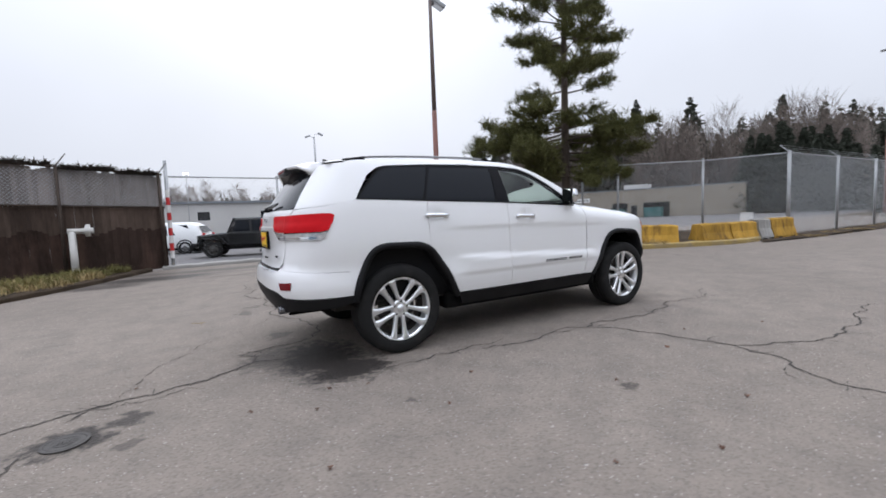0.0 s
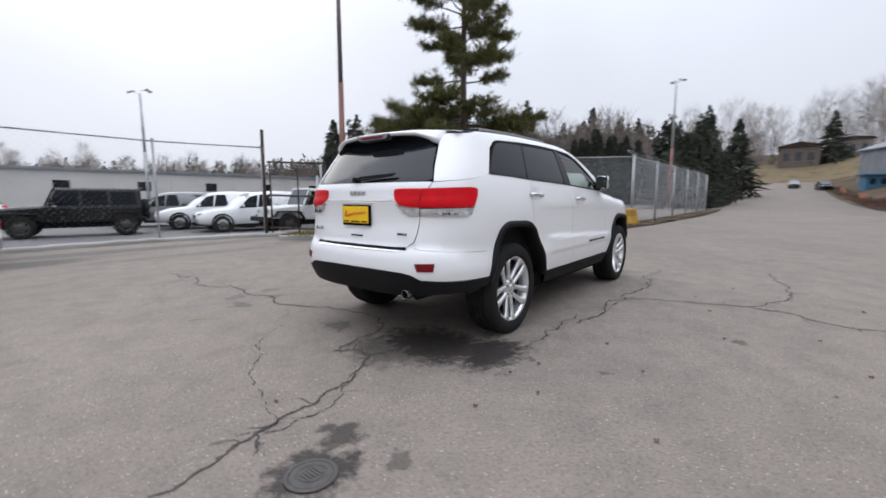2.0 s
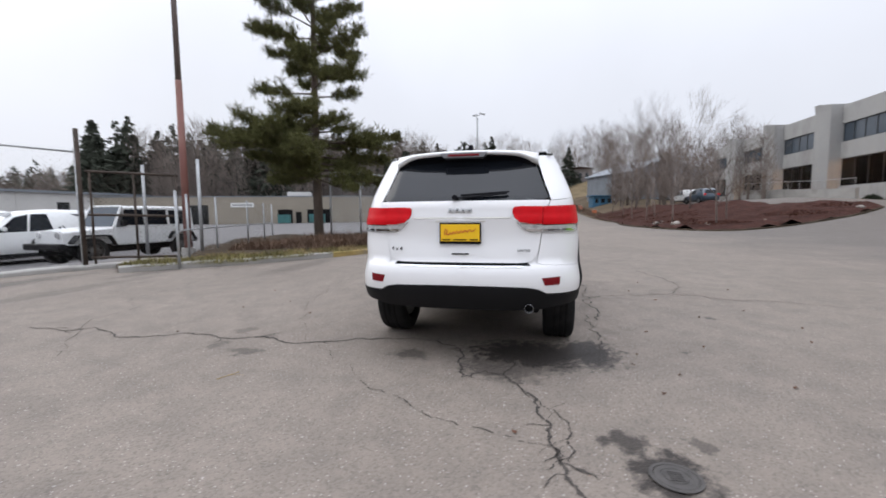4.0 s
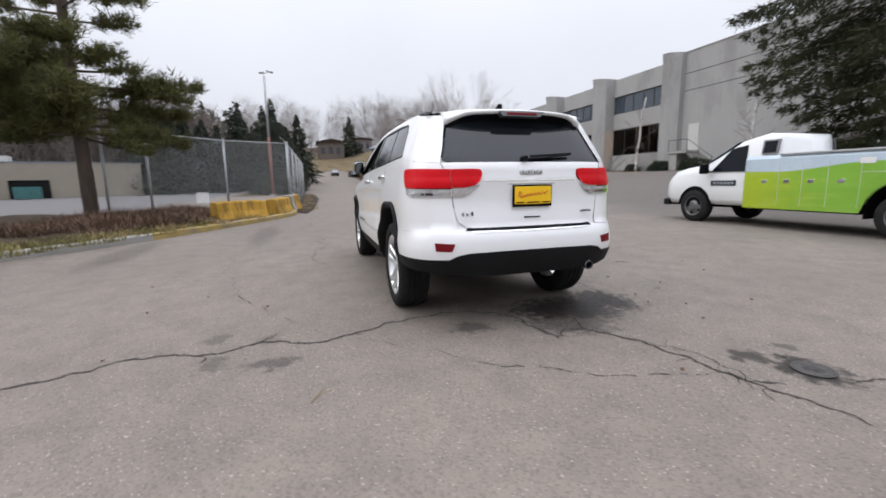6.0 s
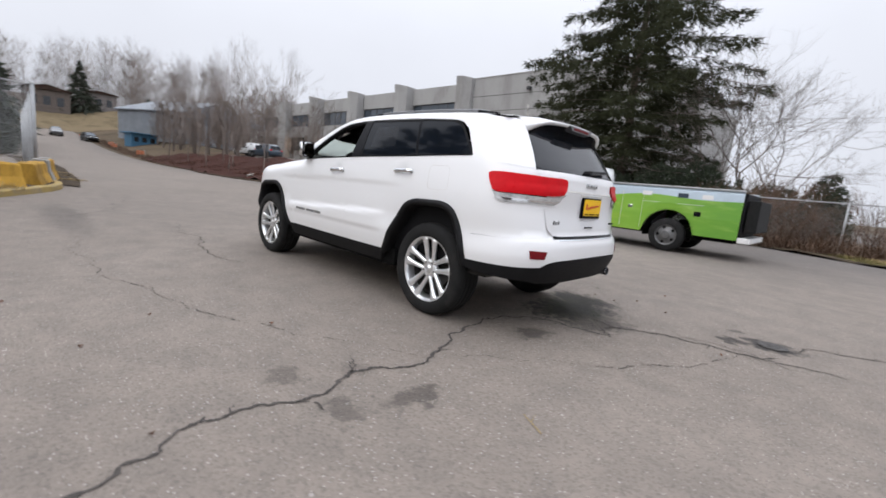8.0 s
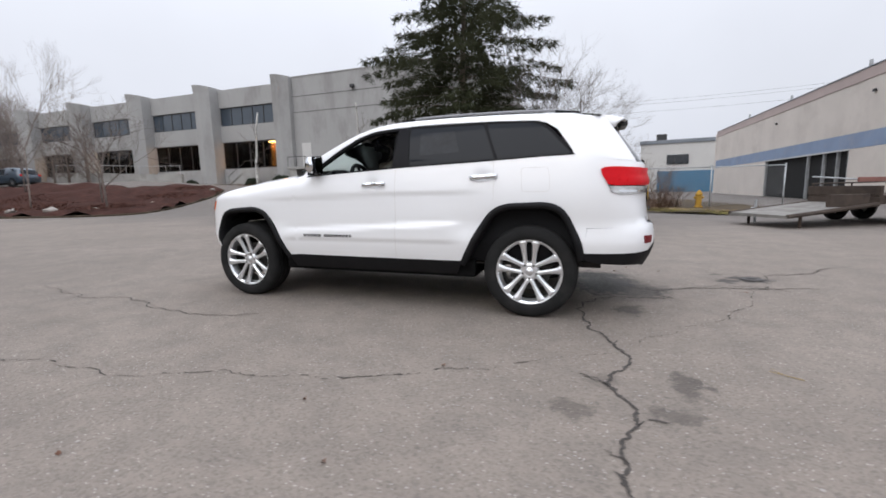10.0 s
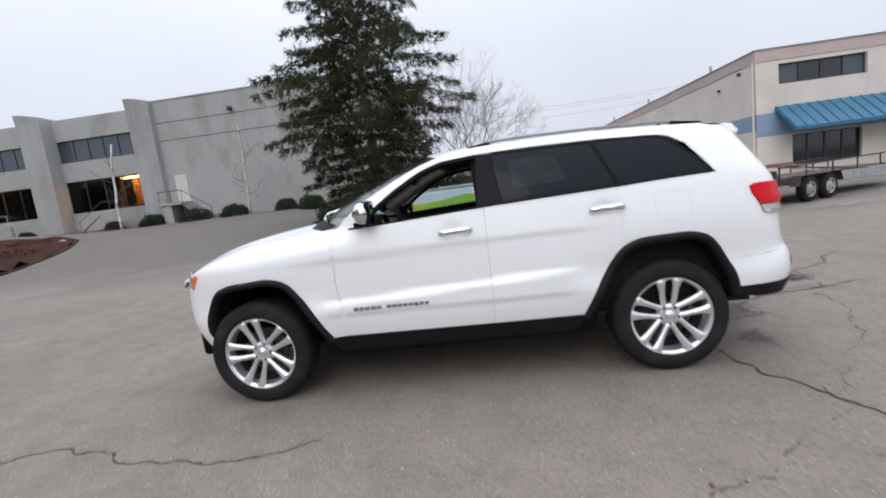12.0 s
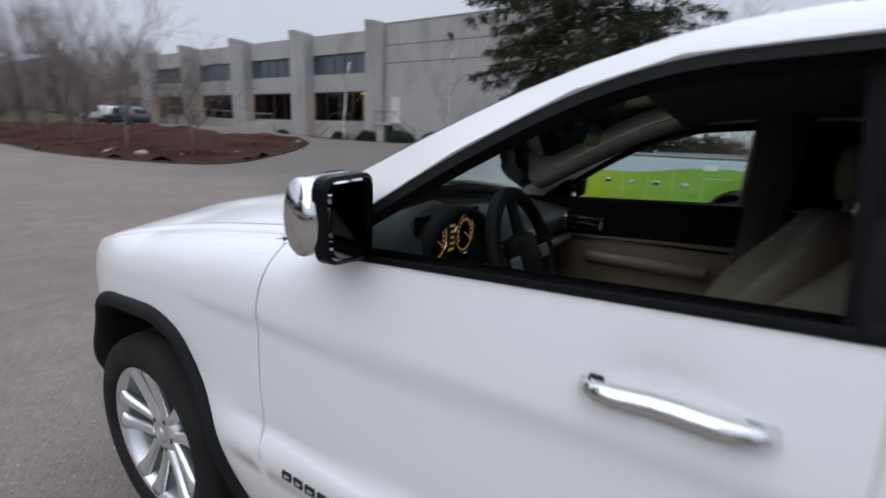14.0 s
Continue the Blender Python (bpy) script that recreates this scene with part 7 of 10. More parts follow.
side_pane(truck, [[(2.78, 0.972, 1.22), (3.62, 0.962, 1.22), (3.20, 0.845, 1.74), (2.84, 0.838, 1.80)]], "privacy", "cab_window")
side_pane(truck, [[(2.20, 0.902, 1.60), (2.46, 0.902, 1.60), (2.46, 0.848, 1.84), (2.20, 0.848, 1.84)]], "privacy", "bubble_window")
side_pane(truck, [[(2.16, 0.896, 1.57), (2.50, 0.896, 1.57), (2.50, 0.841, 1.87), (2.16, 0.841, 1.87)]], "rail", "bubble_window_frame")
part("windscreen", sweep(bmesh.new(), [[Vector((3.88, y, 1.41)), Vector((3.55, y * 0.96, 1.60)), Vector((3.10, y * 0.9, 1.885))] for y in (-0.86, -0.4, 0.4, 0.86)], close=False), "pane_upper", truck, "sloping windscreen", smooth=True)
for s in (1, -1):
    part("door_seam", box_bm(2.70, 2.712, s * 0.985 - 0.004, s * 0.985 + 0.004, 0.55, 1.20), "seam_shade", truck)
    part("cab_logo", box_bm(2.95, 3.58, s * 0.982 - 0.006, s * 0.982 + 0.006, 0.90, 1.02, 0.004), "lot_blue", truck, "dark lettered band on the door")
    for k in range(6):
        part("cab_logo_bar", box_bm(3.0 + 0.09 * k, 3.06 + 0.09 * k, s * 0.992 - 0.004, s * 0.992 + 0.004, 0.935, 0.985), "galv", truck)
    part("door_mirror", box_bm(3.60, 3.72, s * 1.14 - 0.10, s * 1.14 + 0.10, 1.18, 1.42, 0.03), "gloss_black", truck, "black door mirror")
    part("mirror_arm", rod(bmesh.new(), (3.64, s * 0.95, 1.22), (3.66, s * 1.10, 1.28), 0.02, 0.02, 6), "gloss_black", truck)
    part("headlamp", box_bm(4.86, 4.98, s * 0.66 - 0.15, s * 0.66 + 0.15, 0.78, 0.95, 0.03), "clear_lens", truck)
    # wrapped body side: sky strip over rolling green
    n = 40
    xs = np.linspace(-1.42, 2.74, n)
    hill = [1.27 - 0.015 * x + 0.05 * math.sin((x + 1.2) * 1.15) + 0.03 * math.sin(x * 2.7) for x in xs]
    arch = [max(0.50, 0.43 + math.sqrt(max(0.0, 0.56**2 - (x - 0.0) ** 2))) if abs(x) < 0.56 else 0.42 + 0.05 * (x < -0.56) for x in xs]
    yy = s * 0.995
    bm = bmesh.new()
    sweep(bm, [[Vector((x, yy, a)), Vector((x, yy + s * 0.012, (a + h) / 2)), Vector((x, yy, h))] for x, a, h in zip(xs, arch, hill)], close=False)
    part("green_panel", bm, "truck_wrap", truck, "green vinyl side running from lime to grass green")
    bm = bmesh.new()
    sweep(bm, [[Vector((x, yy, h)), Vector((x, yy, 1.46)), Vector((x, yy - s * 0.05, 1.53))] for x, h in zip(xs, hill)], close=False)
    part("sky_panel", bm, "truck_sky", truck, "pale blue sky vinyl strip")
    part("top_rail", box_bm(-1.42, 2.04, yy - 0.07, yy + 0.012, 1.52, 1.56, 0.01), "galv", truck, "metal top rail")
    for x in (2.30, 1.86, 1.42, 0.92):
        part("locker_seam", box_bm(x - 0.29, x - 0.284, yy + s * 0.010 - 0.004, yy + s * 0.010 + 0.004, 0.50, 1.36), "seam_shade", truck)
        part("locker_latch", box_bm(x - 0.06, x + 0.05, yy + s * 0.012 - 0.006, yy + s * 0.012 + 0.006, 0.96, 1.03, 0.008), "chrome", truck, "bright paddle latch")
    part("locker_seam", box_bm(-0.70, 0.65, yy + s * 0.008 - 0.003, yy + s * 0.008 + 0.003, 1.150, 1.158), "seam_shade", truck)
    part("fuel_cup", box_bm(-0.66, -0.52, yy + s * 0.012 - 0.006, yy + s * 0.012 + 0.006, 0.90, 1.01, 0.01), "gloss_black", truck, "dark filler cup")
    for x, mm in ((-0.85, "paper"), (0.45, "paper"), (-0.35, "lot_blue")):
        part("side_label", box_bm(x, x + 0.22, yy + s * 0.006 - 0.004, yy + s * 0.006 + 0.004, 1.30, 1.40), mm, truck)
    for x, r in ((0.0, 0.395), (4.02, 0.395)):
        plain_wheel(truck, x, s * 0.885, r, 0.25, "wheel_steel", s)
    bm = bmesh.new()
    sweep(bm, [[Vector((0.57 * math.cos(a), s * yq, 0.43 + 0.57 * math.sin(a))) for yq in (1.01, 0.98)] for a in np.linspace(0.0, math.pi, 17)], close=False)
    part("arch_lip", bm, "under", truck)
    bm = bmesh.new()
    sweep(bm, [[Vector((0.55 * math.cos(a), s * yq, 0.43 + 0.55 * math.sin(a))) for yq in (0.99, 0.5)] for a in np.linspace(-0.2, math.pi + 0.2, 13)], close=False)
    part("wheel_well", bm, "under", truck)
    bm = bmesh.new()
    rings = [[Vector((4.02 + 0.465 * math.cos(a), s * yq, 0.40 + 0.485 * math.sin(a))) for yq in (0.985, 0.955)] + [Vector((4.02 + 0.44 * math.cos(a), s * yq, 0.40 + 0.46 * math.sin(a))) for yq in (0.955, 0.985)] for a in np.linspace(0.0, math.pi, 15)]
    part("front_arch", sweep(bm, rings), "under", truck)
    # flat black sheet on the cab side paints the shade inside the arch
    bm = bmesh.new()
    bm.faces.new([bm.verts.new((4.02 + 0.46 * math.cos(a), s * 0.984, 0.42 + 0.46 * math.sin(a))) for a in np.linspace(0.0, math.pi, 19)])
    part("arch_shade_sheet", bm, "under", truck, "flat black sheet for the shade in the wheel opening")
bm = box_bm(-1.40, 2.02, -0.96, 0.96, 1.02, 1.50)
box(bm, -1.40, -0.60, -0.96, 0.96, 0.56, 1.02)
box(bm, 0.60, 1.54, -0.96, 0.96, 0.56, 1.02)
part("body_core", bm, "truck_white", truck)
part("front_bumper", box_bm(4.86, 5.06, -0.92, 0.92, 0.38, 0.55, 0.04), "plastic", truck, "dark front bumper")
part("grille", box_bm(4.90, 4.98, -0.48, 0.48, 0.70, 0.92, 0.02), "gloss_black", truck)
part("rear_door", box_bm(-1.47, -1.41, -0.93, 0.93, 0.48, 1.50, 0.02), "plastic", truck, "black rear panel")
part("tail_lift", box_bm(-1.72, -1.50, -0.86, 0.90, 0.66, 1.36, 0.03), "blackout", truck, "black folded tail lift")
part("rear_bumper", box_bm(-1.66, -1.42, -0.95, 0.98, 0.42, 0.54, 0.02), "paper", truck, "pale rear bumper")
part("chassis", box_bm(-1.3, 4.6, -0.5, 0.5, 0.36, 0.58), "under", truck)
part("rear_axle", rod(bmesh.new(), (0, -0.8, 0.395), (0, 0.8, 0.395), 0.09, 0.09, 10), "under", truck)

# ---- flatbed trailer with ramps ----
trl = thing("flatbed_trailer", pose(-7.55, -9.45, 0.0, 0, 0, 26), "rusty tandem-axle flatbed trailer with loading ramp and rails", "trailer")
part("deck_frame", box_bm(-4.4, 1.5, -0.85, 0.85, 0.50, 0.66, 0.02), "rusty", trl, "rusty steel deck frame")
for k in range(9):
    part("deck_plank", box_bm(-4.3, 1.5, -0.82 + 0.185 * k, -0.65 + 0.185 * k, 0.66, 0.70, 0.006), "bark", trl)
for s in (1, -1):
    part("side_rail", tube(bmesh.new(), [(1.4, s * 0.86, 0.98), (-4.3, s * 0.86, 1.02)], 0.022, 6), "rusty", trl)
    for x in (1.35, 0.2, -1.0, -2.2, -3.4, -4.25):
        part("rail_post", rod(bmesh.new(), (x, s * 0.86, 0.62), (x, s * 0.86, 1.0), 0.02, 0.02, 6), "rusty", trl)
    for x in (0.45, -0.42):
        plain_wheel(trl, x, s * 1.0, 0.345, 0.2, "concrete", s)
    part("mudguard", sweep(bmesh.new(), [[Vector((x, s * y, z)) for y in (0.88, 1.12)] for x, z in ((0.98, 0.45), (0.86, 0.72), (-0.83, 0.72), (-0.98, 0.45))], close=False), "rusty", trl, "rusty double mudguard")
part("loading_ramp", sweep(bmesh.new(), [[Vector((x, y, z + dz)) for y, dz in ((-0.82, -0.07), (0.82, -0.07), (0.82, 0.0), (-0.82, 0.0))] for x, z in ((1.5, 0.52), (2.6, 0.42), (3.75, 0.30))]), "worn_plate", trl, "worn grey steel loading ramp")
for y in (-0.82, 0.82):
    part("ramp_edge", rod(bmesh.new(), (1.5, y, 0.50), (3.75, y, 0.28), 0.05, 0.05, 6), "rusty", trl)
for y in (-0.7, 0.7):
    part("ramp_prop", rod(bmesh.new(), (3.3, y, 0.0), (3.3, y, 0.30), 0.035, 0.035, 6), "rusty", trl)
part("drop_side", box_bm(1.7, 2.7, 0.70, 0.80, 0.46, 0.74, 0.01), "rusty", trl, "dark timber drop side")
part("end_board", box_bm(1.42, 1.52, -0.85, 0.85, 0.70, 0.92, 0.01), "rusty", trl)
part("red_board", box_bm(0.9, 2.2, 0.90, 0.95, 1.02, 1.12, 0.01), "red_pole", trl, "red reflective board")
part("ramp_lift", tube(bmesh.new(), [(-0.4, 0.9, 0.75), (1.4, 0.9, 1.02), (3.2, 0.8, 1.15)], 0.02, 6), "galv", trl)
part("ramp_lift", tube(bmesh.new(), [(1.2, 0.92, 1.0), (-2.8, 0.9, 0.62)], 0.02, 6), "rusty", trl)
part("side_box", box_bm(-4.0, -1.2, 0.80, 0.92, 0.40, 0.66, 0.02), "galv", trl)
part("jack_wheel", rod(bmesh.new(), (2.9, -1.02, 0.30), (2.9, -0.97, 0.30), 0.11, 0.11, 16), "galv", trl)
part("jack_leg", rod(bmesh.new(), (2.9, -0.95, 0.0), (2.9, -0.95, 0.6), 0.03, 0.03, 8), "galv", trl)
part("tongue", sweep(bmesh.new(), [[Vector((x, y * w, z)) for y, z in ((-1, 0.5), (1, 0.5), (1, 0.62), (-1, 0.62))] for x, w in ((-4.4, 0.5), (-5.8, 0.06))]), "rusty", trl)


# ---- the white car: x forward, y to its left, rear axle over the origin ----
car = thing("suv", Matrix(), "glossy white five-door suv with black arch trim and driver's window down", "car")

SILL_T = ((0.30, 0.84), (0.40, 0.885), (0.46, 0.905), (0.55, 0.922), (0.62, 0.928), (0.68, 0.930))
HIGH_T = ((0.68, 0.900), (0.78, 0.906), (0.90, 0.912), (1.00, 0.908), (1.08, 0.898), (1.16, 0.884), (1.24, 0.868), (1.30, 0.852), (1.40, 0.812), (1.50, 0.768), (1.58, 0.730), (1.64, 0.696), (1.68, 0.660), (1.72, 0.60))
REAR_T = ((0.30, -0.84), (0.42, -0.905), (0.52, -0.955), (0.60, -0.978), (0.70, -0.975), (0.745, -0.960), (0.775, -0.930), (0.85, -0.915), (0.95, -0.902), (1.05, -0.905), (1.10, -0.915), (1.125, -0.900), (1.20, -0.893), (1.245, -0.875), (1.35, -0.800), (1.50, -0.690), (1.60, -0.612), (1.68, -0.54))
NOSE_T = ((0.30, 3.47), (0.42, 3.56), (0.55, 3.635), (0.70, 3.675), (0.82, 3.675), (0.95, 3.645), (1.05, 3.585), (1.12, 3.50), (1.20, 3.35))
FEND_T = ((1.90, 1.235), (2.20, 1.215), (2.45, 1.190), (2.70, 1.160), (2.95, 1.120), (3.15, 1.080), (3.35, 1.020), (3.50, 0.970))
X_REAR, X_FRONT, SUP, SUP_F = -0.30, 2.92, 3.3, 2.75


def ledge_z(x):
    return 0.665 + (2.25 - x) * 0.046


def half_width(x, z):
    """Half the body's width: a ledge low on the doors, a shoulder round the wings, the cabin leaning in."""
    low = soft_table(SILL_T, z)
    high = soft_table(HIGH_T, max(z, 0.68))
    ledge = ledge_z(x)
    fade = smooth01(0.50, 0.75, x) * (1 - smooth01(2.28, 2.45, x))
    below = 1 - smooth01(ledge + 0.008, ledge + 0.070, z)
    q = smooth01(0.60, 0.80, z)
    plain = low * (1 - q) + high * q if z > 0.60 else low
    step = (0.932 if z > 0.62 else low) * below + high * (1 - below)
    w = plain * (1 - fade) + step * fade
    dz = 1.075 - 0.018 * x - z
    if dz > 0:
        w -= 0.011 * smooth01(0.0, 0.05, dz) * (1 - smooth01(0.10, 0.30, dz)) * smooth01(0.25, 0.7, x) * (1 - smooth01(2.3, 2.75, x))
    for hx, hz in ((1.40, 1.132), (0.39, 1.166)):
        if abs(x - hx) < 0.16 and abs(z - hz) < 0.13:
            w -= 0.014 * math.exp(-(((x - hx) / 0.062) ** 2) - ((z - hz) / 0.042) ** 2)
    k = (x - 1.3) / 2.0
    w *= 1 - 0.022 * max(0, k) ** 2 - 0.016 * max(0, -k) ** 2
    b = smooth01(2.02, 2.22, x)
    if b:
        dz = max(0.0, soft_table(FEND_T, x) - z)
        if dz < 0.13:
            w -= b * 0.11 * (1 - math.sqrt(max(0, 1 - ((0.13 - dz) / 0.13) ** 2)))
    return w


def corner_table(a, b, p):
    th = np.linspace(0, math.pi / 2, 400)
    x, y = a * np.sin(th) ** (2 / p), b * np.cos(th) ** (2 / p)
    return th, np.concatenate([[0], np.cumsum(np.hypot(np.diff(x), np.diff(y)))])


TH, ARC_R = corner_table(0.62, 0.90, SUP)
_, ARC_F = corner_table(0.76, 0.90, SUP_F)


def skin(s, z):
    """The body's outside, left half: s runs forward along the side and round both ends."""
    if s < X_REAR:
        th = float(np.interp(X_REAR - s, ARC_R, TH))
        a, b = X_REAR - soft_table(REAR_T, z), half_width(X_REAR, z)
        return Vector((X_REAR - a * math.sin(th) ** (2 / SUP), b * math.cos(th) ** (2 / SUP) if th < 1.5707 else 0.0, z))
    if s > X_FRONT:
        th = float(np.interp(s - X_FRONT, ARC_F, TH))
        a, b = soft_table(NOSE_T, z) - X_FRONT, half_width(X_FRONT, z)
        return Vector((X_FRONT + a * math.sin(th) ** (2 / SUP_F), b * math.cos(th) ** (2 / SUP_F) if th < 1.5707 else 0.0, z))
    return Vector((s, half_width(s, z), z))


def rear_s(y, z):
    """Where on the skin a point of the rear with that y lies."""
    b = half_width(X_REAR, z)
    th = math.acos(min(1.0, max(0.0, y / b)) ** (SUP / 2))
    return X_REAR - float(np.interp(th, TH, ARC_R))


def front_s(y, z):
    b = half_width(X_FRONT, z)
    th = math.acos(min(1.0, max(0.0, y / b)) ** (SUP_F / 2))
    return X_FRONT + float(np.interp(th, TH, ARC_F))


S_REAR, S_FRONT = X_REAR - float(ARC_R[-1]), X_FRONT + float(ARC_F[-1])


def skin_normal(s, z):
    e = 0.006
    ds = skin(min(s + e, S_FRONT), z) - skin(max(s - e, S_REAR), z)
    dz = skin(s, z + e) - skin(s, z - e)
    n = dz.cross(ds)
    if n.length < 1e-9:
        return Vector((0, 1, 0))
    n.normalize()
    if s < X_REAR - 0.9:
        return n if n.x < 0 else -n
    if s > X_FRONT + 0.9:
        return n if n.x > 0 else -n
    return n if n.y > -0.05 and (n.y > 0.02 or (s < 0) == (n.x < 0)) else -n


def rounded(pts, radii, k=5):
    """Rounds the corners of an outline."""
    out, n = [], len(pts)
    for i in range(n):
        r = radii[i] if isinstance(radii, (list, tuple)) else radii
        p, a, b = Vector(pts[i]), Vector(pts[i - 1]), Vector(pts[(i + 1) % n])
        if r <= 0:
            out.append(tuple(p))
            continue
        da, db = (a - p), (b - p)
        ra, rb = min(r, da.length * 0.48), min(r, db.length * 0.48)
        p0, p1 = p + da.normalized() * ra, p + db.normalized() * rb
        for j in range(k + 1):
            q = j / k
            out.append(tuple(p0 * (1 - q) ** 2 + p * 2 * q * (1 - q) + p1 * q * q))
    return out


def shrink(pts, d):
    """Insets an outline by d."""
    n = len(pts)
    area = sum(pts[i - 1][0] * pts[i][1] - pts[i][0] * pts[i - 1][1] for i in range(n))
    sgn = 1 if area > 0 else -1
    out = []
    for i in range(n):
        a, p, b = Vector(pts[i - 1]), Vector(pts[i]), Vector(pts[(i + 1) % n])
        e0, e1 = (p - a), (b - p)
        if e0.length < 1e-7 or e1.length < 1e-7:
            continue
        n0, n1 = Vector((-e0.y, e0.x)).normalized() * sgn, Vector((-e1.y, e1.x)).normalized() * sgn
        m = n0 + n1
        m = m / max(0.7, m.length_squared / 2) if m.length > 1e-6 else n0
        out.append(tuple(p + m * d))
    return out


def panel_bm(outline, place, normal, step=0.045, gap=0.0, lift=0.0, depth=0.014, mirror=False, both=False):
    """A sheet cut to an outline, laid on a surface, with turned-in rims. both: the mirrored half joined on."""
    if gap:
        outline = shrink(outline, gap)
    co, faces = fill_plan(outline, step)
    P = [place(u, v) for u, v in co]
    N = [normal(u, v) for u, v in co]
    bm = bmesh.new()
    halves = ((1, -1) if both else ((-1,) if mirror else (1,)))
    edge_count = {}
    for f in faces:
        for i in range(3):
            e = (f[i], f[(i + 1) % 3])
            edge_count[tuple(sorted(e))] = edge_count.get(tuple(sorted(e)), 0) + 1
    shade = []
    for sg in halves:
        flip = Vector((1, sg, 1))
        vs = [bm.verts.new((p + n * lift) * flip) for p, n in zip(P, N)]
        shade += [n * flip for n in N]
        made = []
        for f in faces:
            a, b, c = (P[i] for i in f)
            nn = (b - a).cross(c - a)
            good = nn.dot(N[f[0]] + N[f[1]] + N[f[2]]) > 0
            idx = f if good == (sg > 0) else f[::-1]
            made.append(bm.faces.new([vs[i] for i in idx]))
        for fc in made:
            fc.smooth = True
        if depth:
            for f in faces:
                for i in range(3):
                    e = (f[i], f[(i + 1) % 3])
                    if edge_count[tuple(sorted(e))] == 1:
                        if both and abs(P[e[0]].y) < 1e-3 and abs(P[e[1]].y) < 1e-3:
                            continue
                        shade += [N[k] * flip for k in (e[0], e[1], e[1], e[0])]
                        quad = [bm.verts.new((P[k] + N[k] * lv) * flip) for k, lv in ((e[0], lift), (e[1], lift), (e[1], lift - depth), (e[0], lift - depth))]
                        bm.faces.new(quad)
    return bm, shade


def shaded_part(name, bm_shade, material, parent, label=""):
    """A part whose shading follows the true surface under its triangles."""
    bm, shade = bm_shade
    for f in bm.faces:
        f.smooth = True
    me = bpy.data.meshes.new(name)
    bm.to_mesh(me)
    bm.free()
    me.materials.append(M[material])
    me.normals_split_custom_set_from_vertices([tuple(n) for n in shade])
    ob = new(name, me)
    ob.parent = parent
    if label:
        ob["label"] = label
    return ob


def panel(name, outline, material, parent, label="", mirror=False, both=False, gap=0.002, lift=0.0, depth=0.014, step=0.045, place=None, normal=None):
    return shaded_part(name, panel_bm(outline, place or skin, normal or skin_normal, step, gap, lift, depth, mirror, both), material, parent, label)


# outlines on the side, in (s, z)
ARCH_F = [(3.300, 0.42), (3.285, 0.66), (3.185, 0.86), (3.07, 0.905), (2.75, 0.925), (2.62, 0.885), (2.47, 0.68), (2.335, 0.44)]
ARCH_R = [(0.575, 0.44), (0.44, 0.70), (0.31, 0.885), (0.19, 0.935), (-0.15, 0.945), (-0.27, 0.895), (-0.385, 0.66), (-0.42, 0.50)]
arch_f, arch_r = rounded(ARCH_F, [0, 0.08, 0.08, 0.05, 0.06, 0.06, 0.1, 0]), rounded(ARCH_R, [0, 0.1, 0.08, 0.06, 0.07, 0.08, 0.08, 0])


def belt_z(x):
    return soft_table(((-0.9, 1.315), (-0.2, 1.305), (0.3, 1.285), (1.2, 1.253), (2.12, 1.205), (2.3, 1.19)), x)


def roof_side_z(x):
    return soft_table(((-0.60, 1.600), (-0.45, 1.625), (-0.1, 1.652), (0.4, 1.672), (1.0, 1.675), (1.35, 1.655), (1.55, 1.605), (1.72, 1.535), (1.95, 1.415), (2.12, 1.315), (2.26, 1.225)), x)


def run(fn, a, b, n=12):
    return [(x, fn(x)) for x in np.linspace(a, b, n)]


seam = {"door_front": [(2.25, 1.19), (2.262, 1.05), (2.262, 0.85), (2.24, 0.66), (2.20, 0.46)], "door_mid": [(1.175, 1.25), (1.175, 0.455)], "door_rear": [(0.30, 1.285), (0.285, 1.10), (0.315, 0.885)]}
front_fender = [(2.249, 1.194)] + seam["door_front"][1:] + [(2.335, 0.452)] + arch_f[::-1][1:-1] + [(3.297, 0.52), (3.38, 0.60), (3.41, 0.88), (3.45, 0.975)] + run(lambda s: soft_table(FEND_T, skin(s, 0.98).x), 3.46, 2.30, 18)


def arch_at(arch, x):
    """Height of an arch outline over x, on its upper run."""
    for a, b in zip(arch, arch[1:]):
        if min(a[0], b[0]) <= x <= max(a[0], b[0]):
            return a[1] + (b[1] - a[1]) * (x - a[0]) / (b[0] - a[0])
    return arch[0][1]


door_foot = (0.297, arch_at(arch_r, 0.297))
front_door = run(belt_z, 1.1745, 2.247, 14) + seam["door_front"][1:] + [(1.175, 0.455)]
rear_door = run(belt_z, 0.30, 1.173, 12) + [(1.173, 0.455), (0.568, 0.455)] + [p for p in arch_r if p[0] > 0.299][1:] + [door_foot, (0.289, 1.0), (0.286, 1.1), (0.292, 1.2)]

QG = rounded([(-0.322, 1.320), (0.265, 1.298), (0.385, 1.606), (-0.075, 1.592)], [0.03, 0.01, 0.01, 0.12])
RG = rounded([(0.285, 1.298), (1.045, 1.27), (1.085, 1.612), (0.41, 1.606)], [0.01, 0.01, 0.02, 0.01])
BP = [(1.055, 1.262), (1.215, 1.256), (1.19, 1.617), (1.095, 1.618)]
FG = rounded([(1.205, 1.262), (2.08, 1.213), (1.98, 1.292), (1.79, 1.426), (1.595, 1.538), (1.44, 1.590), (1.19, 1.608)], [0.01, 0.015, 0.06, 0.1, 0.1, 0.08, 0.01])
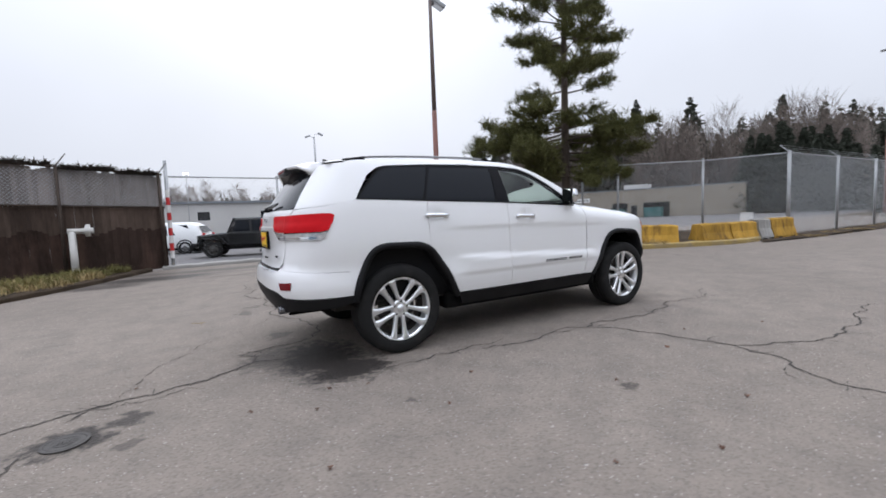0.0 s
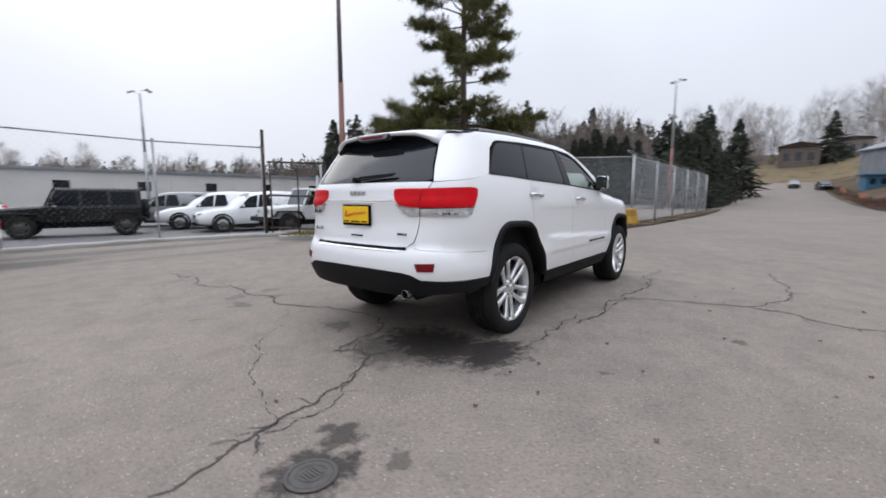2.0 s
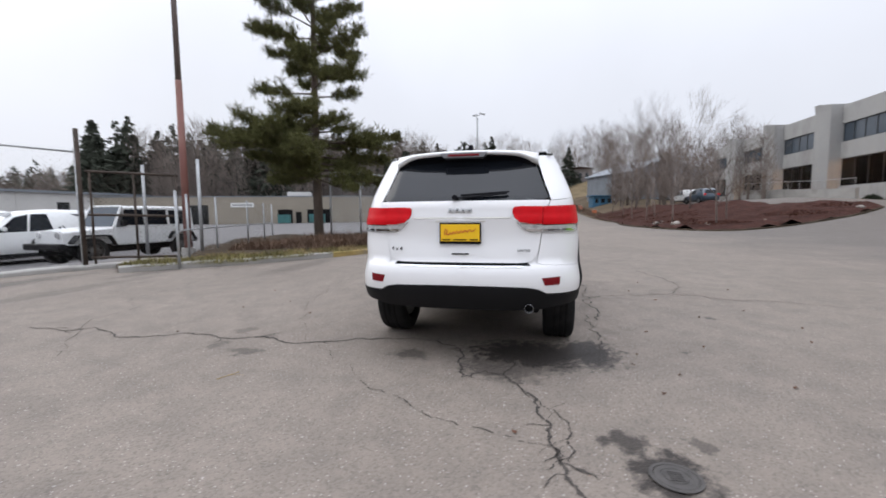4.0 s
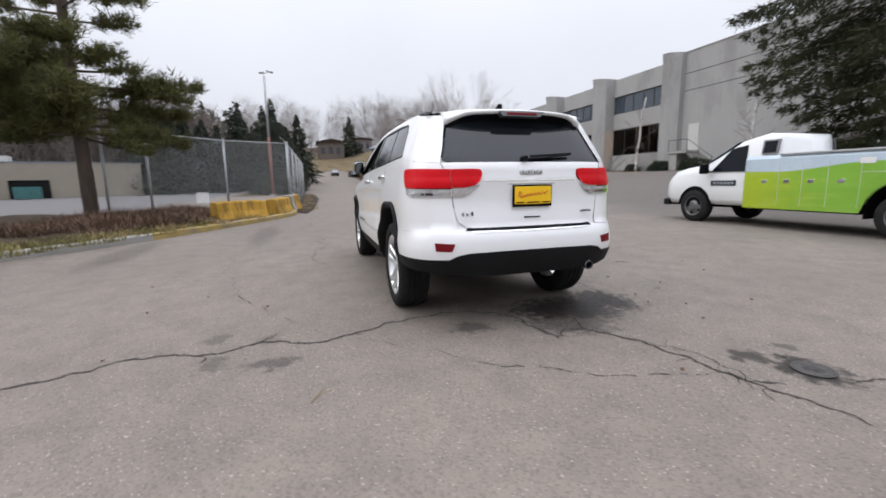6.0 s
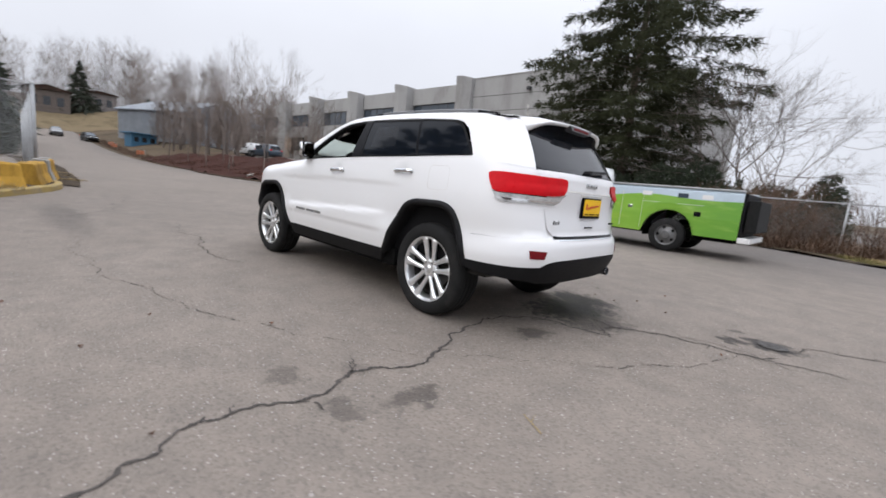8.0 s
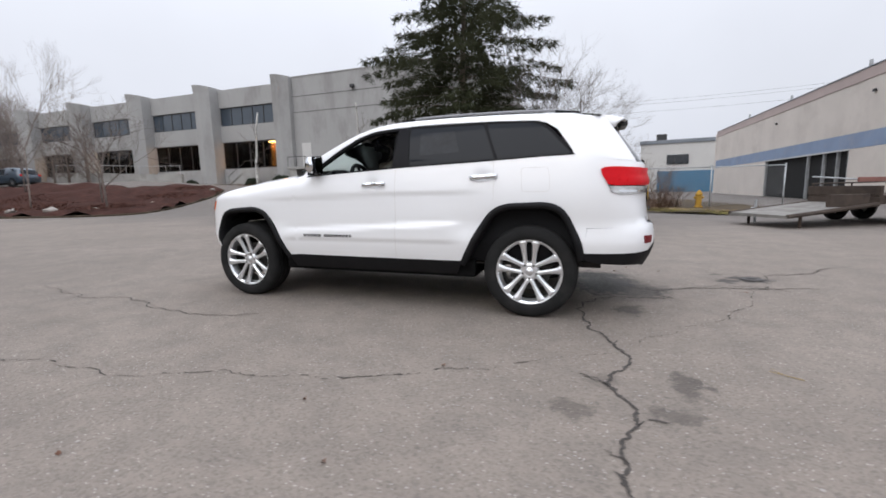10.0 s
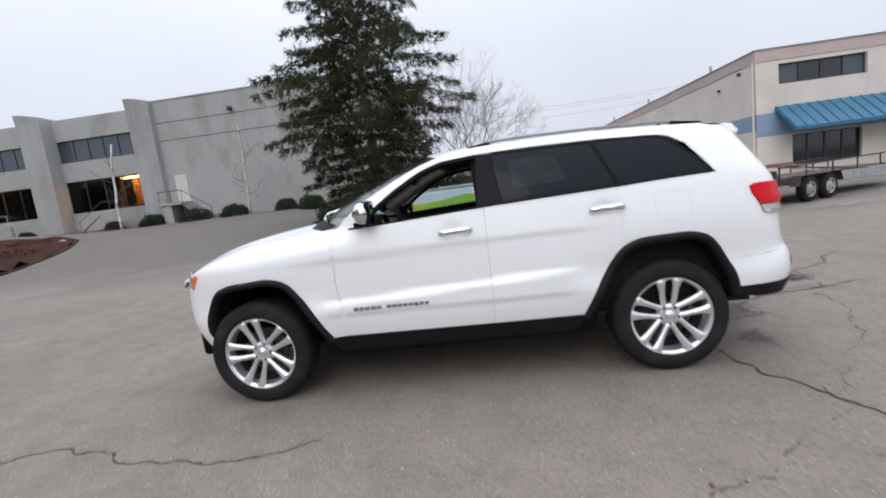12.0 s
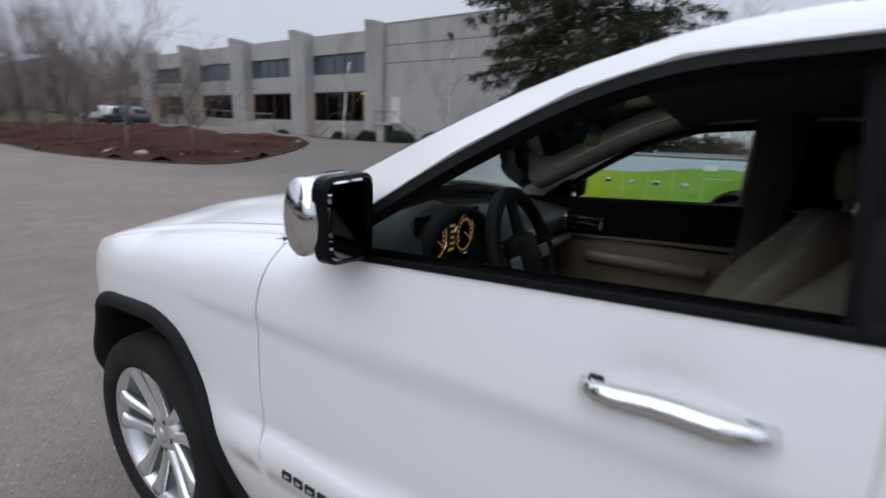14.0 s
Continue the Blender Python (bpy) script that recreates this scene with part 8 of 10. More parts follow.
# daylight opening: all three windows
upper_side = run(roof_side_z, -0.36, 2.20, 26) + [(2.26, 1.195)] + [(2.118, 1.203), (1.99, 1.302), (1.80, 1.438), (1.605, 1.550), (1.45, 1.603), (1.2, 1.624), (0.8, 1.632), (0.4, 1.624), (0.06, 1.606), (-0.05, 1.598), (-0.11, 1.58), (-0.20, 1.52), (-0.345, 1.312)]
for sgn, side in ((1, "left"), (-1, "right")):
    mir = sgn < 0
    panel("fender", front_fender, "paint", car, mirror=mir, step=0.032, gap=0.003)
    fd = panel("front_door", front_door, "paint", car, mirror=mir, step=0.032)
    rd = panel("rear_door", rear_door, "paint", car, mirror=mir, step=0.032, gap=0.001)
    for sx, top, foot in ((1.174, 1.245, 0.46), (0.289, 1.28, 0.96)):
        panel("door_seam", [(sx - 0.012, foot), (sx + 0.012, foot), (sx + 0.012, top), (sx - 0.012, top)], "seam_shade", car, mirror=mir, gap=0, lift=-0.003, depth=0)
    # rear quarter with the wide roof pillar, up to the tailgate cut
    low = [(rear_s(y, z), z) for z, y in ((1.24, 0.665), (1.09, 0.60), (1.0, 0.60), (0.88, 0.585), (0.80, 0.57))]
    panel("quarter_panel", [door_foot] + [(p[0], p[1]) for p in arch_r if -0.40 < p[0] < 0.295] + [(-0.405, 0.60), (-0.43, 0.742)] + [(rear_s(0.62, 0.765), 0.765), (rear_s(0.57, 0.775), 0.775)] + low[::-1] + [(-0.62, 1.262), (-0.40, 1.30), (-0.348, 1.311)] + run(belt_z, -0.30, 0.26, 6) + [(0.299, 1.285), (0.291, 1.2), (0.285, 1.1), (0.288, 1.0)], "paint", car, mirror=mir, gap=0.001)
    pil = [(-0.348, 1.312), (-0.40, 1.300), (-0.62, 1.264)] + [(rear_s(y, z), z) for z, y in ((1.245, 0.668), (1.36, 0.628), (1.50, 0.588), (1.60, 0.555))] + [(-0.50, 1.616), (-0.36, roof_side_z(-0.36)), (-0.15, 1.60), (-0.11, 1.582), (-0.20, 1.522)]
    panel("roof_pillar", pil, "paint", car, mirror=mir, gap=-0.001)
    panel("roof_rail_panel", upper_side, "paint", car, mirror=mir, gap=-0.001)
    panel("belt_trim", run(lambda x: belt_z(x) + 0.001, -0.34, 2.14, 24) + run(lambda x: belt_z(x) + 0.009, 2.12, -0.33, 24), "gloss_black", car, "thin black strip under the side windows", mirror=mir, gap=0, lift=0.006, depth=0.01)
    for nm, o in (("pillar_cover", BP), ("pillar_cover", [(0.268, 1.298), (0.29, 1.297), (0.412, 1.61), (0.384, 1.606)])):
        panel(nm, o, "gloss_black", car, "gloss black door pillar", mirror=mir, gap=0, lift=-0.006, depth=0.02)
    panel("rear_door_glass", RG, "privacy", rd, "dark privacy glass", mirror=mir, gap=0, lift=-0.009, depth=0.006)
    if not mir:
        panel("window_sticker", rounded([(0.60, 1.375), (0.96, 1.36), (0.975, 1.555), (0.66, 1.56)], 0.02), "sticker", rd, "dim paper sticker behind the smoked glass", gap=0, lift=-0.0085, depth=0)
    panel("quarter_glass", QG, "privacy", car, "dark privacy glass", mirror=mir, gap=0, lift=-0.008, depth=0.006)
    if mir:
        pane = panel("front_door_glass", FG, "clear_pane", fd, "clear glass, closed", mirror=True, gap=0, lift=-0.012, depth=0.0)
        pane.visible_shadow = False
    # black window frames round each opening
    for o in (FG, RG, QG):
        outer, inner = shrink(o, -0.014), shrink(o, 0.006)
        k = len(outer)
        bm = bmesh.new()
        va = [bm.verts.new((skin(*p) + skin_normal(*p) * -0.005) * Vector((1, sgn, 1))) for p in outer]
        vb = [bm.verts.new((skin(*p) + skin_normal(*p) * -0.007) * Vector((1, sgn, 1))) for p in inner]
        vc = [bm.verts.new((skin(*p) + skin_normal(*p) * -0.045) * Vector((1, sgn, 1))) for p in inner]
        for i in range(k):
            j = (i + 1) % k
            bm.faces.new((va[i], va[j], vb[j], vb[i]))
            bm.faces.new((vb[i], vb[j], vc[j], vc[i]))
        part("window_seal", bm, "trim", fd if o is FG else (rd if o is RG else car))
    # sill and arch trims
    panel("sill", [(2.36, 0.452), (2.30, 0.335), (0.62, 0.335), (0.56, 0.452)], "plastic", car, "black plastic sill", mirror=mir, gap=0, lift=0.004, depth=0.05)
    for nm, arch, wid in (("arch_trim", arch_f, 0.040), ("arch_trim", arch_r, 0.045)):
        bm = bmesh.new()
        inner = [Vector(p) for p in arch]
        cx, cz = (2.84, 0.40) if arch is arch_f else (0.05, 0.40)
        rings = []
        for i, p in enumerate(inner):
            a, b = inner[max(0, i - 1)], inner[min(len(inner) - 1, i + 1)]
            t_ = (b - a).normalized()
            nr = Vector((-t_.y, t_.x))
            if nr.dot(Vector((cx, cz)) - p) < 0:
                nr = -nr
            foot = smooth01(0.40, 0.62, p.y) if (p.x > 3.0 or p.x < -0.2) else 1.0
            o, m_, n_ = p - nr * 0.006, p + nr * wid * 0.45, p + nr * wid
            P = lambda q, l: (skin(q.x, q.y) + skin_normal(q.x, q.y) * l) * Vector((1, sgn, 1))
            rings.append([P(o, -0.006), P(o, 0.003 + 0.006 * foot), P(p + nr * 0.008, 0.004 + 0.018 * foot), P(m_, 0.004 + 0.022 * foot), P(n_, 0.002 + 0.014 * foot), P(n_, -0.03), P(n_ + nr * 0.02, -0.22)])
        sweep(bm, rings, close=False)
        part(nm, bm, "plastic", car, "black plastic wheel-arch trim", smooth=True)
    # door handles: chrome bar over a scooped cup
    for dr, hx in ((fd, 1.395), (rd, 0.385)):
        hz = belt_z(hx) - 0.125
        bar = []
        for q in np.linspace(-0.5, 0.5, 11):
            out_ = 0.012 + 0.026 * (1 - abs(2 * q) ** 4)
            c = skin(hx - 0.012 + q * 0.235, hz + q * -0.008) + Vector((0, out_, 0))
            hgt = 0.0205 - 0.007 * abs(2 * q) ** 2.5
            bar.append([(c + Vector((0, dy, dz))) * Vector((1, sgn, 1)) for dy, dz in ((-0.008, -hgt), (0.006, -hgt * 0.8), (0.010, 0), (0.006, hgt * 0.8), (-0.008, hgt), (-0.011, 0))])
        part("door_handle", sweep(bmesh.new(), bar), "chrome", dr, "chrome bar handle", smooth=True)
        for fx in (-0.108, 0.085):
            f0 = skin(hx + fx, hz)
            part("handle_foot", box_bm(hx + fx - 0.011, hx + fx + 0.011, min(sgn * (f0.y - 0.004), sgn * (f0.y + 0.018)), max(sgn * (f0.y - 0.004), sgn * (f0.y + 0.018)), hz - 0.014, hz + 0.012, 0.004), "gloss_black", dr)
    # lettering on the door, as plain bars
    x = 2.150
    for k, wd in enumerate((0.036, 0.034, 0.036, 0.038, 0.036, 0.0, 0.034, 0.036, 0.030, 0.034, 0.036, 0.034, 0.030, 0.030)):
        if wd:
            z0 = 0.640
            shaded_part("badge_bar", panel_bm(shrink([(x - wd, z0), (x, z0), (x, z0 + 0.027), (x - wd, z0 + 0.027)], 0.0025), skin, skin_normal, 0.05, 0, 0.004, 0.004, mir), "badge", fd)
            shaded_part("badge_gap", panel_bm([(x - wd * 0.72, z0 + 0.011), (x - wd * 0.32, z0 + 0.011), (x - wd * 0.32, z0 + 0.0155), (x - wd * 0.72, z0 + 0.0155)], skin, skin_normal, 0.05, 0, 0.0046, 0.001, mir), "paint", fd)
        x -= wd + 0.005 if wd else 0.03
    # fuel flap outline on the left
    if not mir:
        flap = rounded([(-0.16, 1.03), (0.06, 1.03), (0.07, 1.22), (-0.15, 1.22)], 0.04)
        outer, inner = flap, shrink(flap, 0.002)
        bm = bmesh.new()
        va = [bm.verts.new(skin(*p) + skin_normal(*p) * 0.0007) for p in outer]
        vb = [bm.verts.new(skin(*p) + skin_normal(*p) * 0.0007) for p in inner]
        for i in range(len(va)):
            bm.faces.new((va[i], va[(i + 1) % len(va)], vb[(i + 1) % len(va)], vb[i]))
        part("fuel_flap_seam", bm, "seam_shade", car)
    # mirrors: chrome-capped shell, dark glass, foot
    mr = []
    for q in np.linspace(0, 1, 7):
        w = 0.10 + 0.03 * math.sin(q * math.pi)
        sx = 0.055 * math.sin(math.pi * min(1, 0.12 + q * 0.78)) ** 0.5 + 0.012
        mr.append([Vector((2.005 + sx * math.cos(a) - 0.015 * q, sgn * (0.862 + 0.13 * q), 1.305 + (0.088 - 0.012 * q) * math.sin(a) * (1 if math.sin(a) > 0 else 0.86))) for a in np.linspace(0, 2 * math.pi, 15)[:-1]])
    mirror = part("door_mirror", sweep(bmesh.new(), mr), "chrome", car, "chrome-capped door mirror", smooth=True)
    bm = bmesh.new()
    gl = [(1.926, sgn * y, z) for y, z in rounded([(0.875, 1.235), (0.975, 1.24), (0.98, 1.372), (0.875, 1.382)], 0.03)]
    bm.faces.new([bm.verts.new(p) for p in gl])
    part("mirror_glass", bm, "mirror", mirror, "dark mirror glass")
    bm = bmesh.new()
    hs = [[Vector((dx, sgn * (0.925 + (yy - 0.925) * f), 1.305 + (zz - 1.305) * f)) for yy, zz in rounded([(0.862, 1.222), (0.987, 1.228), (0.994, 1.385), (0.862, 1.395)], 0.03)] for dx, f in ((1.958, 1.0), (1.932, 0.985), (1.927, 0.89))]
    part("mirror_bezel", sweep(bm, hs, caps=False), "gloss_black", mirror)
    part("mirror_foot", sweep(bmesh.new(), [[Vector((2.03 + dx, sgn * y, z + dz)) for dx, dz in ((-0.05, -0.018), (0.04, -0.014), (0.04, 0.014), (-0.05, 0.018))] for y, z in ((0.85, 1.222), (0.91, 1.238))]), "gloss_black", mirror)
    panel("mirror_sail", [(2.09, 1.213), (2.135, 1.205), (2.02, 1.305), (1.965, 1.325)], "gloss_black", fd, "black mirror sail", mirror=mir, gap=0, lift=-0.002)

    # tail lamp, split between body and tailgate
    lamp = [(rear_s(0.6025, 1.19), 1.195), (-0.62, 1.205), (-0.565, 1.203), (-0.535, 1.190), (-0.548, 1.14), (-0.58, 1.078), (-0.63, 1.064), (rear_s(0.6025, 1.07), 1.064)]
    tl = panel("tail_lamp", lamp, "red_lens", car, "red tail lamp with a clear lower strip", mirror=mir, gap=0.0008, lift=0.012, depth=0.03, step=0.03)
    low_ = [(rear_s(0.6025, 1.06), 1.060), (-0.63, 1.060), (-0.588, 1.070), (-0.615, 1.015), (-0.68, 0.998), (rear_s(0.6025, 1.0), 1.0)]
    panel("lamp_lower", low_, "clear_lens", tl, "clear reversing strip", mirror=mir, lift=0.009, depth=0.03, step=0.03)
    panel("lamp_slot", [(rear_s(0.6025, 1.02), 1.012), (-0.69, 1.012), (-0.66, 1.030), (rear_s(0.6025, 1.03), 1.030)], "chrome", tl, mirror=mir, lift=0.012, depth=0.01)
    panel("lamp_divider", [(rear_s(0.6025, 1.06), 1.056), (-0.59, 1.064), (-0.585, 1.070), (rear_s(0.6025, 1.06), 1.064)], "gloss_black", tl, mirror=mir, gap=0, lift=0.0105, depth=0.01)

# tailgate
gate_o = [(rear_s(0.0, 1.24), 1.243)] + [(rear_s(y, z), z) for z, y in ((1.243, 0.25), (1.243, 0.50), (1.243, 0.661), (1.19, 0.640), (1.09, 0.597), (1.0, 0.596), (0.88, 0.58), (0.82, 0.56), (0.785, 0.51), (0.775, 0.44), (0.775, 0.25), (0.775, 0.0))]
tailgate = panel("tailgate", gate_o, "paint", car, both=True, gap=0.0)
for sgn in (1, -1):
    panel("gate_surround", [(rear_s(y, z), z) for y, z in ((0.42, 0.80), (0.55, 0.92), (0.66, 0.92), (0.66, 0.752), (0.42, 0.752))], "paint", car, mirror=sgn < 0, gap=0, lift=-0.012, depth=0)
for sgn in (1, -1):
    mir = sgn < 0
    gl_ = [(rear_s(y, z), z) for y, z in ((0.601, 1.195), (0.601, 1.066), (0.52, 1.068), (0.44, 1.082), (0.405, 1.108), (0.386, 1.15), (0.388, 1.18), (0.40, 1.192), (0.45, 1.196))]
    gl = panel("gate_lamp", gl_, "red_lens", tailgate, "red lamp on the tailgate", mirror=mir, gap=0.0008, lift=0.012, depth=0.03, step=0.03)
    panel("gate_lamp_lower", [(rear_s(y, z), z) for y, z in ((0.601, 1.060), (0.601, 1.0), (0.525, 0.998), (0.475, 1.018), (0.41, 1.085), (0.44, 1.074), (0.52, 1.062))], "clear_lens", tailgate, "clear reversing lamp", mirror=mir, lift=0.009, depth=0.03, step=0.03)
    panel("gate_lamp_slot", [(rear_s(y, z), z) for y, z in ((0.601, 1.010), (0.601, 1.030), (0.48, 1.032), (0.50, 1.010))], "chrome", tailgate, mirror=mir, lift=0.013, depth=0.01)
    panel("bumper_reflector", [(rear_s(y, z), z) for y, z in ((0.735, 0.680), (0.600, 0.673), (0.622, 0.615), (0.73, 0.618))], "dark_red", car, "dark red bumper reflector", mirror=mir, lift=0.005, depth=0.02, step=0.03)
# crease over the plate, its shadow line painted as a grey strip
panel("gate_crease", [(rear_s(y, z), z) for y, z in ((0.0, 1.108), (0.36, 1.108), (0.38, 1.118), (0.0, 1.118))], "seam_shade", tailgate, both=True, lift=0.002, depth=0.01, gap=0)

REAR_GLASS = [(rear_s(0.0, 1.25), 1.250)] + [(rear_s(y, z), z) for z, y in ((1.250, 0.35), (1.252, 0.62), (1.265, 0.652), (1.36, 0.612), (1.50, 0.570), (1.58, 0.538), (1.60, 0.40), (1.60, 0.0))]
panel("rear_window", REAR_GLASS, "rear_glass", tailgate, "smoked rear window", both=True, gap=0, lift=-0.006, depth=0.01)
# spoiler over the window
rings = []
for q in np.linspace(-1, 1, 25):
    y = q * 0.575
    c = abs(q)
    te = -0.735 + 0.10 * c**3.5
    zt = 1.652 - 0.030 * c**2.2
    drop = 0.035 * max(0, c - 0.75) / 0.25
    rings.append([Vector((-0.46, y, zt + 0.018)), Vector((-0.60, y, zt + 0.006 - drop * 0.3)), Vector((te + 0.02, y, zt - 0.016 - drop)), Vector((te, y, zt - 0.026 - drop)), Vector((te + 0.012, y, zt - 0.042 - drop)), Vector((-0.63, y, zt - 0.062 - drop)), Vector((-0.52, y, zt - 0.09)), Vector((-0.46, y, zt - 0.06))])
part("spoiler", sweep(bmesh.new(), rings), "paint", tailgate, smooth=True)
rings = []
for q in np.linspace(-1, 1, 21):
    y, c = q * 0.555, abs(q)
    te = -0.735 + 0.10 * c**3.5
    drop = 0.035 * max(0, c - 0.75) / 0.25
    zt = 1.652 - 0.030 * c**2.2
    rings.append([Vector((te + 0.022, y, zt - 0.046 - drop)), Vector((-0.64, y, zt - 0.064 - drop)), Vector((-0.60, y, zt - 0.105 - drop)), Vector((-0.56, y, zt - 0.12))])
part("spoiler_underside", sweep(bmesh.new(), rings, close=False), "gloss_black", tailgate, "black underside of the spoiler", smooth=True)
part("brake_lamp", box_bm(-0.748, -0.69, -0.125, 0.125, 1.592, 1.612, 0.008), "dark_red", tailgate, "high-level brake lamp")
part("brake_lamp_bezel", sweep(bmesh.new(), [[Vector((x, y, z)) for x, z in ((-0.743, 1.585 + dz), (-0.69, 1.578 + dz), (-0.69, 1.630), (-0.743, 1.621))] for y, dz in ((-0.185, 0.03), (-0.155, 0.0), (0.155, 0.0), (0.185, 0.03))]), "rail", tailgate, "grey cowl round the brake lamp")
# wiper
part("wiper_arm", tube(bmesh.new(), [(-0.885, 0.045, 1.262), (-0.875, -0.10, 1.272), (-0.858, -0.345, 1.296)], 0.008, 6), "gloss_black", tailgate, "black rear wiper")
part("wiper_hub", rod(bmesh.new(), (-0.85, 0.045, 1.262), (-0.90, 0.045, 1.268), 0.026, 0.02, 12), "gloss_black", tailgate)
part("wiper_blade", rod(bmesh.new(), (-0.878, 0.0, 1.283), (-0.850, -0.36, 1.306), 0.010, 0.007, 6), "gloss_black", tailgate)
# plate in its frame
part("plate_frame", box_bm(-0.928, -0.905, -0.158, 0.158, 0.918, 1.078, 0.006), "gloss_black", tailgate, "black licence plate frame")
plate = part("licence_plate", box_bm(-0.932, -0.927, -0.148, 0.148, 0.938, 1.066, 0.003), "plate", tailgate, "yellow dealer plate with a red scrawl")
bm = bmesh.new()
scr = [(0.118, 0.988), (0.112, 1.030), (0.095, 1.020), (0.105, 0.992), (0.088, 0.985), (0.075, 1.006), (0.062, 0.990), (0.050, 1.012), (0.036, 0.994), (0.022, 1.018), (0.008, 0.998), (-0.006, 1.020), (-0.022, 1.002), (-0.038, 1.024), (-0.056, 1.006), (-0.074, 1.028), (-0.092, 1.010), (-0.118, 1.030)]
for a, b in zip(scr, scr[1:]):
    rod(bm, (-0.9335, a[0], a[1]), (-0.9335, b[0], b[1]), 0.0032, 0.0032, 5)
part("plate_scrawl", bm, "red_ink", plate, "red scrawl")
bm = bmesh.new()
for y0, y1 in ((0.135, 0.075), (0.05, -0.05), (-0.075, -0.135)):
    box(bm, -0.9345, -0.931, y1, y0, 0.946, 0.955)
part("plate_bars", bm, "gloss_black", plate)
part("plate_pocket", box_bm(-0.915, -0.895, -0.19, 0.19, 1.082, 1.096, 0.004), "seam_shade", tailgate)
# emblem and script, plain shapes
x = 0.092
for wd in (0.040, 0.040, 0.040, 0.042):
    part("emblem_bar", box_bm(-0.906, -0.894, x - wd, x, 1.152, 1.186, 0.010), "emblem", tailgate)
    part("emblem_eye", box_bm(-0.908, -0.904, x - wd * 0.66, x - wd * 0.36, 1.163, 1.175, 0.001), "badge_chrome", tailgate)
    x -= wd + 0.006
for body, y0, size in (("4x4", 0.55, 0.046), ("LIMITED", -0.425, 0.024)):
    txt = bpy.data.curves.new("trim_badge", "FONT")
    txt.body, txt.size, txt.extrude = body, size, 0.003
    txt.space_character = 1.5 if body == "4x4" else 1.1
    txt.materials.append(M["badge"])
    yc = 0.435 if y0 > 0 else 0.425
    at_ = skin(rear_s(yc, 0.875), 0.875)
    ob = new("trim_badge", txt)
    ob.parent = tailgate
    ob["label"] = "chrome trim lettering"
    ob.matrix_local = Matrix(((0, 0, -1, at_.x - 0.010), (-1, 0, 0, y0), (0, 1, 0, 0.864), (0, 0, 0, 1)))
part("gate_handle", box_bm(-0.925, -0.905, -0.065, 0.065, 0.838, 0.848, 0.003), "gloss_black", tailgate)
# bumpers
rb = [(rear_s(0, 0.765), 0.762)] + [(rear_s(y, z), z) for z, y in ((0.762, 0.30), (0.768, 0.57), (0.764, 0.62))] + [(-0.43, 0.7405), (-0.404, 0.60), (-0.408, 0.552)] + [(rear_s(y, z), z) for z, y in ((0.552, 0.78), (0.556, 0.64), (0.588, 0.58), (0.603, 0.50), (0.610, 0.25), (0.610, 0.0))]
panel("rear_bumper", rb, "paint", car, both=True, gap=0.0)
rlow = [(rear_s(0, 0.606), 0.606)] + [(rear_s(y, z), z) for z, y in ((0.606, 0.25), (0.599, 0.50), (0.584, 0.58), (0.551, 0.64), (0.547, 0.80))] + [(-0.412, 0.547), (-0.42, 0.495), (-0.52, 0.475)] + [(rear_s(y, z), z) for z, y in ((0.45, 0.70), (0.43, 0.60), (0.42, 0.30), (0.42, 0.0))]
panel("bumper_valance", rlow, "plastic", car, "black plastic lower bumper", both=True, gap=0.0, lift=0.006, depth=0.06)
panel("bumper_step", [(rear_s(y, z), z) for y, z in ((0.0, 0.778), (0.44, 0.778), (0.50, 0.782), (0.52, 0.760), (0.0, 0.757))], "gloss_black", car, both=True, gap=0, lift=0.003, depth=0.01)
panel("bumper_strip", [(rear_s(y, z), z) for y, z in ((0.0, 0.754), (0.47, 0.756), (0.47, 0.749), (0.0, 0.747))], "chrome", car, "bright strip on the bumper step", both=True, gap=0, lift=0.004, depth=0.008)
bm = bmesh.new()
lathe(bm, [(0.030, 0.20), (0.034, 0.20), (0.036, 0.004), (0.034, 0.0), (0.031, 0.0), (0.030, 0.03)], 24, "Y")
ex = part("tailpipe", bm, "badge_chrome", car, "bright steel tailpipe", smooth=True)
ex.matrix_local = pose(-0.925, -0.512, 0.440, 0, 0, -90)
bm = bmesh.new()
lathe(bm, [(0.0305, 0.004), (0.029, 0.05), (0.001, 0.05)], 20, "Y")
part("pipe_bore", bm, "blackout", ex, "near-black bore")
fb = [(3.45, 0.975), (3.41, 0.88), (3.38, 0.60), (3.297, 0.52), (3.30, 0.42)] + [(front_s(y, z), z) for z, y in ((0.40, 0.6), (0.40, 0.3), (0.40, 0.0), (0.70, 0.0), (0.70, 0.4), (0.86, 0.62), (0.98, 0.80))]
panel("front_bumper", fb, "paint", car, both=True, gap=0.001)
panel("front_valance", [(front_s(y, z), z) for z, y in ((0.395, 0.0), (0.395, 0.5), (0.41, 0.74))] + [(3.32, 0.418), (3.34, 0.37), (front_s(0.5, 0.34), 0.34), (front_s(0.0, 0.34), 0.34)], "plastic", car, "black lower front lip", both=True, gap=0, lift=0.006, depth=0.05)
grille = panel("grille", [(front_s(y, z), z) for z, y in ((0.71, 0.0), (0.71, 0.39), (0.87, 0.60), (1.0, 0.60), (1.0, 0.0))], "gloss_black", car, "black grille", both=True, gap=0, lift=-0.01)
for k in range(-3, 4):
    y = k * 0.15
    p = skin(front_s(abs(y), 0.9), 0.9)
    part("grille_slot", box_bm(p.x - 0.02, p.x + 0.008, y - 0.055, y + 0.055, 0.83, 0.985, 0.02), "chrome", grille)
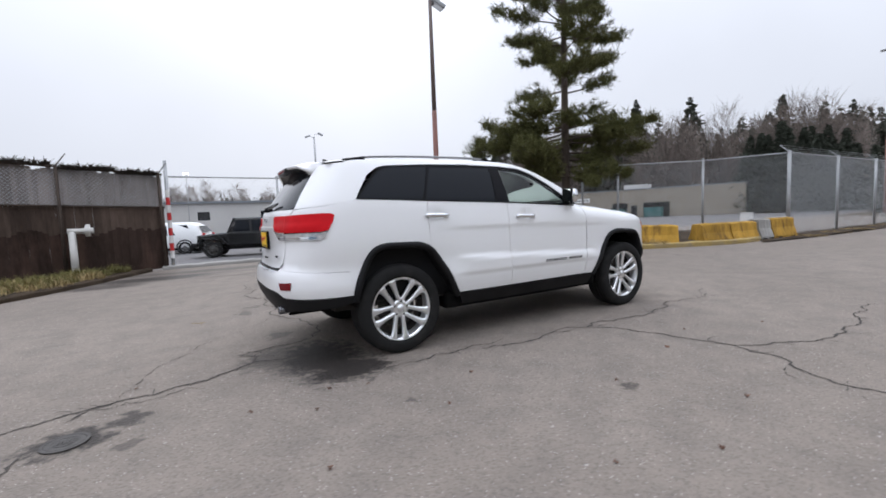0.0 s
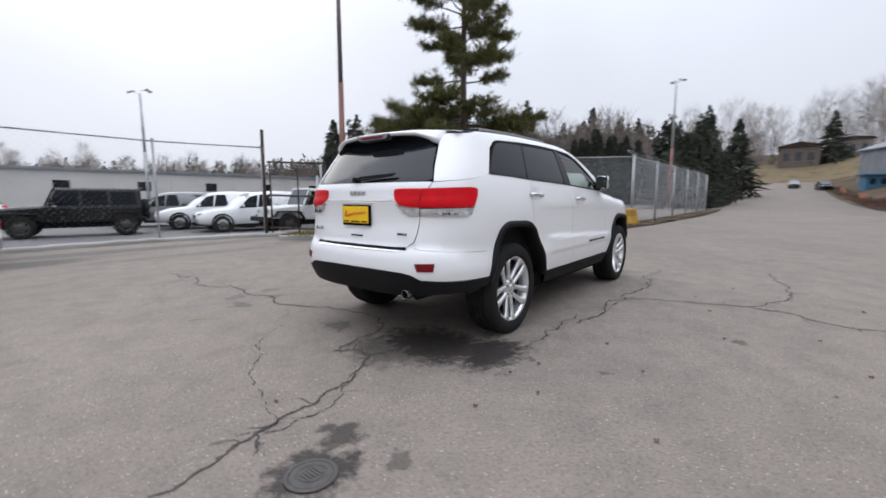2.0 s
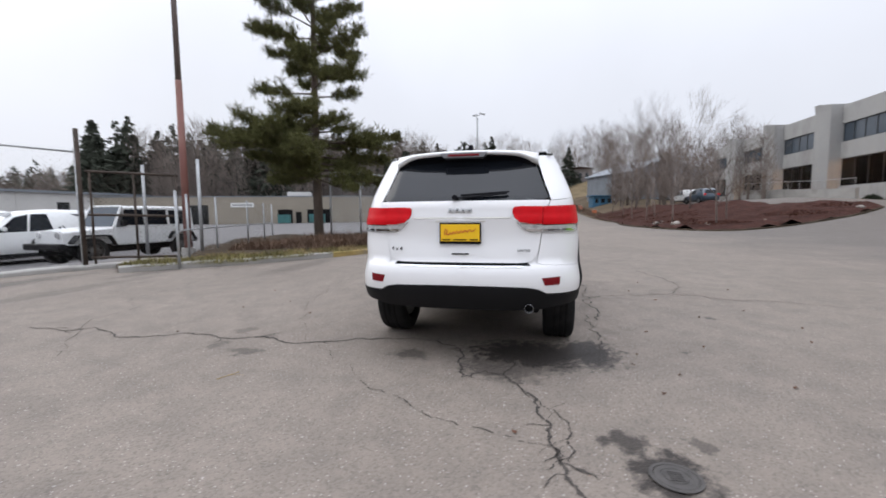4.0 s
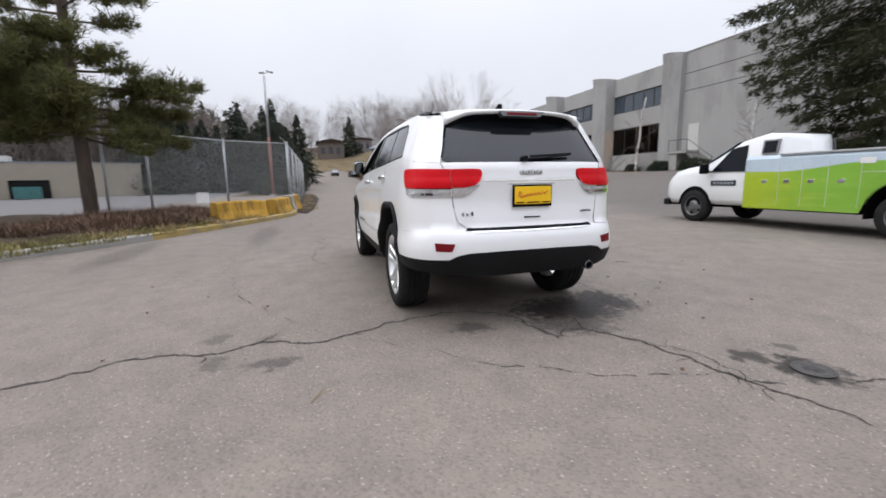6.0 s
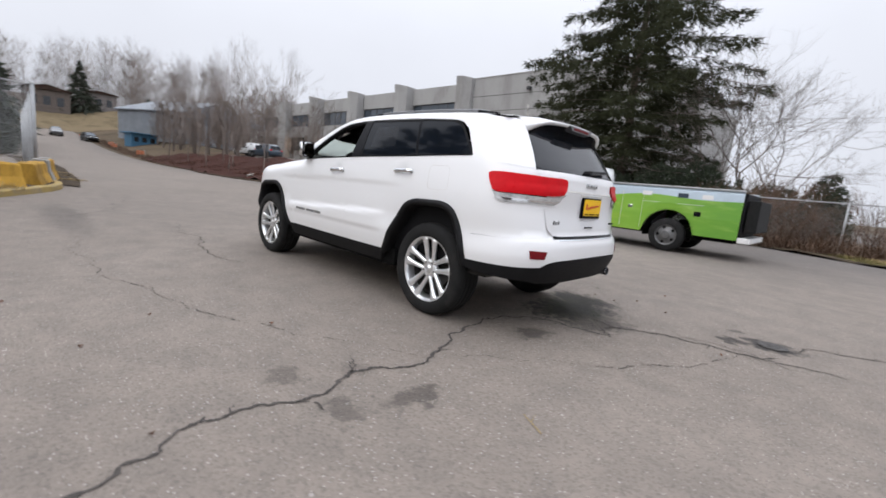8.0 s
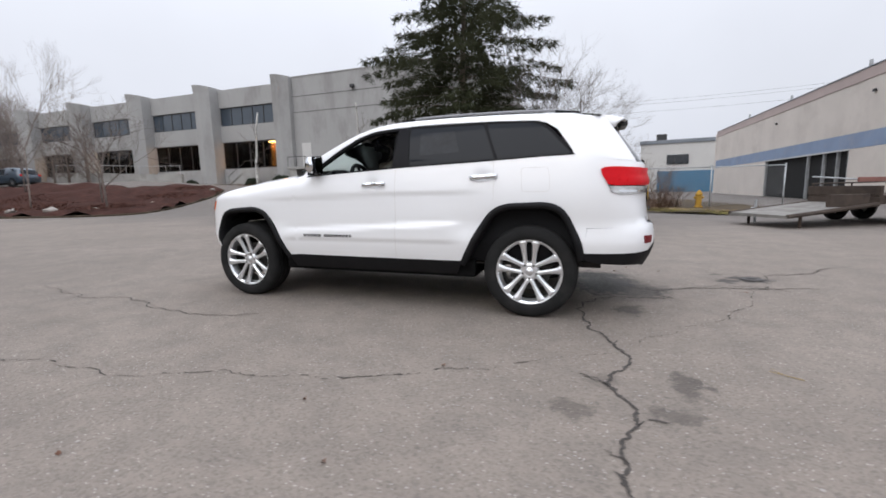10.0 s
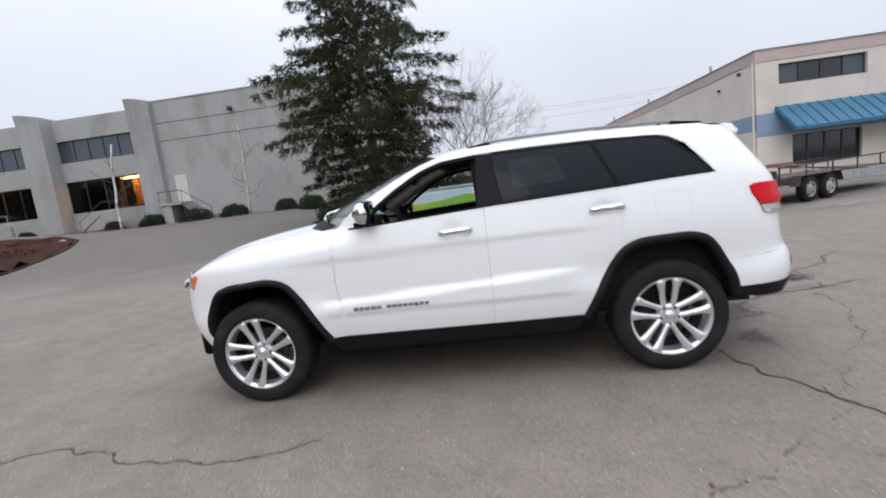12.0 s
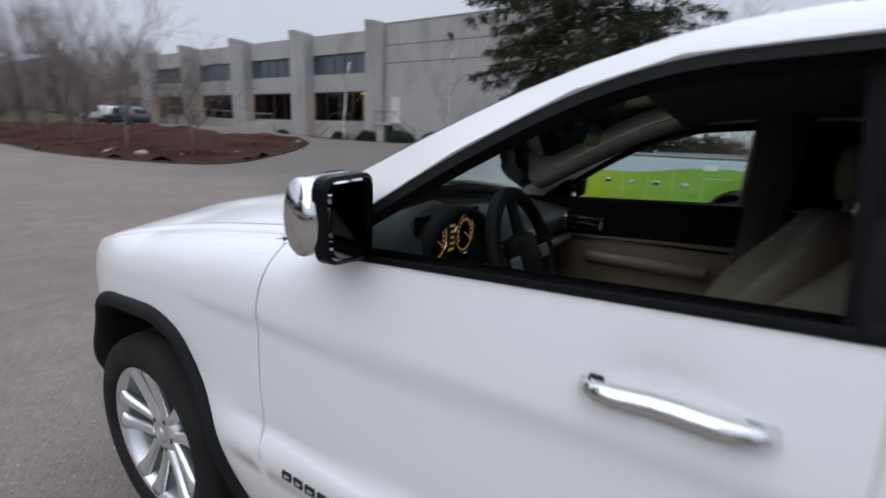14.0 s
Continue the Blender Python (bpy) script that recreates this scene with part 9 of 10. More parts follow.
for sgn in (1, -1):
    hl = [(front_s(y, z), z) for y, z in ((0.62, 0.885), (0.62, 0.985), (0.72, 0.985), (0.80, 0.975), (0.815, 0.955), (0.79, 0.92), (0.72, 0.89))]
    h = panel("headlamp", hl, "clear_lens", car, "clear headlamp", mirror=sgn < 0, lift=0.004, depth=0.03, step=0.03)
    panel("side_marker", rounded([(3.36, 0.985), (3.42, 0.995), (3.455, 0.90), (3.415, 0.885)], 0.02), "amber", h, "amber side marker", mirror=sgn < 0, gap=0, lift=0.006, depth=0.01, step=0.03)


# bonnet, windscreen and roof
def hood_c(x):
    return soft_table(((2.15, 1.285), (2.45, 1.262), (2.80, 1.225), (3.10, 1.180), (3.35, 1.125), (3.52, 1.065), (3.63, 1.0)), x)


def hood_edge(x):
    return half_width(min(x, X_FRONT), soft_table(FEND_T, min(x, 3.5))) if x <= X_FRONT else skin(front_s_x(x, soft_table(FEND_T, min(x, 3.5))), soft_table(FEND_T, min(x, 3.5))).y


def front_s_x(x, z):
    a = soft_table(NOSE_T, z) - X_FRONT
    th = math.asin(min(1.0, max(0.0, (x - X_FRONT) / a)) ** (SUP_F / 2))
    return X_FRONT + float(np.interp(th, TH, ARC_F))


rows = []
for x in np.linspace(2.20, 3.56, 30):
    ye = hood_edge(min(x, 3.52)) * (1 if x < 3.52 else 0.97)
    ze, zc = soft_table(FEND_T, min(x, 3.5)) - (0.03 * max(0, x - 3.5) / 0.1), hood_c(x)
    row = []
    for q in np.linspace(-1, 1, 33):
        bulge = 0.010 * (1 - smooth01(0.50, 0.60, abs(q)))
        xx = x + (0.12 * (1 - q * q)) * (1 - smooth01(2.20, 2.50, x))
        row.append(Vector((xx, ye * q, ze + (zc - ze) * (1 - abs(q) ** 2.3) + bulge * (1 - smooth01(3.2, 3.55, x)))))
    row = [row[0] + Vector((0, -0.003, -0.018))] + row + [row[-1] + Vector((0, 0.003, -0.018))]
    rows.append(row)
for dx, dz in ((0.022, -0.012), (0.036, -0.035), (0.036, -0.075)):
    rows.append([p + Vector((dx, 0, dz)) for p in row])
bm = bmesh.new()
vs = [[bm.verts.new(p) for p in r] for r in rows]
for a, b in zip(vs, vs[1:]):
    for i in range(34):
        bm.faces.new((a[i], b[i], b[i + 1], a[i + 1]))
bmesh.ops.recalc_face_normals(bm, faces=bm.faces[:])
if sum(f.normal.z for f in bm.faces) < 0:
    bmesh.ops.reverse_faces(bm, faces=bm.faces[:])
hood = part("bonnet", bm, "paint", car, smooth=True)
for sgn in (1, -1):
    bm = bmesh.new()
    seam_pts = [Vector((x, sgn * (hood_edge(min(x, 3.5)) * 0.93), 0)) for x in np.linspace(2.24, 3.48, 16)]
    prev = None
    for p in seam_pts:
        ye = hood_edge(min(p.x, 3.5))
        q = abs(p.y) / ye
        z = soft_table(FEND_T, p.x) + (hood_c(p.x) - soft_table(FEND_T, p.x)) * (1 - q**2.3) + 0.0025
        pr = (bm.verts.new((p.x, p.y - 0.003, z)), bm.verts.new((p.x, p.y + 0.003, z)))
        if prev:
            bm.faces.new((prev[0], prev[1], pr[1], pr[0]))
        prev = pr
    part("bonnet_seam", bm, "seam_shade", hood)


def screen_pt(u, v):
    """u across (-1 to 1), v up from the cowl to the roof."""
    xs = 2.26 + (1.46 - 2.26) * v
    e = skin(xs - 0.0, roof_side_z(xs))
    edge = Vector((xs, e.y - 0.012, roof_side_z(xs) - 0.004))
    bow = (0.30 - 0.17 * v) * (1 - abs(u) ** 2.2)
    rise = (0.045 + 0.03 * v) * (1 - abs(u) ** 2.2)
    return Vector((edge.x + bow, edge.y * u, edge.z + rise))


bm = bmesh.new()
sweep(bm, [[screen_pt(u, v) for u in np.linspace(-1, 1, 25)] for v in np.linspace(0.0, 1.0, 16)], close=False)
ws = part("windscreen", bm, "screen", car, "clear windscreen", smooth=True)
ws.visible_shadow = False
part("cowl", sweep(bmesh.new(), [[screen_pt(u, 0.03) + Vector((-0.01, 0, 0.004)) for u in np.linspace(-0.94, 0.94, 21)], [screen_pt(u, -0.02) + Vector((0.02, 0, -0.004)) for u in np.linspace(-0.94, 0.94, 21)], [screen_pt(u, -0.06) + Vector((0.04, 0, -0.02)) for u in np.linspace(-0.94, 0.94, 21)]], close=False), "plastic", car, "black cowl below the windscreen", smooth=True)
for y0, y1 in ((0.70, 0.05), (0.02, -0.62)):
    part("front_wiper", tube(bmesh.new(), [screen_pt(y0 / 0.8, 0.03) + Vector((0.02, 0, 0.02)), screen_pt((y0 + y1) / 1.6, 0.07) + Vector((0.012, 0, 0.018)), screen_pt(y1 / 0.8, 0.09) + Vector((0.01, 0, 0.014))], 0.009, 6), "gloss_black", car, "black wiper")

rows = []
for x in np.linspace(-0.52, 1.47, 30):
    zs = roof_side_z(x)
    w = skin(x, zs).y if x > X_REAR else half_width(X_REAR, zs) * (1 - 0.10 * (X_REAR - x))
    zc = zs + soft_table(((-0.52, 0.052), (0.2, 0.052), (1.0, 0.050), (1.47, 0.068)), x)
    row = []
    for q in np.linspace(-1, 1, 29):
        fx = 0.13 * (1 - abs(q) ** 2.2) * smooth01(1.15, 1.47, x)
        row.append(Vector((x + fx, w * q * 1.0, zs + (zc - zs) * (1 - abs(q) ** 2.4))))
    rows.append(row)
part("roof", sweep(bmesh.new(), rows, close=False), "paint", car, smooth=True)
for sgn in (1, -1):
    rail = []
    for q in np.linspace(0, 1, 22):
        x = 1.22 - q * 1.56
        zs = roof_side_z(x)
        w = (skin(x, zs).y if x > X_REAR else half_width(X_REAR, zs)) - 0.075
        lift = 0.022 * min(1, math.sin(math.pi * q) * 2.6) ** 0.8 + 0.012
        rail.append([Vector((x, sgn * w + dy, zs + lift + dz)) for dy, dz in ((-0.013, -0.010), (0.013, -0.010), (0.012, 0.006), (0.0, 0.010), (-0.012, 0.006))])
    rl = part("roof_rail", sweep(bmesh.new(), rail), "rail", car, "satin roof rail on black feet", smooth=True)
    for q0, q1 in ((0.0, 0.10), (0.88, 1.0)):
        ft = []
        for q in np.linspace(q0, q1, 6):
            x = 1.24 - q * 1.60
            zs = roof_side_z(x)
            w = (skin(x, zs).y if x > X_REAR else half_width(X_REAR, zs)) - 0.075
            lift = 0.014 * min(1, math.sin(math.pi * min(0.99, max(0.01, q))) * 2.6) ** 0.8 + 0.016
            ft.append([Vector((x, sgn * w + dy, zs + dz)) for dy, dz in ((-0.03, 0.0), (0.03, -0.005), (0.020, lift + 0.004), (-0.020, lift + 0.006))])
        part("rail_foot", sweep(bmesh.new(), ft), "gloss_black", rl)
part("roof_antenna", sweep(bmesh.new(), [[Vector((-0.30 + dx, y, 1.690 + dz)) for dx, dz in ((-0.06, -0.01), (0.07, -0.01), (0.02, 0.02), (-0.055, 0.05))] for y in (-0.018, 0.0, 0.018)]), "gloss_black", car, "shark-fin aerial")


# wheels
def tyre_bm():
    bm = bmesh.new()
    prof = [(0.266, -0.105), (0.262, -0.122), (0.300, -0.132), (0.340, -0.130), (0.366, -0.118), (0.377, -0.098), (0.381, -0.07)]
    for g in (-0.048, 0.0, 0.048):
        prof += [(0.3825, g - 0.012), (0.3825, g - 0.008), (0.372, g - 0.006), (0.372, g + 0.006), (0.3825, g + 0.008)]
    prof += [(0.381, 0.07), (0.377, 0.098), (0.366, 0.118), (0.340, 0.130), (0.300, 0.132), (0.270, 0.122), (0.266, 0.105)]
    lathe(bm, prof, 64, "Y")
    return bm


def rim_bm():
    bm = bmesh.new()
    lathe(bm, [(0.240, 0.030), (0.246, 0.098), (0.250, 0.106), (0.262, 0.116), (0.272, 0.118), (0.276, 0.112), (0.268, 0.10)], 64, "Y")
    return bm


def spoke_bm(a):
    """One rounded blade with a ridge, narrow in the middle, spreading into the rim."""
    bm = bmesh.new()
    rings = []
    for r, y, w, th in ((0.050, 0.080, 0.024, 0.030), (0.075, 0.084, 0.0215, 0.032), (0.11, 0.088, 0.0195, 0.032), (0.15, 0.093, 0.0205, 0.030), (0.19, 0.100, 0.0235, 0.028), (0.22, 0.106, 0.028, 0.026), (0.243, 0.110, 0.036, 0.022), (0.258, 0.112, 0.046, 0.018)):
        c = Vector((r * math.cos(a(r)), y, r * math.sin(a(r))))
        t_ = Vector((-math.sin(a(r)), 0, math.cos(a(r))))
        rings.append([c + t_ * (w * f) + Vector((0, dy, 0)) for f, dy in ((0.0, 0.005), (0.45, 0.003), (0.85, -0.004), (1.0, -0.012), (0.85, -th), (-0.85, -th), (-1.0, -0.012), (-0.85, -0.004), (-0.45, 0.003))])
    return sweep(bm, rings)


def wheel(x, y, spin):
    out_ = 1 if y > 0 else -1
    w = part("wheel", bmesh.new(), "alloy_dark", car, "silver alloy wheel with five split spokes and a black tyre")
    bm = bmesh.new()
    lathe(bm, [(0.234, -0.10), (0.226, 0.0), (0.236, 0.03)], 48, "Y")
    lathe(bm, [(0.001, 0.005), (0.165, 0.005), (0.165, -0.02), (0.001, -0.02)], 40, "Y")
    bm.to_mesh(w.data)
    w.matrix_local = pose(x, y, 0.379, 0, spin, 0 if out_ > 0 else 180)
    part("tyre", tyre_bm(), "rubber", w, "black road tyre", smooth=True)
    part("rim", rim_bm(), "alloy", w, "bright alloy rim", smooth=True)
    for k in range(5):
        c = 2 * math.pi * k / 5 + math.pi / 2
        for s in (-1, 1):
            part("spoke", spoke_bm(lambda r, c=c, s=s: c + s * math.asin(min(0.9, (0.022 + 0.125 * r) / r))), "alloy", w, smooth=True)
    bm = bmesh.new()
    lathe(bm, [(0.082, 0.050), (0.078, 0.074), (0.066, 0.084), (0.040, 0.090), (0.036, 0.086), (0.033, 0.094), (0.001, 0.098)], 30, "Y")
    part("hub_cap", bm, "alloy", w, smooth=True)
    for k in range(5):
        a = 2 * math.pi * (k + 0.5) / 5 + math.pi / 2
        p = Vector((0.058 * math.cos(a), 0.0, 0.058 * math.sin(a)))
        part("wheel_nut", rod(bmesh.new(), p + Vector((0, 0.07, 0)), p + Vector((0, 0.087, 0)), 0.012, 0.011, 8), "alloy_dark", w)
    bm = bmesh.new()
    box(bm, 0.09, 0.17, -0.045, 0.012, -0.07, 0.07, 0.012)
    part("brake_caliper", bm, "alloy_dark", w)


wheel(0.0, 0.765, 0)
wheel(2.915, 0.765, 14)
wheel(0.0, -0.765, 30)
wheel(2.915, -0.765, 8)

# underbody, wheel wells and inner shell
bm = box_bm(0.46, 2.44, -0.84, 0.84, 0.30, 0.46, 0.03)
box(bm, -0.80, 0.52, -0.56, 0.56, 0.42, 0.62, 0.04)
box(bm, 2.40, 3.58, -0.58, 0.58, 0.30, 0.72, 0.04)
rod(bm, (0.0, -0.7, 0.379), (0.0, 0.7, 0.379), 0.05, 0.05, 10)
rod(bm, (2.915, -0.7, 0.379), (2.915, 0.7, 0.379), 0.05, 0.05, 10)
rod(bm, (-0.85, -0.56, 0.425), (0.6, -0.45, 0.40), 0.03, 0.03, 10)
box(bm, -0.66, -0.40, -0.35, 0.40, 0.39, 0.56, 0.05)
part("underbody", bm, "under", car, "black underbody")
for x in (0.07, 2.815):
    for sgn in (1, -1):
        bm = bmesh.new()
        rings = []
        for a in np.linspace(0.0, math.pi, 15):
            rings.append([Vector((x + 0.485 * math.cos(a), sgn * yy, 0.46 + 0.455 * math.sin(a))) for yy in (0.82, 0.55)])
        sweep(bm, rings, close=False)
        part("wheel_well", bm, "under", car)

# interior
def inset_skin(d):
    return (lambda s, z: skin(s, z) - Vector((0, d, 0))), skin_normal


for sgn in (1, -1):
    pl_ = inset_skin(0.10)[0]
    card = panel("door_card", [(1.20, 0.48), (2.22, 0.48), (2.22, 1.02), (1.20, 1.07)], "leather", car, "beige door card", mirror=sgn < 0, gap=0, depth=0.02, place=pl_, normal=lambda s, z: -skin_normal(s, z))
    panel("door_card_top", [(1.20, 1.07), (2.22, 1.02), (2.18, 1.205), (1.20, 1.255)], "trim", card, "black upper door trim", mirror=sgn < 0, gap=0, depth=0.02, place=pl_, normal=lambda s, z: -skin_normal(s, z))
    panel("inner_shelf", [(-0.2, 1.0), (1.20, 1.0), (1.20, 1.25), (-0.2, 1.30)], "trim", car, mirror=sgn < 0, gap=0, depth=0.02, place=pl_, normal=lambda s, z: -skin_normal(s, z))
    panel("rear_door_card", [(-0.4, 0.45), (1.20, 0.45), (1.20, 1.0), (-0.4, 1.0)], "trim", car, mirror=sgn < 0, gap=0, depth=0.02, place=pl_, normal=lambda s, z: -skin_normal(s, z))
    part("armrest", box_bm(1.28, 1.85, sgn * 0.79 - 0.04, sgn * 0.79 + 0.04, 0.90, 0.96, 0.025), "leather", card, "beige armrest", smooth=True)
    part("inner_handle", box_bm(1.775, 1.965, sgn * 0.78 - 0.014, sgn * 0.78 + 0.014, 1.062, 1.138, 0.02), "chrome", card, "bright inner door handle")
    part("handle_recess", box_bm(1.79, 1.95, sgn * 0.764 - 0.006, sgn * 0.764 + 0.006, 1.074, 1.126, 0.012), "gloss_black", card)
    part("handle_lever", rod(bmesh.new(), (1.80, sgn * 0.756, 1.095), (1.91, sgn * 0.756, 1.105), 0.010, 0.007, 8), "chrome", card)
    panel("card_insert", rounded([(1.28, 0.72), (2.02, 0.70), (2.12, 0.86), (1.95, 0.99), (1.28, 1.02)], 0.05), "leather", card, "padded beige insert", mirror=sgn < 0, gap=0, lift=0.018, depth=0.02, place=pl_, normal=lambda s, z: -skin_normal(s, z))
    part("map_pocket", box_bm(1.40, 2.05, sgn * 0.785 - 0.03, sgn * 0.785 + 0.03, 0.56, 0.70, 0.025), "liner", card, "dark door pocket", smooth=True)
    part("card_strip", tube(bmesh.new(), [(1.22, sgn * 0.775, 1.045), (1.75, sgn * 0.782, 1.035), (2.15, sgn * 0.775, 1.00)], 0.007, 6), "chrome", card)
    # lining of the screen pillar and door pillar
    part("pillar_lining", sweep(bmesh.new(), [[Vector((x + dx, sgn * (skin(x, roof_side_z(x)).y - dy), roof_side_z(x) - dz)) for dx, dy, dz in ((0.02, 0.03, 0.02), (-0.03, 0.035, 0.045), (-0.022, 0.07, 0.038), (0.03, 0.07, 0.0))] for x in np.linspace(2.14, 1.42, 9)]), "liner", car, "beige pillar lining", smooth=True)
    part("pillar_lining", sweep(bmesh.new(), [[Vector((xx + (0.03 * (z - 1.2)), sgn * (half_width(1.1, z) - dy), z)) for xx, dy in ((1.03, 0.03), (1.22, 0.03), (1.20, 0.10), (1.05, 0.10))] for z in np.linspace(0.6, 1.64, 7)]), "liner" if sgn < 0 else "trim", car, smooth=True)
part("headliner", sweep(bmesh.new(), [[p + Vector((0, 0, -0.045)) for p in r] for r in [[Vector((v.x, v.y * 0.97, v.z)) for v in rr] for rr in rows]], close=False), "liner", car, "greige roof lining", smooth=True)
part("cabin_floor", box_bm(-0.55, 2.40, -0.80, 0.80, 0.42, 0.47, 0.01), "carpet", car, "dark carpet")
part("firewall", box_bm(2.30, 2.36, -0.80, 0.80, 0.45, 1.12, 0.01), "trim", car)
rings = []
for y in np.linspace(-0.80, 0.80, 21):
    hood_ = 0.10 * math.exp(-((y - 0.42) / 0.19) ** 2)
    cove = 0.085 * math.exp(-((y - 0.42) / 0.20) ** 4)
    rings.append([Vector((2.40, y, 1.17)), Vector((2.28, y, 1.20)), Vector((2.16, y, 1.205 + hood_ * 0.5)), Vector((2.08, y, 1.19 + hood_)), Vector((1.94 + cove, y, 1.16 + hood_)), Vector((1.94 + cove, y, 1.10)), Vector((2.00 + cove * 0.3, y, 1.02)), Vector((1.98, y, 0.84)), Vector((2.10, y, 0.66)), Vector((2.38, y, 0.62))])
dash = part("dashboard", sweep(bmesh.new(), rings), "dash", car, "dark grey soft dashboard", smooth=True)
part("dash_trim", box_bm(1.925, 1.98, -0.78, 0.14, 1.015, 1.045, 0.008), "leather", dash, "beige dash strip")
# hooded instrument panel with two dials and a screen between
arc = np.linspace(0.02, math.pi - 0.02, 17)
part("instrument_hood", sweep(bmesh.new(), [[Vector((x, 0.42 + ry * math.cos(a), 1.115 + rz * math.sin(a) ** 0.8)) for a in arc] for x, ry, rz in ((2.05, 0.205, 0.165), (1.99, 0.205, 0.168), (1.955, 0.200, 0.160), (1.955, 0.186, 0.146), (2.02, 0.180, 0.140))], close=False), "trim", dash, "black instrument hood", smooth=True)
part("instrument_face", box_bm(2.005, 2.015, 0.24, 0.60, 1.09, 1.265, 0.004), "gloss_black", dash)
for y, r in ((0.335, 0.060), (0.505, 0.060)):
    bm = bmesh.new()
    lathe(bm, [(r, 0.0), (r + 0.006, 0.010), (r + 0.010, 0.010), (r + 0.010, 0.0)], 28, "Y")
    ring_ = part("gauge_bezel", bm, "chrome", dash, "chrome dial ring", smooth=True)
    ring_.matrix_local = pose(2.004, y, 1.190, 0, 0, 90)
    bm = bmesh.new()
    lathe(bm, [(r * 0.90, 0.0), (r * 0.95, 0.0), (r * 0.95, 0.002), (r * 0.90, 0.002), (r * 0.90, 0.0)], 28, "Y")
    for k in range(13):
        a = -0.55 + k * 0.353
        c, n = math.cos(a), math.sin(a)
        box(bm, r * 0.70 * c - 0.0035, r * 0.70 * c + 0.0035, 0.0, 0.002, r * 0.70 * n - 0.0045, r * 0.70 * n + 0.0045)
    rod(bm, (0, 0.001, 0), (-r * 0.6, 0.001, -r * 0.35), 0.002, 0.001, 4)
    g = part("gauge_dial", bm, "gauge", dash, "amber-lit dial marks")
    g.matrix_local = pose(2.002, y, 1.190, 0, 0, 90)
bm = bmesh.new()
for k in range(5):
    box(bm, 2.0005, 2.0035, 0.40, 0.442 - 0.008 * (k % 2), 1.145 + 0.018 * k, 1.152 + 0.018 * k)
part("trip_display", bm, "gauge", dash, "amber-lit trip display")
part("centre_screen", box_bm(1.905, 1.95, -0.14, 0.12, 1.0, 1.13, 0.008), "gloss_black", dash)
part("screen_bezel", box_bm(1.91, 1.945, -0.155, 0.135, 0.985, 1.145, 0.01), "rail", dash, "satin screen surround")
for y in (0.70, -0.68, 0.14, -0.23):
    tall = abs(y) > 0.5
    part("air_vent", box_bm(1.922, 1.95, y - 0.072, y + 0.072, 1.075 if tall else 1.06, 1.165 if tall else 1.15, 0.018), "chrome", dash, "bright-rimmed air vent")
    part("vent_slot", box_bm(1.915, 1.94, y - 0.058, y + 0.058, 1.088 if tall else 1.074, 1.152 if tall else 1.136, 0.012), "gloss_black", dash)
part("console", box_bm(1.05, 1.86, -0.13, 0.13, 0.45, 0.86, 0.04), "trim", car, "black centre console", smooth=True)
part("gear_lever", rod(bmesh.new(), (1.60, 0, 0.84), (1.57, 0, 0.97), 0.018, 0.026, 10), "gloss_black", car)
sw = part("steering_wheel", bmesh.new(), "trim", car, "black three-spoke steering wheel")
bm = bmesh.new()
R, r_ = 0.192, 0.021
vv = [[bm.verts.new(((R + r_ * math.cos(b)) * math.cos(a), (R + r_ * math.cos(b)) * math.sin(a), r_ * math.sin(b))) for b in np.linspace(0, 2 * math.pi, 9)[:-1]] for a in np.linspace(0, 2 * math.pi, 33)[:-1]]
for i in range(32):
    for j in range(8):
        bm.faces.new((vv[i][j], vv[(i + 1) % 32][j], vv[(i + 1) % 32][(j + 1) % 8], vv[i][(j + 1) % 8]))
bm.to_mesh(sw.data)
sw.matrix_local = pose(1.78, 0.37, 1.15, 0, -68, 0)
part("wheel_hub", box_bm(-0.075, 0.075, -0.085, 0.085, -0.03, 0.02, 0.03), "trim", sw, smooth=True)
for y in (-0.115, 0.115):
    part("spoke_trim", box_bm(-0.018, 0.022, y - 0.030, y + 0.030, 0.012, 0.022, 0.006), "rail", sw, "satin spoke trim")
for a in (0.0, math.pi, -math.pi / 2):
    part("wheel_spoke", rod(bmesh.new(), (0.05 * math.cos(a), 0.05 * math.sin(a), 0), (0.18 * math.cos(a), 0.18 * math.sin(a), 0), 0.02, 0.014, 6), "trim", sw)
part("steering_column", rod(bmesh.new(), (1.78, 0.37, 1.115), (2.02, 0.37, 1.0), 0.05, 0.06, 10), "trim", car)
part("rear_view_mirror", box_bm(1.70, 1.74, -0.05, 0.20, 1.475, 1.545, 0.02), "gloss_black", car, "black interior mirror")
part("mirror_stalk", rod(bmesh.new(), (1.735, 0.03, 1.52), (1.80, 0.02, 1.60), 0.012, 0.02, 8), "gloss_black", car)
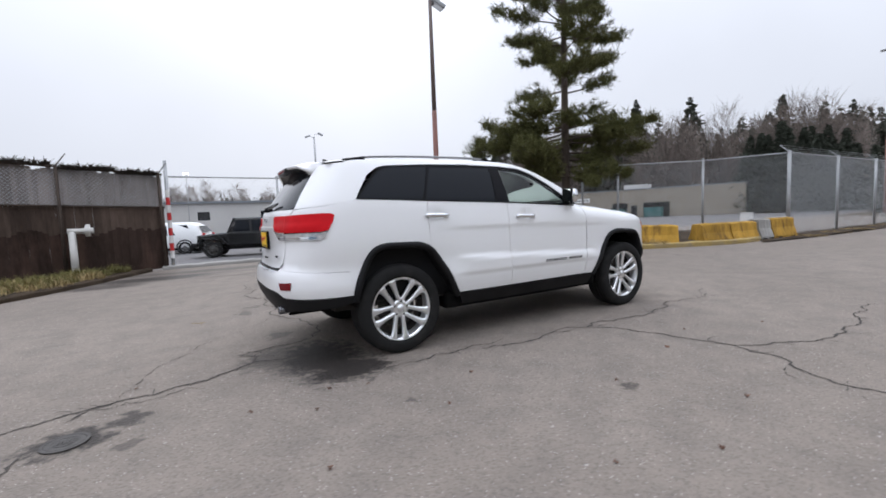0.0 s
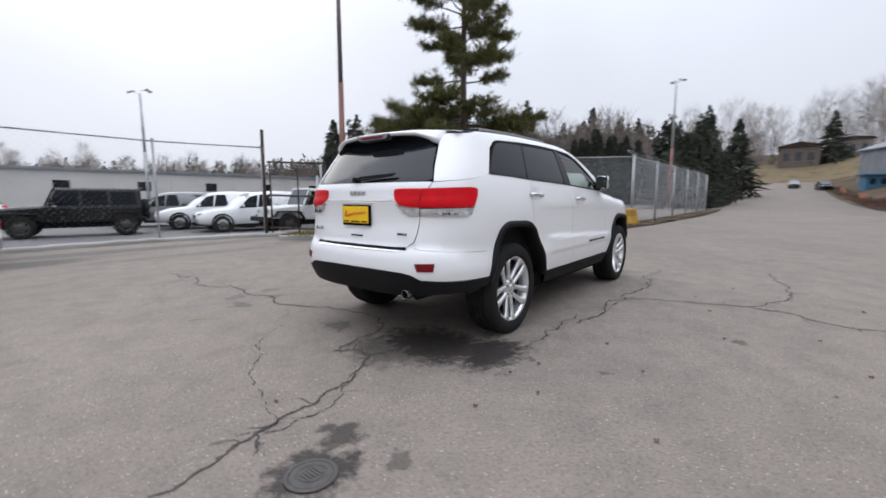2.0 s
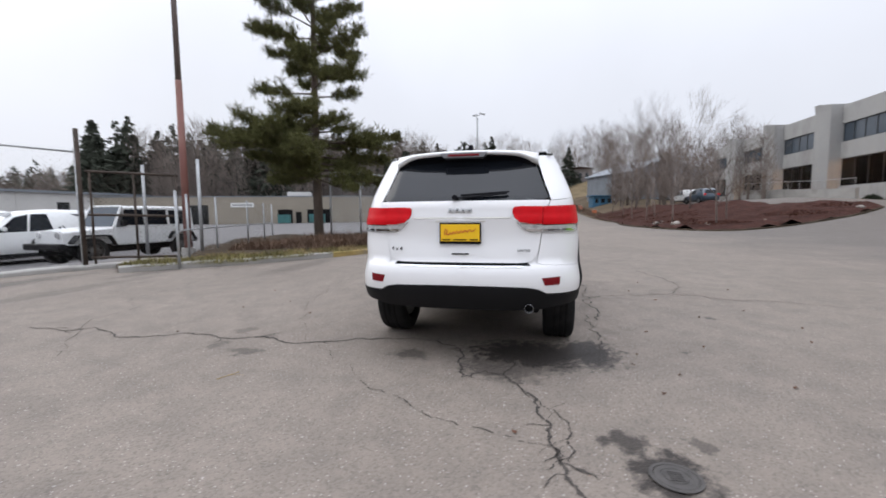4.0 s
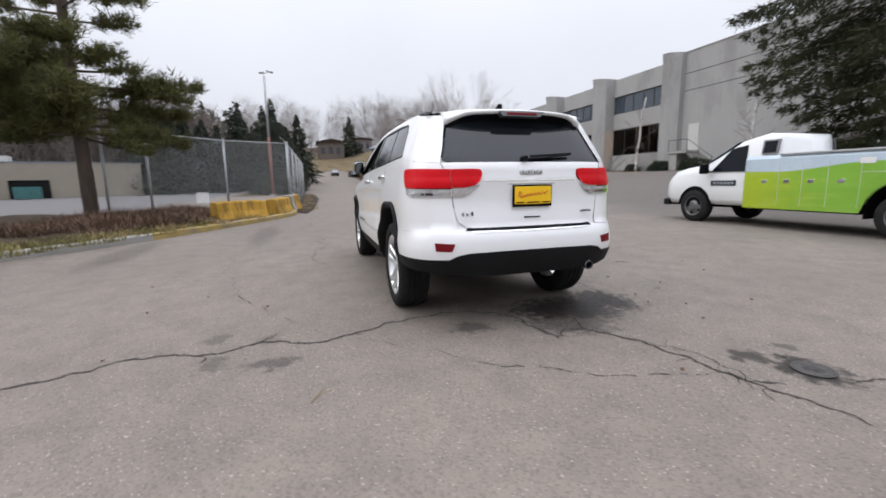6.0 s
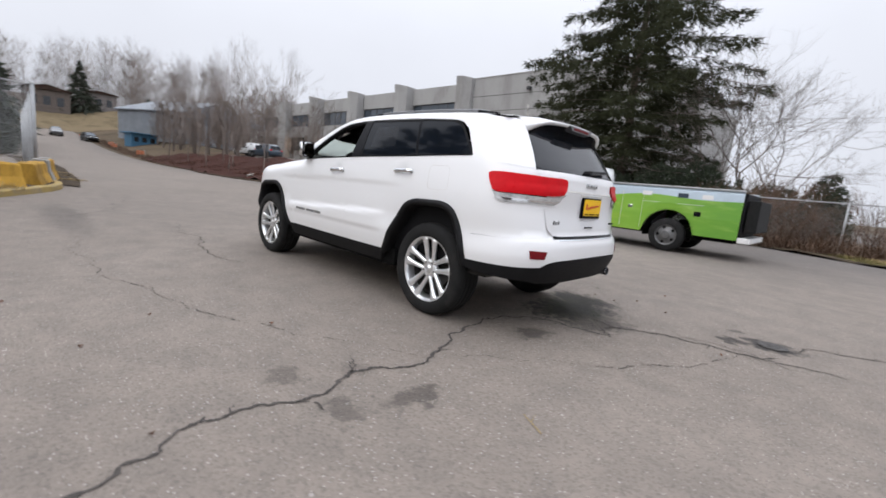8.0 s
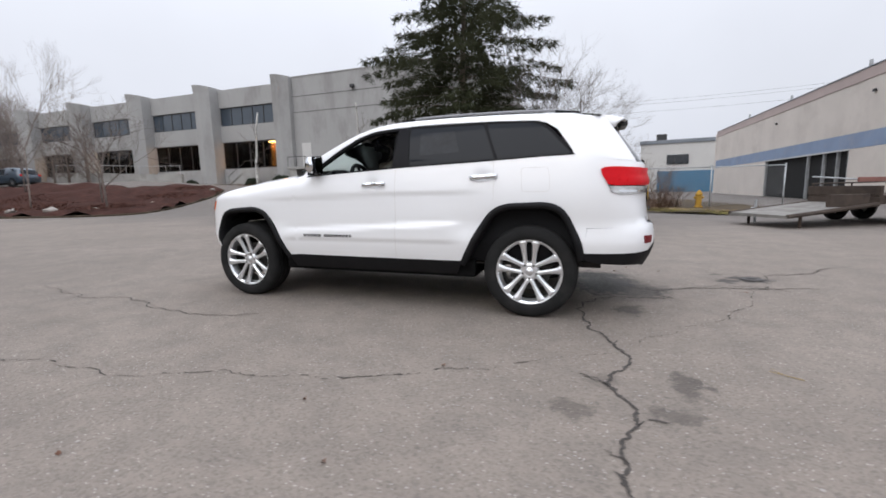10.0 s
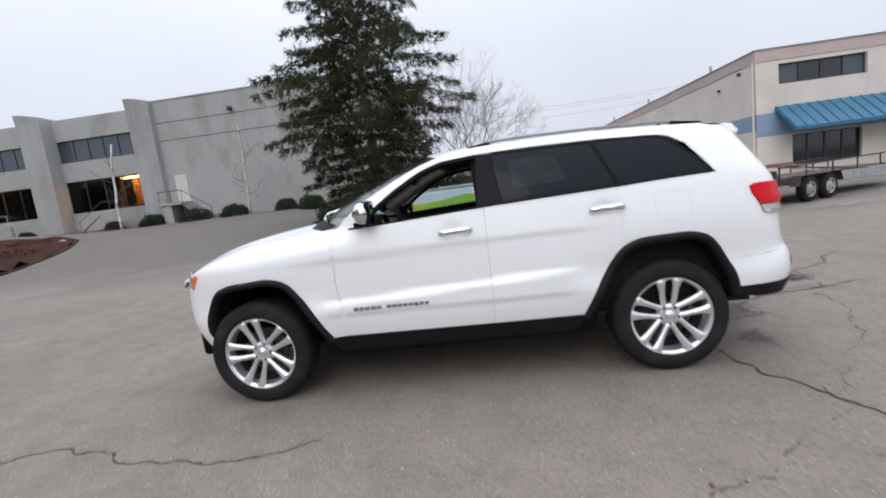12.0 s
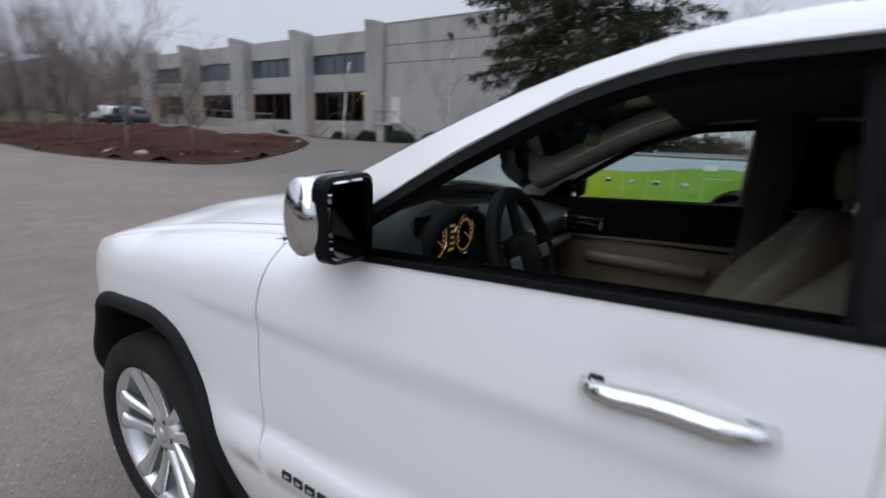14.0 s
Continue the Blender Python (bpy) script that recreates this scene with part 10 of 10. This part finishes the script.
for y in (0.37, -0.37):
    seat = part("front_seat", box_bm(1.14, 1.66, y - 0.25, y + 0.25, 0.58, 0.76, 0.07), "leather", car, "beige leather front seat", smooth=True)
    rings = []
    for q in np.linspace(0, 1, 13):
        xb = 1.25 - 0.30 * q
        w = 0.262 * (1 - 0.30 * max(0.0, q - 0.55) ** 1.2 / 0.45**1.2) if q > 0.55 else 0.245 + 0.017 * q / 0.55
        bol = 0.055 * math.sin(math.pi * min(1, q * 1.15)) + 0.04
        rings.append([Vector((xb + dx, y + w * sy, 0.68 + 0.62 * q)) for dx, sy in ((bol + 0.02, -0.97), (bol + 0.05, -0.86), (bol + 0.02, -0.66), (0.05, -0.55), (0.06, 0), (0.05, 0.55), (bol + 0.02, 0.66), (bol + 0.05, 0.86), (bol + 0.02, 0.97), (-0.02, 1.0), (-0.07, 0.7), (-0.07, -0.7), (-0.02, -1.0))])
    part("backrest", sweep(bmesh.new(), rings), "leather", seat, smooth=True)
    hr = []
    for q in np.linspace(0, 1, 7):
        w = 0.135 * (0.80 + 0.20 * math.sin(math.pi * min(1, 0.15 + q * 0.75)))
        d_ = 0.055 * (0.7 + 0.3 * math.sin(math.pi * q))
        hr.append([Vector((0.95 + 0.01 * q + d_ * math.cos(a), y + w * math.sin(a), 1.345 + 0.175 * q)) for a in np.linspace(0, 2 * math.pi, 15)[:-1]])
    part("headrest", sweep(bmesh.new(), hr), "leather", seat, "beige headrest", smooth=True)
    for dy in (-0.05, 0.05):
        part("headrest_post", rod(bmesh.new(), (0.95, y + dy, 1.27), (0.95, y + dy, 1.36), 0.008, 0.008, 6), "chrome", seat)
    sg_ = 1 if y > 0 else -1
    part("seat_belt", sweep(bmesh.new(), [[Vector((x, sg_ * yy - 0.022, z)), Vector((x, sg_ * yy + 0.022, z)), Vector((x - 0.004, sg_ * yy + 0.022, z)), Vector((x - 0.004, sg_ * yy - 0.022, z))] for x, yy, z in ((1.06, 0.715, 1.52), (1.09, 0.725, 1.20), (1.10, 0.730, 0.85), (1.12, 0.735, 0.55))]), "liner", car, "grey seat belt")
rs = part("rear_bench", box_bm(0.05, 0.55, -0.68, 0.68, 0.55, 0.75, 0.06), "leather", car, "beige rear bench", smooth=True)
part("bench_back", sweep(bmesh.new(), [[Vector((0.10 - 0.25 * q + dx, y, 0.72 + 0.55 * q)) for dx, y in ((0.06, -0.68), (0.06, 0.68), (-0.08, 0.68), (-0.08, -0.68))] for q in (0, 0.5, 1.0)]), "leather", rs)
part("cargo_wall", box_bm(-0.50, -0.42, -0.74, 0.74, 0.47, 1.25, 0.02), "trim", car)
